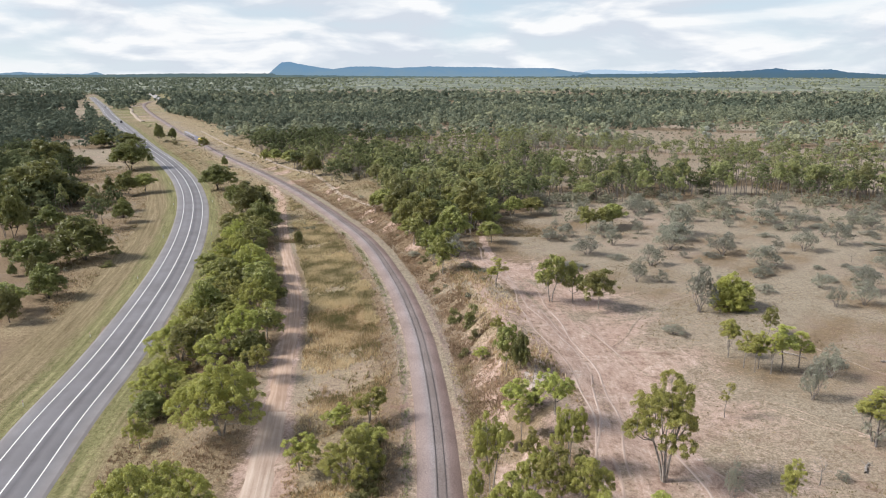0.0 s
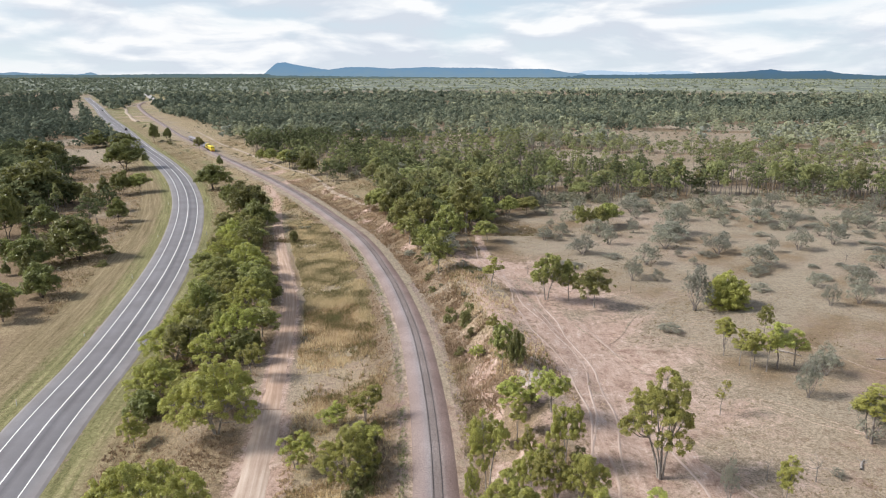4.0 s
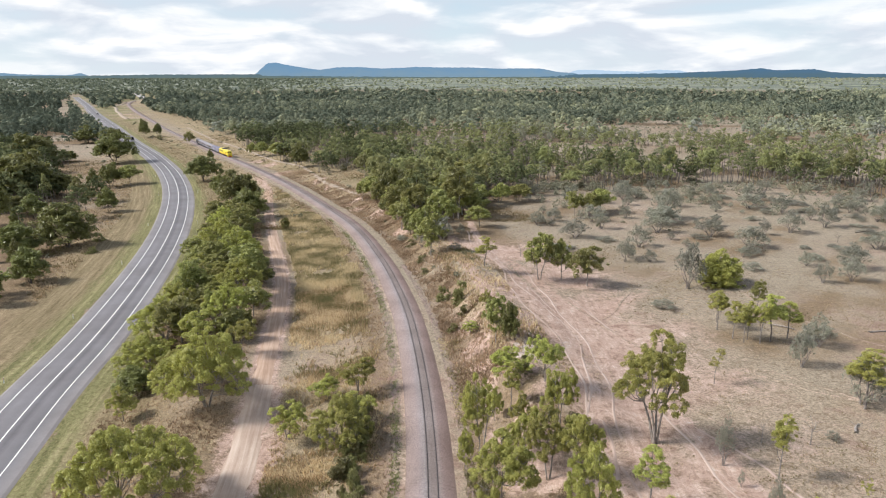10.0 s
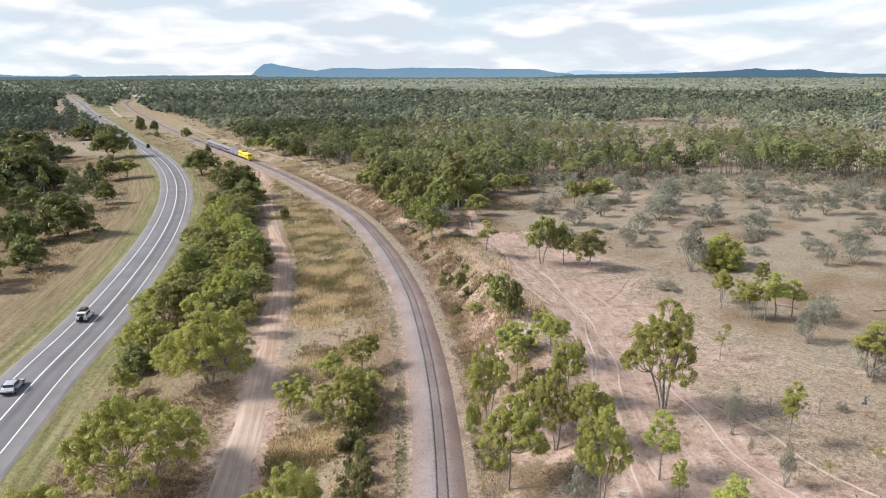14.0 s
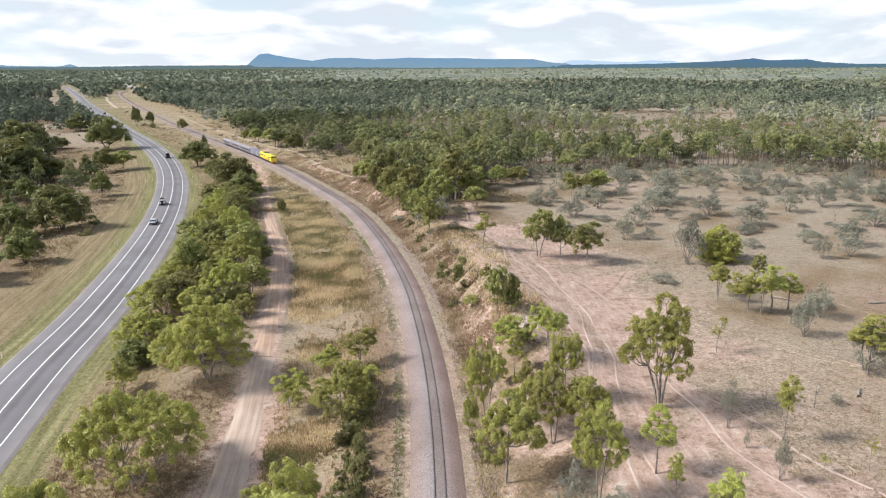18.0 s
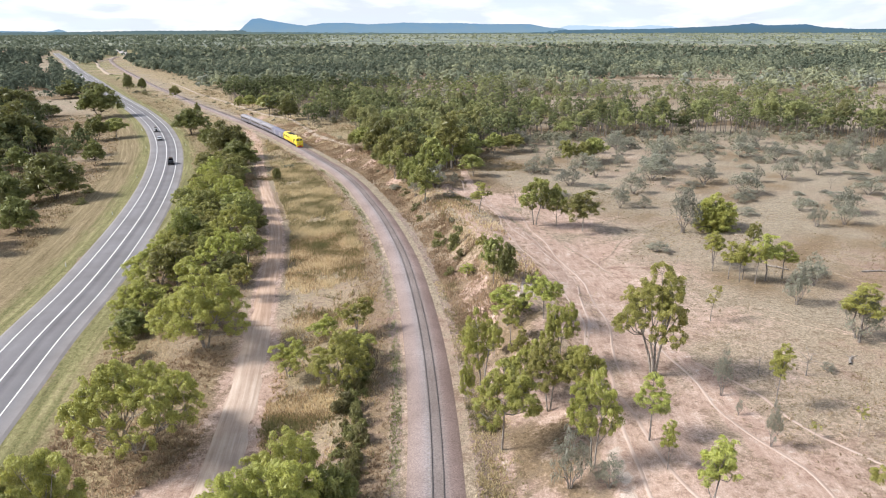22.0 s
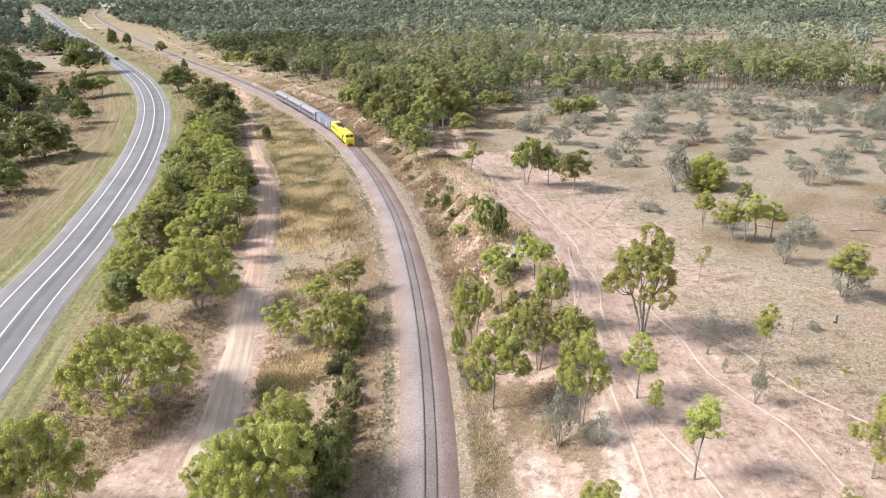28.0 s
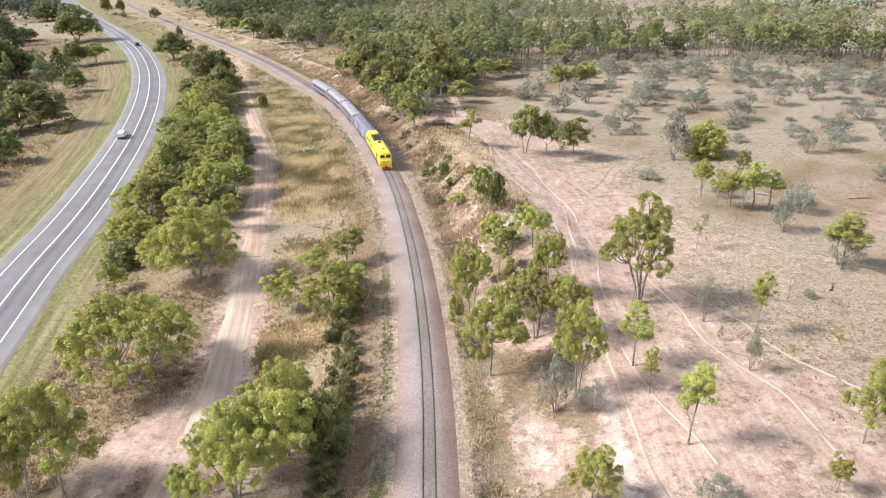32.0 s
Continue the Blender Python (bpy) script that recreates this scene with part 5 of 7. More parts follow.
stand("trees cutting", [
    ("d", -81.1, 307.2, 12.7, 9.6), ("e", -68.5, 323.1, 8.5, 6.9), ("b", -58.2, 294.1, 4.4, 3.9), ("d", -46, 283.8, 11.7, 14.4), ("e", -38.3, 222.5, 7.9, 4.6), ("d", -32.1, 215.2, 4.9, 3.9),
    ("e", -25.1, 202.5, 8.9, 7.7), ("e", -17.7, 187.1, 8.9, 7.8), ("d", -10.8, 167.5, 9.3, 8.6), ("e", -13.5, 166.3, 8.6, 5.5), ("e", -5.9, 193.5, 12.5, 9.9), ("e", -9.1, 202.5, 5.1, 4.3),
    ("e", -21.6, 218.2, 9.1, 8.3), ("e", -13, 224.8, 10.3, 11.1), ("e", -4.1, 241, 11.9, 11.8), ("e", -119.4, 357.9, 8.3, 5.9),
    ("e", -111.7, 352.9, 9.3, 8.7), ("e", -96.5, 330.9, 10.4, 9.3), ("e", -177.4, 417.8, 9.6, 7.6), ("d", -236.1, 480.3, 9.5, 4.8), ("d", -228.7, 485, 10.4, 6.4), ("d", -137.1, 346.9, 6.8, 3.6),
    ("d", -116, 285, 7.9, 9.4), ("e", -0.8, 210.2, 8.3, 6.9), ("e", 0.2, 181.3, 6, 6.2), ("e", 6.3, 216.8, 8.1, 7.1), ("e", 12.7, 221.9, 6.4, 6.2), ("b", -243, 470, 3.5, 6),
    ("b", -222, 472, 3, 6), ("b", -215, 460, 2.6, 5),
    ("h", -10.5, 151.4, 9.8, 6.4), ("d", -17.5, 174.3, 8.8, 8), ("h", -15.4, 169, 8.4, 6.4), ("h", -20.5, 181, 8.8, 7.6), ("h", -9, 173, 9.6, 7.6), ("h", -12.2, 178.5, 9.8, 8), ("d", -26.6, 200.2, 6.4, 7.4),
    ("h", -23, 191, 8.6, 7.4), ("d", -14.6, 192, 8.6, 7.6), ("h", -30.6, 210, 8.6, 7.2), ("d", -19, 202, 9, 8), ("h", -1.8, 196, 9, 7), ("h", -10.6, 211, 10, 8.4), ("d", -27, 213, 8.4, 7.6), ("h", -35, 222, 8.4, 7),
    ("g", -4.9, 153, 4.4, 4), ("b", -12.8, 150.4, 2.8, 3.2), ("g", -13.4, 160.5, 4.4, 5), ("g", -8.6, 163, 4.6, 5.4), ("g", -19.4, 172.4, 3.8, 5), ("g", -4.4, 171, 4.2, 5), ("b", -16.4, 164.6, 2.4, 3.6),
])
for x, y, h, w in ((9.5, 150.5, 5.5, 4), (1.2, 163, 5, 3), (62, 88, 3.5, 3), (30, 140, 4, 3), (86, 168, 5, 4), (-14, 186, 6, 4)):
    plant("x", x, y, h, w, group="dead trees")
belt_rng = random.Random(9)
for y in [v for v in range(88, 206, 3) for _ in range(6)]:
    lo, hi = float(along(ROAD, y)[0]) + 12.5, float(np.interp(y, [p[1] for p in TRACK_WEST], [p[0] for p in TRACK_WEST])) - 4.4
    hi -= float(np.interp(y, [115, 145], [0, 2.2]))
    x, yy = belt_rng.uniform(lo, hi), y + belt_rng.uniform(-2, 2)
    if all((x - a) ** 2 + (yy - b) ** 2 > 11 for a, b in placed):
        broad_w = min(belt_rng.uniform(5.5, 8.4), 2 * (hi + 3.0 - x))
        plant("d" if belt_rng.random() < 0.12 else "e", x, yy, belt_rng.uniform(4.5, 8.2), broad_w, group="trees belt")
for i in range(72):
    y = 38 + 0.64 * i
    plant("b", float(along(RAIL, y)[0]) - belt_rng.uniform(7.3, 9.8), y, belt_rng.uniform(1.3, 3.2), belt_rng.uniform(1.7, 3.0), group="scrub beside the railway")


# ---- woods ----
def sown(rng, count, r0, r1, a0, a1, gap):
    """Points spread over a ring sector round the origin, kept by the woods' thickness."""
    r = np.sqrt(rng.uniform(r0 * r0, r1 * r1, count))
    a = np.radians(rng.uniform(a0, a1, count))
    x, y = r * np.sin(a), r * np.cos(a)
    keep = rng.random(count) < wooded(x, y)
    x, y = x[keep], y[keep]
    if gap:
        cells, ok = set(), []
        for i, key in enumerate(zip((x / gap).astype(int), (y / gap).astype(int))):
            ok.append(key not in cells)
            cells.add(key)
        x, y = x[np.array(ok)], y[np.array(ok)]
    return x, y


def woods(name, label, xs, ys, rng, hs, ws, lobes, per, size, trunks, mat, tint, low=0.58):
    """Many far trees in one mesh: each crown a dome of leafy lobes over a thin trunk, each tree of one tint."""
    n = len(xs)
    zs = height(xs, ys)
    a = rng.uniform(0, 2 * np.pi, (n, 1)) + np.arange(lobes) * 2.4 + rng.normal(size=(n, lobes)) * 0.3
    cr = ws[:, None] * rng.uniform(0.16, 0.26, (n, lobes))
    up = np.clip((np.arange(lobes)[::-1] + rng.random((n, lobes))) / lobes, 0, 1)
    rr = np.sqrt(1.02 - (1.5 * up - 0.55) ** 2).clip(0.1, 1) * rng.uniform(0.55, 1.0, (n, lobes)) * 0.34 * ws[:, None]
    deep = hs[:, None] * (1 - low)
    c = np.stack([xs[:, None] + rr * np.cos(a), ys[:, None] + rr * np.sin(a), zs[:, None] + hs[:, None] - deep * (1 - up) - 0.7 * cr], -1)
    d = rng.normal(size=(n, lobes, per, 3))
    d /= np.linalg.norm(d, axis=-1, keepdims=True)
    d[..., 2] = np.where(d[..., 2] < -0.25, -d[..., 2], d[..., 2])
    p = c[:, :, None] + d * (cr[..., None] * (0.66 + 0.4 * rng.random((n, lobes, per))))[..., None] * np.array([1, 1, 0.8])
    nrm = d * np.array([1, 1, 1.3]) + rng.normal(size=d.shape) * 0.2
    nrm /= np.linalg.norm(nrm, axis=-1, keepdims=True)
    t = np.cross(nrm, rng.normal(size=d.shape))
    t /= np.linalg.norm(t, axis=-1, keepdims=True) + 1e-9
    b = np.cross(nrm, t)
    s = (size * (0.6 + 0.8 * rng.random((n, lobes, per))) * (ws[:, None, None] / 7))[..., None]
    v = np.stack([p - b * s * 0.5 - t * s * 0.5, p - b * s * 0.5 + t * s * 0.5, p + b * s * 0.8], -2).reshape(-1, 3)
    me = mesh_of(name, v, np.arange(len(v)).reshape(-1, 3), mat)
    layer = me.color_attributes.new("tint", "FLOAT_COLOR", "POINT")
    own = np.repeat(np.clip(tint, 0, 1), lobes * per * 3)
    layer.data.foreach_set("color", np.stack([own, own, own, own], -1).ravel())
    ob = tagged(new(name, me), label, "woods", kind="stuff")
    if trunks:
        q = np.array([(-1, -0.6), (1, -0.6), (0, 1)])
        tr = (0.012 * hs)[:, None, None]
        lo = np.concatenate([np.stack([xs, ys], -1)[:, None] + q * tr, np.repeat((zs - 0.4)[:, None, None], 3, 1)], -1)
        off_xy = rng.normal(size=(n, 1, 2)) * 0.3
        hi = np.concatenate([np.stack([xs, ys], -1)[:, None] + off_xy + q * tr * 0.6, np.repeat((zs + 0.8 * hs)[:, None, None], 3, 1)], -1)
        v = np.concatenate([lo, hi], 1)
        for sx, sy, cut in ((1.6, 0.7, 0.8), (-1.1, 1.5, 0.65), (2.4, -1.2, 0.5)):
            w2 = np.concatenate([lo, hi], 1) + np.array([sx, sy, 0]) * rng.uniform(0.5, 1.5, (n, 1, 1))
            w2[:, 3:, 2] = zs[:, None] + cut * 0.75 * hs[:, None]
            v = np.concatenate([v, w2])
        v = v.reshape(-1, 3)
        n = len(v) // 6
        k = 6 * np.arange(n)[:, None]
        f = np.concatenate([k + np.array([[i, (i + 1) % 3, 3 + (i + 1) % 3, 3 + i]]) for i in range(3)])
        tagged(part("trunks", mesh_of("trunks", v, f, BARK_WOOD), None, ob, "thin pale and dark trunks"), kind="stuff")
    return ob


def tints(x, y, rng):
    """Each tree's green: stands of like trees, olive in front, a grey belt behind, dark far off; darker west of the
    road, for darker trees and for cloud shade put into the tint.
    """
    kind = 0.53 + 0.2 * lumps(x, y, 34, 1.4) + 0.12 * lumps(x, y, 110, 0.6)
    kind = kind + 0.24 * step(315, 345, y + 14 * lumps(x, y, 20, 2.0)) * (1 - step(460, 530, y)) * step(0, 50, x + 20 * lumps(x, y, 25, 4.0))
    kind = kind - 0.1 * (1 - step(60, 110, off(RAIL, x, y))) - 0.2 * step(480, 640, y) - 0.24 * step(0, 60, -off(ROAD, x, y))
    return kind + rng.normal(size=np.shape(x)) * 0.15


rng = np.random.default_rng(5)
# single trees of the woods' edge and the scrub, as things of their own
scrub = [(44, 176), (57, 171), (66, 183), (80, 176), (92, 186), (104, 178), (118, 190), (30, 184), (24, 171), (17, 160), (70, 205), (58, 214), (84, 210), (98, 216), (112, 224), (45, 226), (126, 208), (33, 221), (77, 231), (93, 238),
         (62, 160), (84, 156), (100, 158), (112, 150), (76, 146), (90, 139), (35, 152), (122, 170), (52, 190), (136, 196), (96, 120), (84, 112), (72, 118)]
for i, (x, y) in enumerate(scrub):
    plant("g", x + rng.uniform(-3, 3), y + rng.uniform(-3, 3), rng.uniform(3.4, 5.4), rng.uniform(6.0, 10.0), group="grey scrub in the paddock")
for i in range(250):
    y = rng.uniform(142, 250)
    x = rng.uniform(14, 0.66 * y)
    if all((x - a) ** 2 + (y - b) ** 2 > 12 for a, b in placed) and rng.random() < 0.45 + 0.5 * float(lumps(np.array(x), np.array(y), 17, 2.6)) + 0.3 * (y - 150) / 100:
        w = rng.uniform(2.8, 7.2)
        plant("g", x, y, w * rng.uniform(0.5, 0.85), w, group="grey scrub in the paddock")
ex, ey = sown(rng, 1800, 150, 300, -44, 40, 7.5)
for x, y in list(zip(ex, ey))[:170]:
    if all((x - a) ** 2 + (y - b) ** 2 > 12 for a, b in placed):
        plant("f" if x > -60 else ("d" if rng.random() < 0.6 else "f"), x, y, rng.uniform(7.5, 12.5), rng.uniform(5, 9), group="edge of the woods")


def sizes(n, lo, hi, power=1.4):
    return lo + (hi - lo) * rng.random(n) ** power


def broad(x, y):
    """Crowns are broader west of the road and along the railway."""
    return 1 + 0.35 * step(0, 40, -off(ROAD, x, y)) + 0.3 * (1 - step(60, 110, off(RAIL, x, y))) * (x > -260)


x0, y0 = sown(rng, 5600, 130, 300, -46, 44, 4.0)
k0 = np.array([min((x - a) ** 2 + (y - b) ** 2 for a, b in placed) > 9 for x, y in zip(x0, y0)])
x0, y0 = x0[k0], y0[k0]
woods("woods_edge", "front of the open eucalypt woodland, olive crowns over thin trunks", x0, y0, rng, sizes(len(x0), 6, 13, 1.0), sizes(len(x0), 2.8, 6.4) * broad(x0, y0), 9, 50, 0.46, True, LEAF["forest"], tints(x0, y0, rng), 0.52)
x1, y1 = sown(rng, 13000, 290, 480, -46, 44, 4.4)
grey1 = step(325, 345, y1) * (1 - step(460, 510, y1)) * step(10, 60, x1)
woods("near_woods", "open eucalypt woodland with olive green crowns and thin trunks", x1, y1, rng, sizes(len(x1), 6, 13, 1.0) * (1 - 0.3 * grey1), sizes(len(x1), 3.4, 7.6) * broad(x1, y1), 7, 38, 0.54, True, LEAF["forest"], tints(x1, y1, rng), 0.5)
x2, y2 = sown(rng, 15000, 470, 900, -46, 42, 6.0)
woods("middle_woods", "olive green savanna woodland with grey patches", x2, y2, rng, sizes(len(x2), 6, 13, 1.0), sizes(len(x2), 5.0, 11.5), 6, 16, 1.0, False, LEAF["hazy_forest"], tints(x2, y2, rng), 0.35)
x3, y3 = sown(rng, 26000, 880, 2300, -46, 42, 8.5)
k3 = rng.random(len(x3)) < 1 - step(1100, 1800, np.hypot(x3, y3) + 250 * lumps(x3, y3, 90, 0.7))
x3, y3 = x3[k3], y3[k3]
woods("far_woods", "far savanna woodland reaching the plain", x3, y3, rng, sizes(len(x3), 7, 12), sizes(len(x3), 7, 14), 4, 8, 2.1, False, LEAF["hazy_forest"], tints(x3, y3, rng) - 0.05, 0.35)
# thin on the open plain, thicker towards the west
x5, y5 = rng.uniform(-3200, 3200, 24000), 1450 + 2950 * rng.random(24000) ** 1.3
side5 = step(0.16, 0.3, -x5 / y5 + 0.05 * lumps(x5, y5, 200, 0.4))
k5 = (np.hypot(x5, y5) > 1500) & (rng.random(24000) < (0.16 + 0.34 * step(-0.1, 0.6, lumps(x5, y5, 160, 1.0) + 0.5 * lumps(x5, y5, 45, 2.0))) * (1 - side5) + 0.8 * side5)
x5, y5, side5 = x5[k5], y5[k5], side5[k5]
woods("plain_trees", "scattered trees on the far pale plain", x5, y5, rng, rng.uniform(2, 4.2, len(x5)) + 4 * side5, rng.uniform(6, 14, len(x5)), 3, 4, 2.6, False, LEAF["hazy_forest"], 0.62 - 0.28 * side5 + 0.1 * rng.normal(size=len(x5)))
x4, y4 = sown(rng, 1600, 70, 420, 44, 314, 9.0)
woods("back_woods", "woodland behind the drone", x4, y4, rng, rng.uniform(7, 11, len(x4)), rng.uniform(6, 9, len(x4)), 4, 8, 1.6, True, LEAF["forest"], tints(x4, y4, rng))
# thin grey undergrowth among the front trees
x7, y7 = sown(rng, 14000, 140, 350, -46, 44, 1.7)
k7 = (rng.random(len(x7)) < 0.3 + 0.6 * step(-0.3, 0.4, lumps(x7, y7, 9, 1.2))) & (off(RAIL, x7, y7) > 9)
x7, y7 = x7[k7], y7[k7]
# and the grey thicket before them
x8, y8 = rng.uniform(18, 165, 2600), rng.uniform(196, 258, 2600)
k8 = (rng.random(2600) < 0.7 * step(200, 250, y8 + 16 * lumps(x8, y8, 15, 2.0)) * step(-0.2, 0.5, lumps(x8, y8, 7, 4.0))) & (to_line(x8, y8, TRACK_A) > 4)
x8, y8 = x8[k8], y8[k8]
woods("grey_thicket", "thin grey-green thicket before the woodland", x8, y8, rng, sizes(len(x8), 1.2, 3.8), sizes(len(x8), 1.6, 4.2), 6, 20, 0.6, False, LEAF["scrub"], 0.62 + 0.12 * rng.normal(size=len(x8)), 0.2)
woods("undergrowth", "thin grey-brown undergrowth among the woodland trunks", x7, y7, rng, sizes(len(x7), 1.6, 4.6), sizes(len(x7), 1.8, 4.4), 6, 16, 0.7, False, LEAF["scrub"], 0.42 + 0.22 * rng.normal(size=len(x7)), 0.2)
# low scrub under and between the trees
x6, y6 = rng.uniform(-330, 260, 30000), 95 + 560 * rng.random(30000) ** 1.3
u6, r6 = off(RAIL, x6, y6), off(ROAD, x6, y6)
want = 0.5 * wooded(x6, y6) + np.where((r6 > 13) & (u6 < -9) & (y6 > 190), 0.2, 0) + np.where((u6 > 8) & (y6 > 110) & (u6 < 26), 0.07, 0) + 0.02 * step(150, 200, y6) * step(20, 30, u6) + np.where(r6 < -24, 0.1, 0) + 0.2 * step(255, 290, y6) * step(20, 40, u6) * (wooded(x6, y6) < 0.1)
k6 = (np.abs(x6) < y6 * 0.72) & (rng.random(30000) < want * (0.4 + 0.8 * step(-0.2, 0.4, lumps(x6, y6, 8, 3.0)))) & (np.minimum(np.abs(u6) - 7, np.abs(r6) - 11) > 0) & (to_line(x6, y6, TRACK_A) > 3) & (to_line(x6, y6, TRACK_WEST) > 4)
x6, y6 = x6[k6], y6[k6]
woods("low_scrub", "low grey-green and brown scrub in dry grass", x6, y6, rng, sizes(len(x6), 0.5, 2.2) + 0.9 * (wooded(x6, y6) > 0.1), sizes(len(x6), 0.9, 3.6), 4, 14, 1.0, False, LEAF["scrub"], 0.5 + 0.25 * rng.normal(size=len(x6)), 0.3)


# ---- grass ----
def tufts(name, label, xs, ys, rng, tall, wide, blades, mat):
    n = len(xs)
    z = height(xs, ys) - 0.03
    base = np.stack([xs, ys, z], -1)[:, None] + np.concatenate([rng.normal(size=(n, blades, 2)) * wide * 0.35, np.zeros((n, blades, 1))], -1)
    a = rng.uniform(0, 2 * np.pi, (n, blades))
    side = np.stack([np.cos(a), np.sin(a), 0 * a], -1) * (wide * 0.16)
    tall = np.broadcast_to(np.asarray(tall, float), (n,))[:, None] * rng.uniform(0.55, 1.25, (n, 1))
    h = tall * rng.uniform(0.5, 1.2, (n, blades))
    tip = base + np.concatenate([rng.normal(size=(n, blades, 2)) * (0.3 * tall)[..., None], h[..., None]], -1)
    v = np.stack([base - side, base + side, tip], -2).reshape(-1, 3)
    return tagged(new(name, mesh_of(name, v, np.arange(len(v)).reshape(-1, 3), mat)), label, "grass", kind="stuff")


def patchy(rng, count, x0, x1, y0, y1, keep):
    """Points over a stretch along the rail, given by offset and y."""
    u, y = rng.uniform(x0, x1, count), y0 + (y1 - y0) * rng.random(count) ** 1.5
    cx, m = along(RAIL, y)
    x = cx + u * np.sqrt(1 + m * m)
    k = rng.random(count) < keep(x, y, u)
    return x[k], y[k]


def clear_of_tracks(x, y):
    d = np.minimum(to_line(x, y, TRACK_WEST), to_line(x, y, BRANCH))
    return step(2.6, 3.6, d)


def right_of_track(x, y):
    return x > np.interp(y, [p[1] for p in TRACK_WEST], [p[0] for p in TRACK_WEST])


gx1, gy1 = patchy(rng, 90000, -23, -5.3, 40, 290, lambda x, y, u: clear_of_tracks(x, y) * right_of_track(x, y) * np.clip(0.3 + 0.7 * lumps(x, y, 9, 0.3) + 0.5 * lumps(x, y, 2.5, 5.0) + 0.2 * step(75, 95, y), 0.03, 1) * step(-24, -17, u + 2 * lumps(x, y, 4, 1.0)) * (1 - step(-8, -5.5, u + lumps(x, y, 3, 2.0))))
ripe = gy1 + 34 * lumps(gx1, gy1, 11, 0.8) < 126
tufts("tall_dry_grass", "tall straw-coloured and russet dry grass beside the railway", gx1[ripe], gy1[ripe], rng, 0.4 + 0.35 * step(68, 90, gy1[ripe]), 0.38, 7, GRASS_DRIFT)
tufts("olive_grass", "olive and tan grass beside the bend of the railway", gx1[~ripe], gy1[~ripe], rng, 0.7, 0.45, 7, GRASS_OLIVE)
gx2, gy2 = patchy(rng, 36000, -50, -14, 38, 230, lambda x, y, u: clear_of_tracks(x, y) * (1 - right_of_track(x, y)) * np.where(off(ROAD, x, y) > 10.5, 0.6 + 0.4 * lumps(x, y, 7, 2.3), 0))
tufts("brown_grass", "brown dry grass and litter under the trees", gx2, gy2, rng, 0.36, 0.45, 6, GRASS_RUSSET)
gx6, gy6 = patchy(rng, 60000, -150, -50, 95, 360, lambda x, y, u: np.where(off(ROAD, x, y) < -17, np.clip(0.5 + 0.6 * lumps(x, y, 8, 1.3) + 0.3 * lumps(x, y, 3, 0.7), 0, 1), 0) * (np.abs(x) < 0.7 * y))
tufts("west_grass", "rank brown dry grass west of the highway", gx6, gy6, rng, 0.5, 0.7, 5, GRASS_LITTER)
gx7, gy7 = patchy(rng, 50000, -75, 48, 190, 480, lambda x, y, u: np.where((off(ROAD, x, y) > 8) & (np.abs(u) > 5), np.clip(0.5 + 0.5 * lumps(x, y, 9, 2.3) + 0.3 * lumps(x, y, 3, 1.7), 0, 1), 0) * (wooded(x, y) < 0.1))
tufts("corridor_grass", "olive and straw-coloured grass between road and railway", gx7, gy7, rng, 0.42, 0.9, 4, GRASS_LITTER)
gx3, gy3 = patchy(rng, 70000, 5.2, 90, 38, 260, lambda x, y, u: np.clip(0.35 + 0.5 * lumps(x, y, 6, 1.1) + 0.2 * lumps(x, y, 1.7, 2.2), 0, 1) * (1 - np.clip(1.4 * cover(x, y)[0], 0, 1)))
tufts("paddock_grass", "sparse short dry grass tussocks on bare soil", gx3, gy3, rng, 0.2, 0.42, 4, GRASS_LITTER)
gx8, gy8 = patchy(rng, 9000, -9.5, -4.2, 38, 230, lambda x, y, u: np.clip(0.5 + 0.4 * lumps(x, y, 3, 2.4), 0, 1))
tufts("shoulder_grass", "short brown dry grass between scrub and ballast", gx8, gy8, rng, 0.26, 0.4, 5, GRASS_RUSSET)
gx4, gy4 = patchy(rng, 3000, -4.6, -3.5, 38, 200, lambda x, y, u: np.clip(0.35 + 0.6 * lumps(x, y, 4, 2.0), 0, 1))
tufts("ballast_weeds", "low green weeds along the ballast edge", gx4, gy4, rng, 0.28, 0.4, 5, WEED)
gx5, gy5 = patchy(rng, 9000, 10.5, 19, 60, 240, lambda x, y, u: np.clip(0.5 + 0.6 * lumps(x, y, 5, 3.1), 0, 1) * step(84, 98, y) * (1 - step(150, 175, y)))
tufts("bank_grass", "pale dry grass along the top of the cutting", gx5, gy5, rng, 0.6, 0.5, 5, GRASS_DRIFT)
gx9, gy9 = patchy(rng, 22000, 4.6, 15, 84, 300, lambda x, y, u: np.clip(0.55 + 0.6 * lumps(x, y, 4, 1.9) + 0.3 * lumps(x, y, 1.5, 0.6), 0, 1) * (1 - step(10, 13, u) * (1 - step(140, 165, y))) * step(84, 98, y))
tufts("slope_grass", "brown and russet dry grass on the cutting's slope", gx9, gy9, rng, 0.5, 0.5, 5, GRASS_RUSSET)


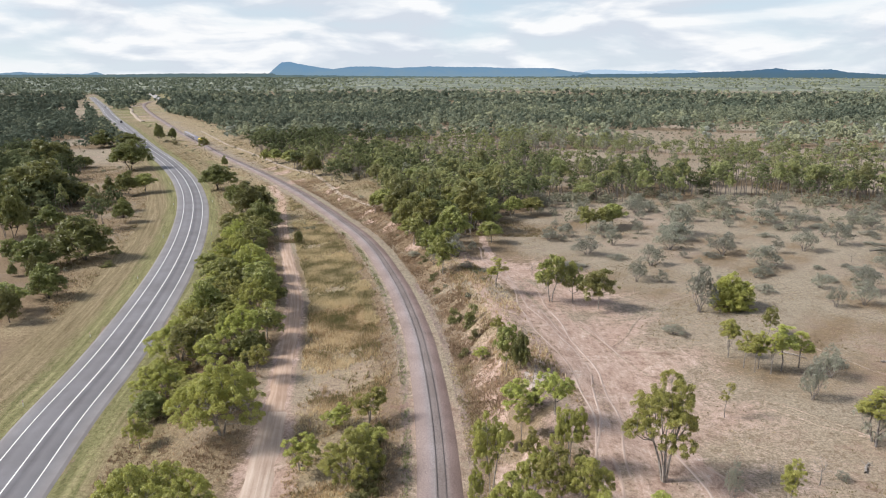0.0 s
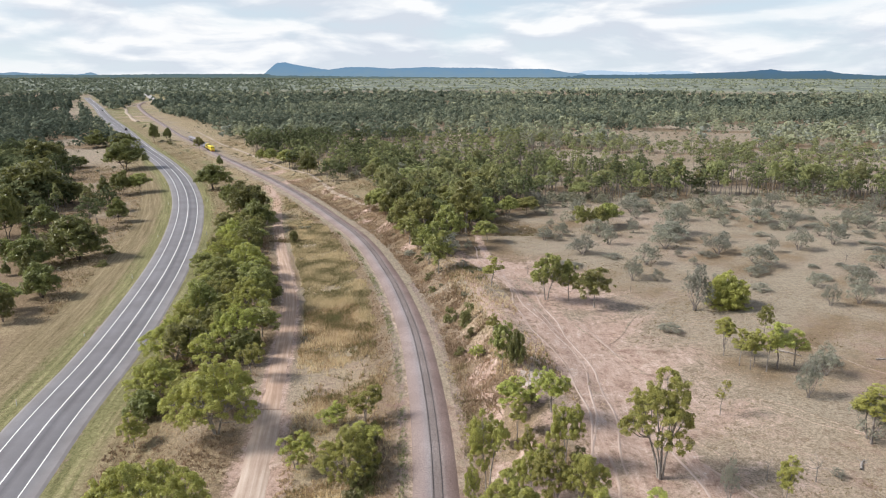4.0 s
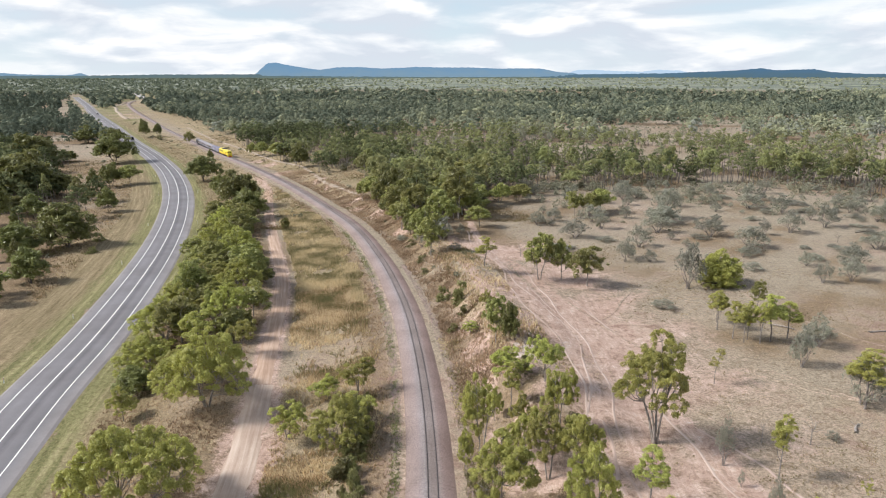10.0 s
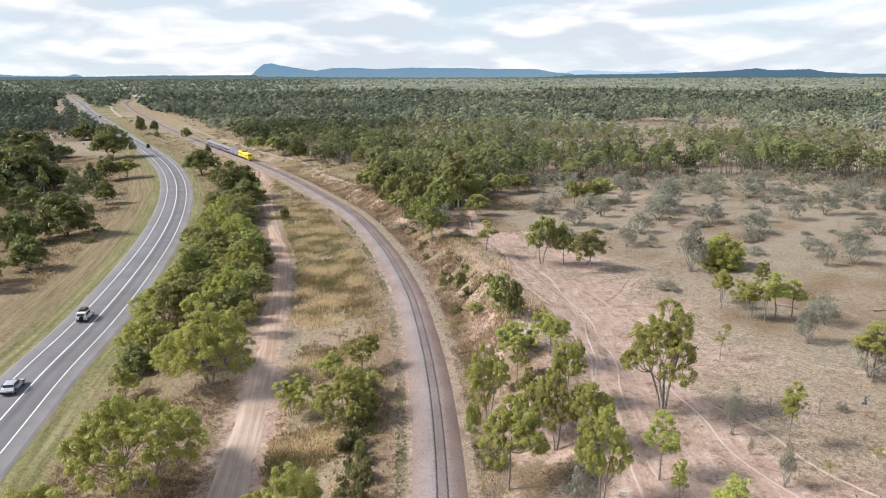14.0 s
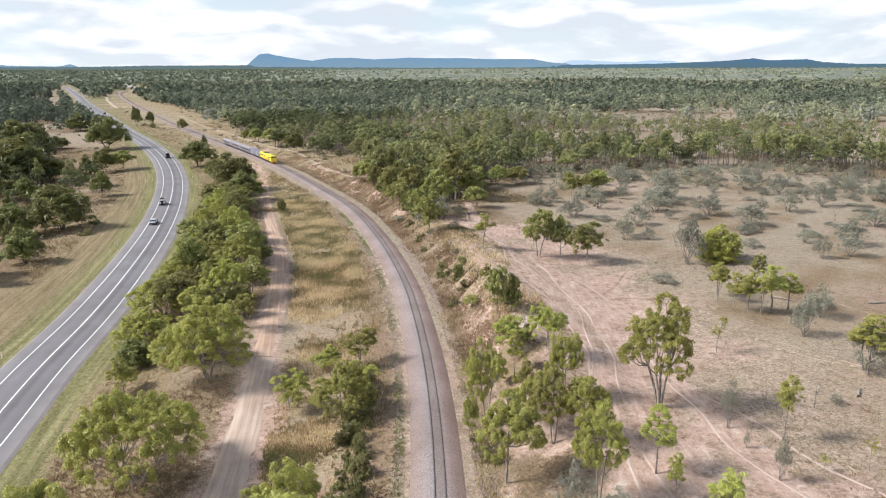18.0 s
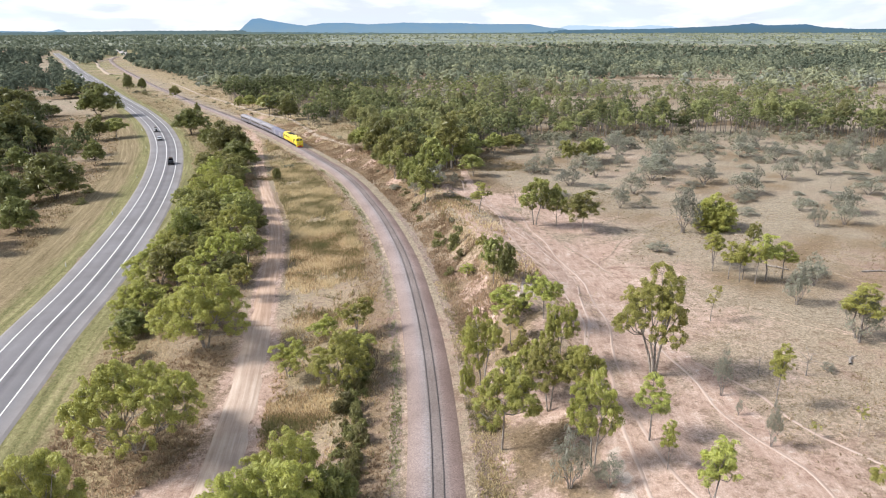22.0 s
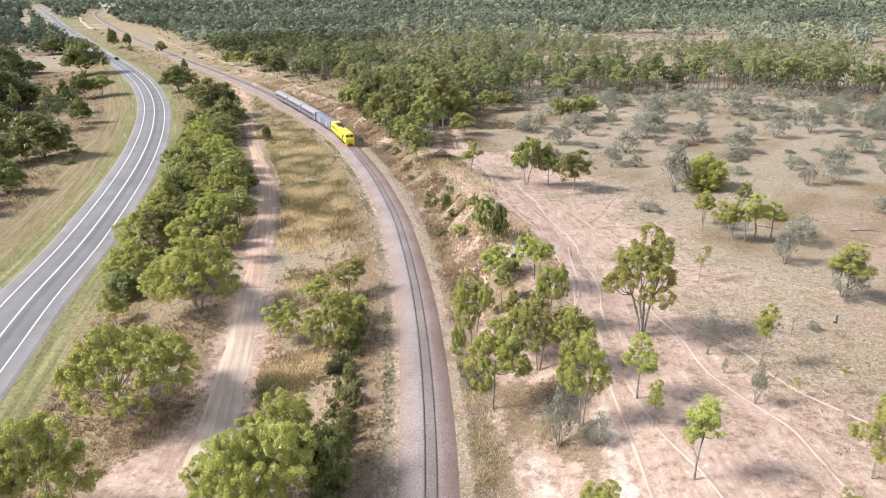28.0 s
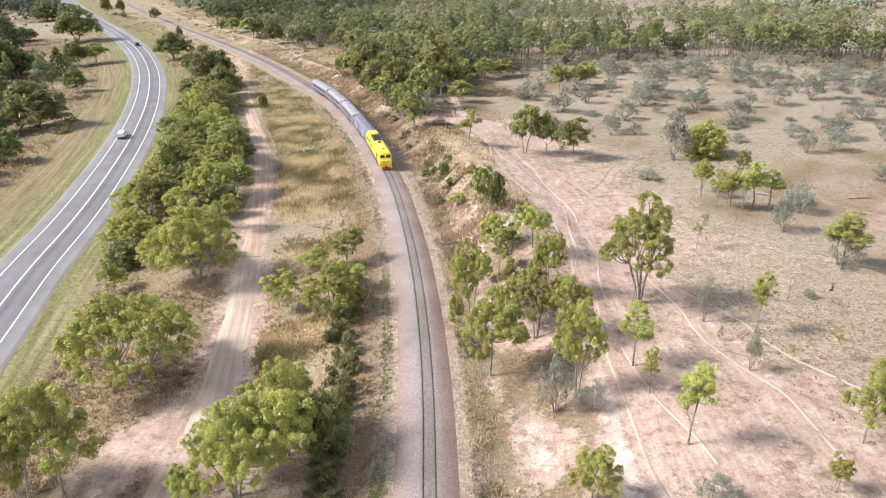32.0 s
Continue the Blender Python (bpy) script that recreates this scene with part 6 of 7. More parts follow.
# ---- loose stones at the foot of the ballast ----
def loose_stones(name, label, xs, ys, rng, mat):
    """Small angular stones, each a tilted four-sided chip half sunk into the ground."""
    n = len(xs)
    r = rng.uniform(0.05, 0.13, (n, 1))
    a = rng.uniform(0, 2 * np.pi, (n, 1)) + np.arange(3) * 2.1 + rng.normal(size=(n, 3)) * 0.2
    c = np.stack([xs, ys, uneven_height(xs, ys)], -1)
    foot = c[:, None] + np.stack([r * np.cos(a), r * np.sin(a), np.full((n, 3), -0.03)], -1)
    top = c + np.concatenate([rng.normal(size=(n, 2)) * 0.25 * r, r * rng.uniform(0.6, 1.1, (n, 1))], -1)
    v = np.concatenate([foot, top[:, None]], 1).reshape(-1, 3)
    f = (4 * np.arange(n)[:, None, None] + np.array([(0, 1, 3), (1, 2, 3), (2, 0, 3)])).reshape(-1, 3)
    return tagged(new(name, mesh_of(name, v, f, mat)), label, "stones", kind="stuff")


sx1, sy1 = patchy(rng, 14000, 3.0, 5.6, 37, 150, lambda x, y, u: np.clip(1.1 - (u - 3.4) / 1.8 + 0.4 * lumps(x, y, 2, 1.0), 0, 1) * (u > 3.4))
sx2, sy2 = patchy(rng, 7000, -4.6, -3.3, 37, 150, lambda x, y, u: np.clip(0.6 + 0.5 * lumps(x, y, 2, 2.0), 0, 1) * (u < -3.4))
loose_stones("loose_stones", "pinkish crushed stones spilled beside the ballast", np.concatenate([sx1, sx2]), np.concatenate([sy1, sy2]), rng, plain("stone_pink", (0.46, 0.35, 0.32), 0.9, 0, 0.25, 1.5, 0.2))
gx10, gy10 = patchy(rng, 9000, 3.5, 9.5, 37, 105, lambda x, y, u: np.clip(0.5 + 0.7 * lumps(x, y, 2.2, 0.9), 0, 1) * (1 - step(4.6, 8.6, u + 2.2 * lumps(x, y, 3.5, 2.2))))
tufts("track_side_grass", "short olive and brown weeds between ballast and bank", gx10, gy10, rng, 0.3, 0.42, 5, GRASS_OLIVE)


# ---- fallen timber ----
def fallen_log(x, y, rz, length):
    """A grey fallen trunk with the stubs of its branches."""
    ob = new("fallen_log")
    tagged(ob, "grey weathered fallen log lying on dry grass", "log", "fallen timber in the paddock")
    v, f = tubes([((-length / 2, 0, 0.12), (0, 0.1, 0.14), 0.17, 0.14), ((0, 0.1, 0.14), (length / 2, -0.1, 0.12), 0.14, 0.07)], 7)
    part("trunk", mesh_of("trunk", v, f, BARK_PALE, True), None, ob)
    for stub in (((length * 0.15, 0.05, 0.14), (length * 0.34, 0.7, 0.35), 0.07, 0.03), ((length * 0.28, -0.02, 0.14), (length * 0.5, -0.6, 0.3), 0.06, 0.02), ((-length * 0.1, 0.1, 0.15), (length * 0.05, -0.5, 0.5), 0.06, 0.02)):
        v, f = tubes([stub], 5)
        part("branch", mesh_of("branch", v, f, BARK_PALE, True), None, ob)
    ob.matrix_basis = pose(x, y, float(uneven_height(np.array(x), np.array(y))), 0, 0, rz)


for x, y, rz, length in ((63.7, 106.9, 8, 4.2), (49.2, 108.5, -35, 3.6), (43.8, 74.9, 60, 2.6), (98, 180, 20, 4.5)):
    fallen_log(x, y, rz, length)

# ---- roadside posts ----
POST_WHITE = plain("post_white", (0.8, 0.8, 0.78), 0.5, 0, 0.05, 6)
POST_RED = plain("post_red", (0.5, 0.03, 0.02), 0.3, 0, 0.05, 6)
post = new("guide_post")
tagged(post, "white roadside guide post with red reflector", "guide post", "guide posts along the highway")
part("post", box((0.12, 0.05, 1.05), (0, 0, 0.5), 0.01), POST_WHITE, post)
part("reflector", box((0.08, 0.012, 0.16), (0, -0.034, 0.85), 0.004), POST_RED, post, "red reflector")
spots = [(side, y) for y, sides in ((64, (-1,)), (93, (-1,)), (121.5, (-1, 1)), (160, (-1,)), (203, (-1, 1)), (255, (-1, 1)), (300, (-1, 1)), (345, (1,))) for side in sides]
for i, (side, y) in enumerate(spots):
    x, (tx, ty), (px, py) = frame_at(ROAD, y)
    m = pose(x + side * 7.0 * px, y + side * 7.0 * py, float(road_z(y)) - 0.2, 0, 0, math.degrees(math.atan2(-tx, ty)))
    if i:
        copy_thing(post, m)
    else:
        post.matrix_basis = m

# ---- train ----
YELLOW = plain("loco_yellow", (0.86, 0.66, 0.04), 0.35, 0, 0.06, 1.2, 0.5)
BLACKED = plain("underframe_black", (0.03, 0.03, 0.032), 0.7, 0.2, 0.2, 3)
ROOF_DARK = plain("roof_dark", (0.06, 0.07, 0.09), 0.6, 0.2, 0.2, 3)
RED_PAINT = plain("red_paint", (0.6, 0.05, 0.02), 0.4, 0, 0.1, 3)
SILVER = plain("coach_silver", (0.25, 0.235, 0.27), 0.5, 0.1, 0.12, 1.0)
ROOF_GREY = plain("roof_grey", (0.33, 0.315, 0.335), 0.7, 0.0, 0.15, 1.3, 0.15)
VAN_GREY = plain("van_grey", (0.2, 0.2, 0.26), 0.6, 0.0, 0.15, 1.3, 0.2)
GLASS = plain("dark_glass", (0.015, 0.02, 0.025), 0.08, 0, 0.02, 3, 0.8)
LAMP = plain("lamp_white", (0.9, 0.9, 0.85), 0.15, 0, 0.02, 3, 0.8)


def lowered(thing, k=0.86):
    """Brings a carriage down to a low loading gauge, but for its wheels."""
    for ob in thing.children_recursive:
        if not ob.name.startswith(("bogie", "wheelset")):
            ob.data.transform(Matrix.Diagonal((1, 1, k, 1)))


def ring(y, hw, z0, zs, ze, round_top=0.5):
    """A coach-like outline at y: sides from z0 to zs, an arched roof to ze."""
    pts = [(-hw * 0.96, y, z0), (-hw, y, z0 + 0.3), (-hw, y, zs)]
    for i in range(1, 8):
        a = math.pi * i / 8
        pts.append((-hw * math.cos(a) * (1 - 0.04 * math.sin(a)), y, zs + (ze - zs) * math.sin(a) ** 0.8))
    return pts + [(hw, y, zs), (hw, y, z0 + 0.3), (hw * 0.96, y, z0)]


def bogie(parent, y, wheels):
    b = part("bogie", box((1.9, 0.5 + 1.55 * (wheels - 1), 0.34), (0, y, 0.62), 0.05), BLACKED, parent, "black wheel truck")
    for i in range(wheels):
        wy = y + (i - (wheels - 1) / 2) * 1.6
        bm = rod(0.42, 0.12, (-0.5, wy, 0.43), "X", 18)
        rod(0.42, 0.12, (0.5, wy, 0.43), "X", 18, bm)
        rod(0.08, 1.1, (0, wy, 0.43), "X", 8, bm)
        part("wheelset", bm, RAIL_STEEL, b)


def locomotive():
    """A yellow diesel locomotive, 18.4 m, its nose towards +y."""
    ob = new("locomotive")
    tagged(ob, "bright yellow diesel locomotive with full-width cab, hauling silver coaches", "locomotive", "train")
    L, hw = 18.4, 1.24
    h = L / 2
    body = [ring(-h + 0.35, hw, 1.0, 3.2, 3.86), ring(-h + 0.6, hw, 0.95, 3.2, 3.9), ring(h - 3.4, hw, 0.95, 3.2, 3.9), ring(h - 1.6, hw, 0.85, 3.1, 3.82)]
    part("body", loft(body), YELLOW, ob, "yellow body side and roof")
    nose = [ring(h - 1.595, hw, 0.85, 3.1, 3.82), ring(h - 0.85, hw * 0.98, 0.8, 3.0, 3.66), ring(h - 0.42, hw * 0.95, 0.7, 2.15, 2.4), ring(h - 0.22, hw * 0.92, 0.7, 1.85, 2.05)]
    cab = part("cab_nose", loft(nose), YELLOW, ob, "yellow sloping cab front")
    for s in (-1, 1):
        part("windscreen", box((0.86, 0.06, 0.6), (s * 0.55, h - 0.6, 2.92), 0.03, Matrix.Rotation(radians(20), 4, "X")), GLASS, cab, "dark windscreen")
        part("side_window", box((0.06, 0.8, 0.62), (s * (hw + 0.005), h - 2.2, 2.75), 0.02), GLASS, ob, "dark cab side window")
        part("headlight", rod(0.13, 0.1, (s * 0.75, h - 0.2, 1.55), "Y", 14), LAMP, cab, "round headlight")
        for gy, gl, gz in ((-h + 2.2, 1.5, 2.7), (-h + 5.0, 2.6, 2.75), (-h + 8.4, 1.2, 2.7)):
            part("grille", box((0.05, gl, 0.62), (s * (hw + 0.005), gy, gz), 0.02), ROOF_DARK, ob, "dark ventilation grille")
        for gy in (-3.2, -0.6, 2.0):
            part("chevron", box((0.03, 0.22, 1.5), (s * (hw + 0.008), gy, 1.9), 0.005, Matrix.Rotation(radians(38), 4, "X")), ROOF_DARK, ob, "dark diagonal stripe")
        part("side_stripe", box((0.03, L - 4.4, 0.16), (s * (hw + 0.005), -0.8, 1.3), 0.005), RED_PAINT, ob, "red sill stripe")
        # the shadow on the door is put in as a dark panel colour
        part("door", box((0.04, 0.75, 1.75), (s * (hw + 0.01), h - 3.4, 2.05), 0.01), ROOF_DARK, ob, "side door, its shadow painted in as dark colour")
        part("handrail", rod(0.025, 1.7, (s * (hw + 0.07), h - 3.95, 2.1), "Z", 6), BLACKED, ob)
        part("step", box((0.4, 0.7, 0.5), (s * 1.1, h - 3.4, 0.72), 0.02), BLACKED, ob, "black cab step")
    part("top_light", box((0.5, 0.16, 0.2), (0, h - 1.5, 3.78), 0.04), LAMP, cab, "twin top headlight")
    part("roof_fans", box((1.7, 4.6, 0.22), (0, -h + 6.6, 3.92), 0.06), ROOF_DARK, ob, "dark roof radiator deck")
    part("roof_hatch", box((1.9, 2.6, 0.16), (0, -h + 1.9, 3.9), 0.05), YELLOW, ob, "yellow roof hatch")
    for i in range(3):
        part("fan", rod(0.62, 0.1, (0, -h + 5.15 + 1.45 * i, 4.06), "Z", 18), BLACKED, ob, "round roof fan")
    part("exhaust", box((0.5, 0.9, 0.3), (0, 1.2, 3.98), 0.05), ROOF_DARK, ob)
    part("horn", box((0.5, 0.25, 0.16), (0, h - 2.8, 3.95), 0.04), BLACKED, ob)
    pilot = part("pilot", box((2.4, 0.5, 0.55), (0, h - 0.3, 0.5), 0.08), YELLOW, ob, "yellow cowcatcher with red plough")
    part("plough", loft([[(-0.9, h - 0.06, 0.2), (0.9, h - 0.06, 0.2), (0.7, h - 0.06, 0.72), (-0.7, h - 0.06, 0.72)], [(-0.75, h + 0.1, 0.2), (0.75, h + 0.1, 0.2), (0.6, h + 0.02, 0.66), (-0.6, h + 0.02, 0.66)]]), RED_PAINT, pilot, "red plough plate")
    part("coupler", box((0.3, 0.6, 0.3), (0, h - 0.02, 0.8), 0.05), BLACKED, ob)
    part("fuel_tank", box((2.2, 4.6, 0.75), (0, 0, 0.62), 0.12), BLACKED, ob, "black fuel tank")
    part("underframe", box((2.5, L - 1.0, 0.25), (0, 0, 0.9), 0.03), BLACKED, ob)
    bogie(ob, h - 4.0, 3)
    bogie(ob, -h + 3.7, 3)
    return ob, L


def coach(van=False):
    """A silver passenger coach or baggage van, 16.6 m."""
    ob = new("baggage_van" if van else "passenger_coach")
    tagged(ob, "grey baggage van with ribbed sides behind the locomotive" if van else "silver passenger coach with dark window band and grey roof", "railway coach", "train")
    L, hw = 16.5, 1.22
    h = L / 2
    part("body", loft([ring(-h + 0.25, hw * 0.97, 0.95, 3.0, 3.02), ring(-h + 0.4, hw, 0.9, 3.0, 3.02), ring(h - 0.4, hw, 0.9, 3.0, 3.02), ring(h - 0.25, hw * 0.97, 0.95, 3.0, 3.02)]), VAN_GREY if van else SILVER, ob, "silver ribbed side")
    part("roof", loft([ring(-h + 0.25, hw * 0.96, 2.6, 3.0, 3.55), ring(-h + 0.6, hw * 0.99, 2.6, 3.03, 3.72), ring(h - 0.6, hw * 0.99, 2.6, 3.03, 3.72), ring(h - 0.25, hw * 0.96, 2.6, 3.0, 3.55)]), VAN_GREY if van else ROOF_GREY, ob, "grey arched roof")
    for s in (-1, 1):
        if van:
            for y in (-4.2, 3.6):
                part("sliding_door", box((0.05, 2.2, 1.9), (s * (hw + 0.01), y, 1.95), 0.01), ROOF_GREY, ob, "grey sliding door")
        else:
            for i in range(9):
                part("window", box((0.04, 1.15, 0.72), (s * (hw + 0.005), -6.2 + 1.55 * i, 2.3), 0.01), GLASS, ob)
        part("skirt_stripe", box((0.03, L - 1.2, 0.22), (s * (hw + 0.01), 0, 1.35), 0.005), ROOF_DARK, ob, "dark waist stripe")
        for y in (-h + 0.95, h - 0.95):
            part("door", box((0.04, 0.7, 1.9), (s * (hw + 0.012), y, 1.95), 0.01), ROOF_GREY, ob)
    for y in (-4.4, 0.0, 4.4):
        part("roof_unit", box((1.2, 1.5, 0.14), (0, y, 3.7), 0.06), ROOF_GREY if not van else VAN_GREY, ob, "roof unit")
    for y in (-h + 0.1, h - 0.1):
        part("gangway", box((1.1, 0.36, 2.1), (0, y, 2.05), 0.05), BLACKED, ob, "black gangway bellows")
    part("underframe", box((2.3, L - 1.4, 0.3), (0, 0, 0.82), 0.03), BLACKED, ob)
    part("equipment_box", box((2.2, 3.0, 0.6), (0, 0.6, 0.55), 0.08), BLACKED, ob)
    bogie(ob, h - 2.6, 2)
    bogie(ob, -h + 2.6, 2)
    return ob, L


loco, loco_len = locomotive()
lowered(loco)
van, coach_len = coach(True)
lowered(van)
coach_1, _ = coach()
lowered(coach_1)
TRAIN = [(loco, loco_len), (van, coach_len), (coach_1, coach_len)]
for i in range(2):
    TRAIN.append((copy_thing(coach_1, pose(0, 0, 0)), coach_len))


# ---- road vehicles ----
CAR_WHITE = plain("car_white", (0.8, 0.8, 0.8), 0.25, 0, 0.04, 1.0, 0.6)
CAR_SILVER = plain("car_silver", (0.6, 0.61, 0.62), 0.28, 0.4, 0.05, 1.0, 0.6)
CAR_BLACK = plain("car_black", (0.02, 0.022, 0.026), 0.22, 0, 0.05, 1.0, 0.6)
TYRE = plain("tyre", (0.02, 0.02, 0.02), 0.85, 0, 0.1, 5)
RIM = plain("rim", (0.5, 0.5, 0.5), 0.35, 0.8, 0.1, 5)
LUGGAGE = plain("luggage", (0.12, 0.075, 0.05), 0.8, 0, 0.25, 2)
TAIL_RED = plain("tail_red", (0.5, 0.02, 0.02), 0.25, 0, 0.05, 5)


def car(name, label, paint, length=4.8, width=1.88, tall=1.85, ute=False, rack=False, spare=False, bar=False, low=False):
    """A car, its nose towards +y: body, cabin, glass, wheels, lamps."""
    ob = new(name)
    tagged(ob, label, "car", "traffic on the highway")
    h, hw = length / 2, width / 2
    belt = tall * 0.56

    def sec(y, w, lo, hi):
        return [(-w, y, lo), (-w * 1.02, y, (lo + hi) / 2), (-w * 0.96, y, hi), (-w * 0.5, y, hi + 0.03), (w * 0.5, y, hi + 0.03), (w * 0.96, y, hi), (w * 1.02, y, (lo + hi) / 2), (w, y, lo)]
    bonnet = belt * 0.96
    part("body", loft([sec(-h, hw * 0.9, 0.5, belt * 0.95), sec(-h + 0.12, hw * 0.97, 0.38, belt), sec(0.2 * h, hw, 0.34, belt), sec(0.5 * h, hw * 0.98, 0.34, bonnet), sec(h - 0.25, hw * 0.94, 0.38, bonnet * 0.92), sec(h, hw * 0.84, 0.45, bonnet * 0.7)]), paint, ob)
    back = -0.15 * h if ute else -0.78 * h if low else -h + 0.1
    cab = part("cabin", loft([sec(back, hw * 0.9, belt, belt + 0.05), sec(back + (0.75 if low else 0.22), hw * (0.76 if low else 0.84), belt, tall - 0.04), sec(0.05 * h, hw * 0.84, belt, tall), sec(0.5 * h, hw * 0.9, belt, belt + 0.06)]), paint, ob)
    part("windscreen", box((width * 0.76, 0.05, 0.74), (0, 0.335 * h, belt + (tall - belt) * 0.52), 0.02, Matrix.Rotation(radians(52 if not ute else 48), 4, "X")), GLASS, cab, "dark windscreen")
    part("rear_window", box((width * 0.7, 0.05, 0.42), (0, back + (0.36 if low else 0.06), belt + (tall - belt) * 0.55), 0.02, Matrix.Rotation(radians(-58 if low else -16), 4, "X")), GLASS, cab, "dark rear window")
    for s in (-1, 1):
        span = 0.2 * h - back
        part("side_glass", box((0.05, span * 0.82, (tall - belt) * 0.6), (s * hw * 0.875, back + span * 0.55, belt + (tall - belt) * 0.5), 0.02, Matrix.Rotation(radians(-5 * s), 4, "Y")), GLASS, cab, "dark side windows")
        part("headlamp", box((0.36, 0.08, 0.16), (s * hw * 0.6, h - 0.07, bonnet * 0.72), 0.03), LAMP, ob, "headlamp")
        part("tail_lamp", box((0.14, 0.06, 0.34), (s * hw * 0.82, -h + 0.02, belt * 0.8), 0.02), TAIL_RED, ob, "red tail lamp")
        part("mirror", box((0.16, 0.1, 0.18), (s * (hw + 0.1), 0.36 * h, belt + 0.12), 0.03), BLACKED, ob)
        for y in (0.62 * h, -0.6 * h):
            w = part("wheel", rod(0.37, 0.24, (s * (hw - 0.1), y, 0.37), "X", 18), TYRE, ob, "black tyre")
            part("rim", rod(0.22, 0.25, (s * (hw - 0.095), y, 0.37), "X", 12), RIM, w)
    part("bumper", box((width * 0.94, 0.16, 0.22), (0, h - 0.02, 0.5), 0.05), BLACKED, ob)
    part("rear_bumper", box((width * 0.94, 0.14, 0.2), (0, -h + 0.02, 0.5), 0.04), BLACKED, ob)
    if ute:
        top = part("canopy", loft([sec(-h + 0.06, hw * 0.86, belt - 0.02, tall - 0.2), sec(-h + 0.3, hw * 0.84, belt - 0.02, tall - 0.1), sec(-0.2 * h, hw * 0.84, belt - 0.02, tall - 0.08)]), paint, ob, "white tray canopy")
        for s in (-1, 1):
            part("canopy_window", box((0.04, 0.5 * h, 0.3), (s * hw * 0.845, -0.6 * h, belt + 0.32), 0.02), GLASS, top, "dark canopy window")
        part("canopy_rear_window", box((width * 0.66, 0.04, 0.3), (0, -h + 0.12, belt + 0.3), 0.02, Matrix.Rotation(radians(-20), 4, "X")), GLASS, top, "dark canopy rear window")
        part("ladder_rack", box((width * 0.8, 0.06, 0.06), (0, 0.1 * h, tall + 0.12), 0.02), RIM, ob, "steel roof bar")
    if rack:
        r = part("roof_rack", box((width * 0.74, 1.9, 0.08), (0, -0.1 * h, tall + 0.08), 0.02), BLACKED, ob, "black roof rack")
        part("roof_load", box((width * 0.62, 1.5, 0.28), (0, -0.16 * h, tall + 0.25), 0.08), LUGGAGE, r, "dark luggage on the rack")
    if spare:
        part("spare_wheel", rod(0.37, 0.2, (0.1, -h - 0.08, belt * 0.9), "Y", 18), TYRE, ob, "spare wheel on the tailgate")
    if bar:
        part("bull_bar", box((width * 0.9, 0.12, 0.5), (0, h + 0.1, 0.75), 0.05), BLACKED, ob, "black bull bar")
    return ob


white_wagon = car("four_wheel_drive", "white four-wheel drive with loaded roof rack and tailgate spare wheel", CAR_WHITE, 4.4, 1.76, 1.72, rack=True, spare=True)
silver_car = car("sedan", "silver sedan driving away on the highway", CAR_SILVER, 4.4, 1.72, 1.4, low=True)
black_wagon = car("four_wheel_drive", "black four-wheel drive with roof rack and bull bar, oncoming", CAR_BLACK, 4.5, 1.78, 1.74, rack=True, bar=True)
white_ute = car("utility_truck", "white utility with tray canopy and steel roof bar", CAR_WHITE, 4.9, 1.76, 1.66, ute=True)
dark_car = car("sedan", "dark grey sedan, oncoming on the highway", CAR_BLACK, 4.4, 1.72, 1.42, low=True)


# ---- what moves ----
def lengths(curve):
    """Arc length along a curve, zero at y = -200."""
    ys, xs, _ = curve
    s = np.concatenate([[0], np.cumsum(np.hypot(np.diff(xs), np.diff(ys)))])
    return s - np.interp(-200, ys, s)


RAIL_S, ROAD_S = lengths(RAIL), lengths(ROAD)


def at_length(curve, table, s, lane=0.0):
    y = float(np.interp(s, table, curve[0]))
    if s < table[0]:
        y = curve[0][0] + (s - table[0])
    x, (tx, ty), (px, py) = frame_at(curve, y)
    return float(x + lane * px), float(y + lane * py)


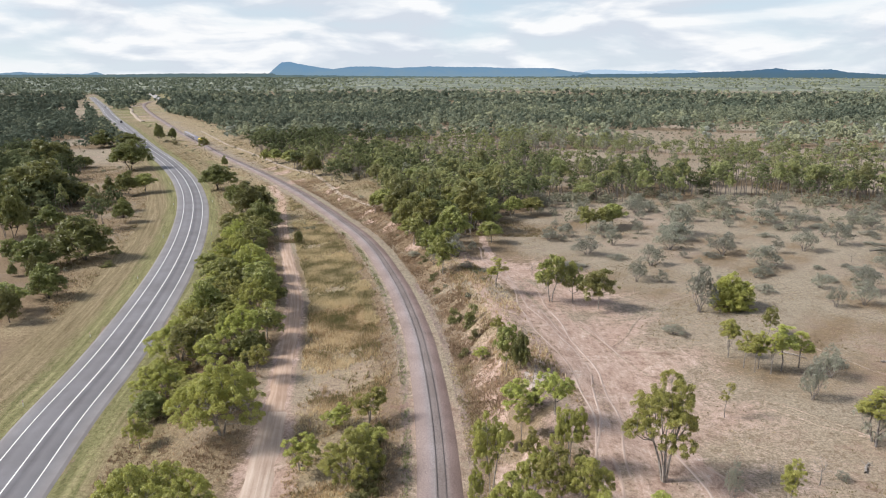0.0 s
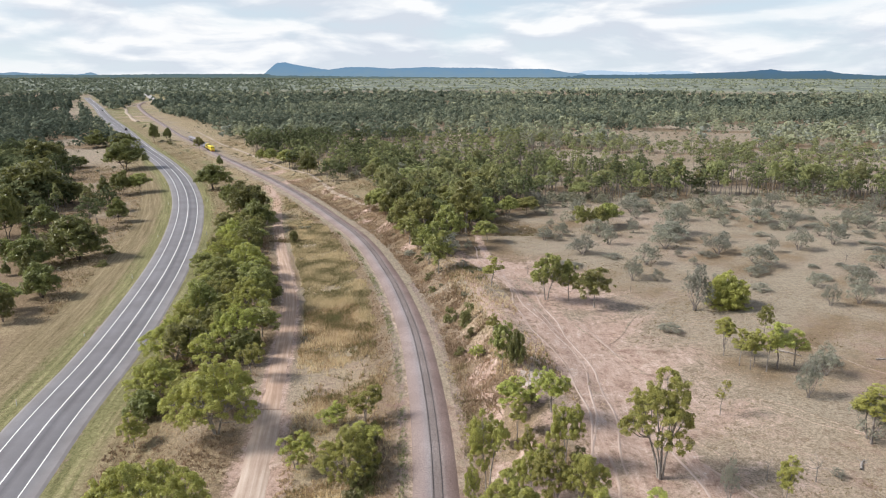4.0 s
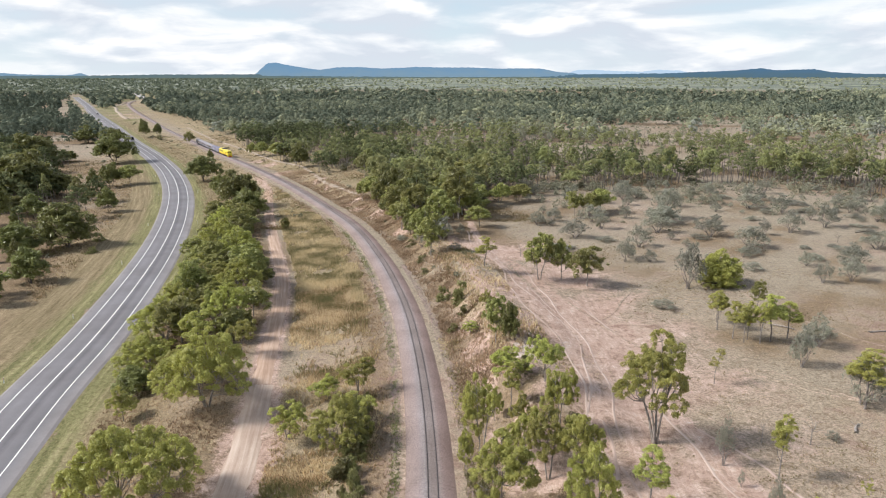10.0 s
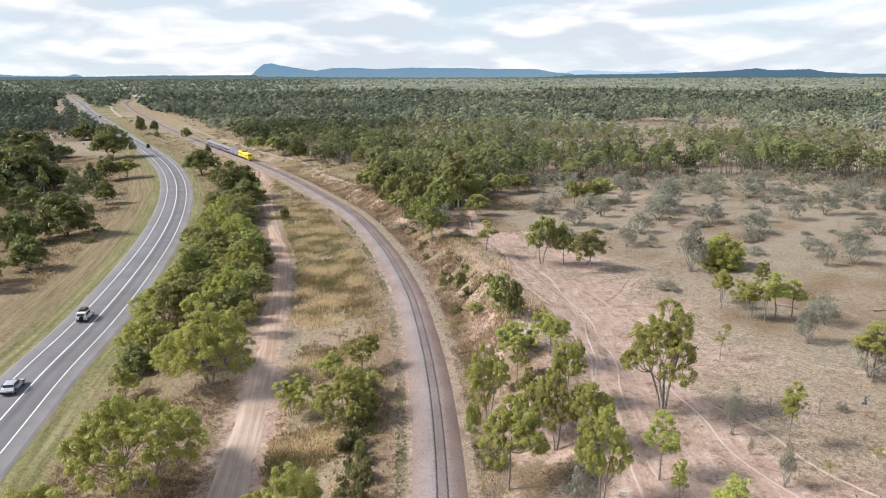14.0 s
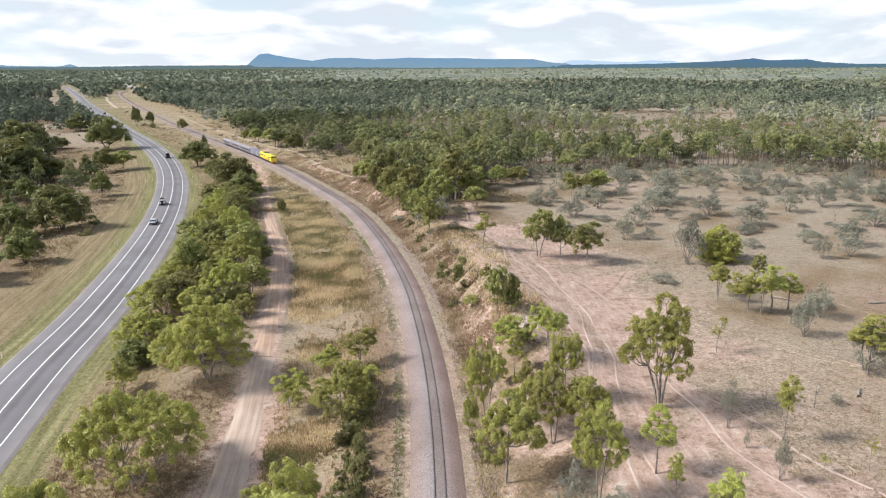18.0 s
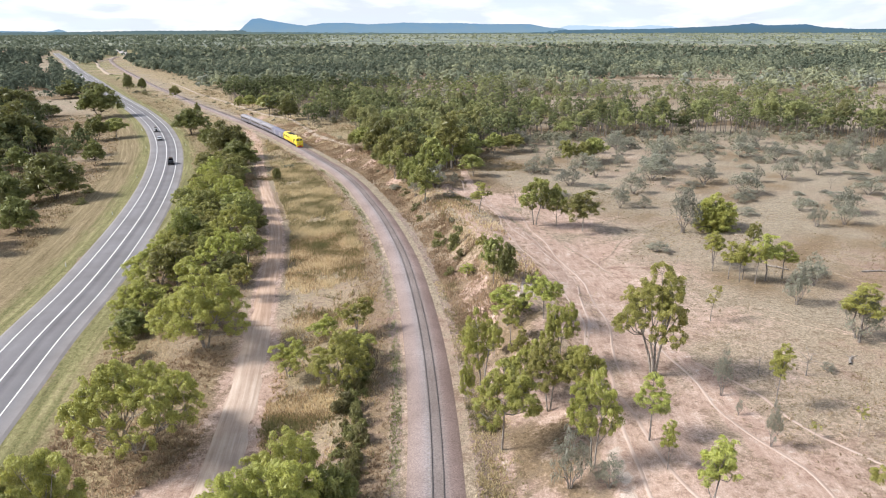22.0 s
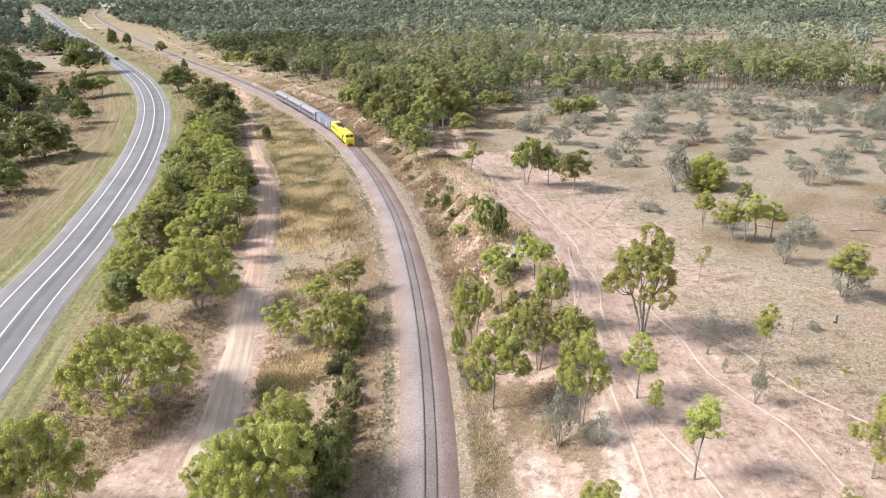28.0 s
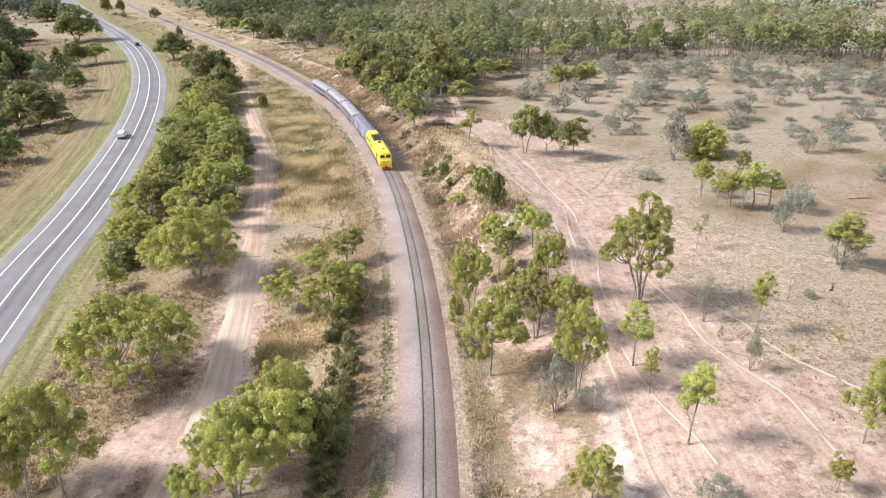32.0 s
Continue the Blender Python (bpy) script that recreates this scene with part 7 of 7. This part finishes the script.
def motions():
    # the train comes down the line towards the camera, slowing slightly in the bend
    for k in range(len(TRAIN)):
        ob, length = TRAIN[k]
        ahead = sum(n + 0.35 for _, n in TRAIN[:k])
        rows = []
        for t in range(0, 33):
            s = float(np.polyval([-1.33565e-3, 4.66553e-2, -11.632, 695.24], t)) + ahead
            f = at_length(RAIL, RAIL_S, s + length * 0.19)
            r = at_length(RAIL, RAIL_S, s + length * 0.81)
            turn = math.degrees(math.atan2(-(f[0] - r[0]), f[1] - r[1]))
            rows.append((t, pose((f[0] + r[0]) / 2, (f[1] + r[1]) / 2, float(rail_top((f[1] + r[1]) / 2)), 0, 0, turn)))
        walk(ob, rows)
    # the traffic keeps left: lane offset, and distance along the road against time
    for ob, lane, away, curve in (
            (white_wagon, -1.9, 1, lambda t: np.polyval([1.13243e-2, -0.828174, 42.87475, -151.275], t)),
            (silver_car, -1.8, 1, lambda t: np.polyval([2.443854e-2, -1.451035, 52.84656, -233.373], t)),
            (black_wagon, 1.75, -1, lambda t: np.polyval([-1.289517e-2, 0.443162, -26.7782, 944.406], t)),
            (white_ute, -1.95, 1, lambda t: np.polyval([0.38711, 2.77509, -112.7576], t) if t > 28 else 268.4 - 24.5 * (28 - t)),
            (dark_car, 1.7, -1, lambda t: 1285.1 - 23.07 * t)):
        rows = []
        for i in range(0, 65):
            t = i / 2
            s = float(curve(t))
            a, b = at_length(ROAD, ROAD_S, s - 1.3, lane), at_length(ROAD, ROAD_S, s + 1.3, lane)
            turn = math.degrees(math.atan2(-(b[0] - a[0]), b[1] - a[1])) + (0 if away > 0 else 180)
            y = (a[1] + b[1]) / 2
            slope = math.degrees(math.atan2(float(road_top(b[1]) - road_top(a[1])), 2.6)) * away
            rows.append((t, pose((a[0] + b[0]) / 2, y, float(road_top(y)) + 0.07, slope, 0, turn)))
        walk(ob, rows)


# models that no place has taken are left out
for kinds in PROTO.values():
    for ob, _, _ in kinds:
        if ob.name not in first_use:
            for child in list(ob.children):
                bpy.data.objects.remove(child)
            bpy.data.objects.remove(ob)

motions()
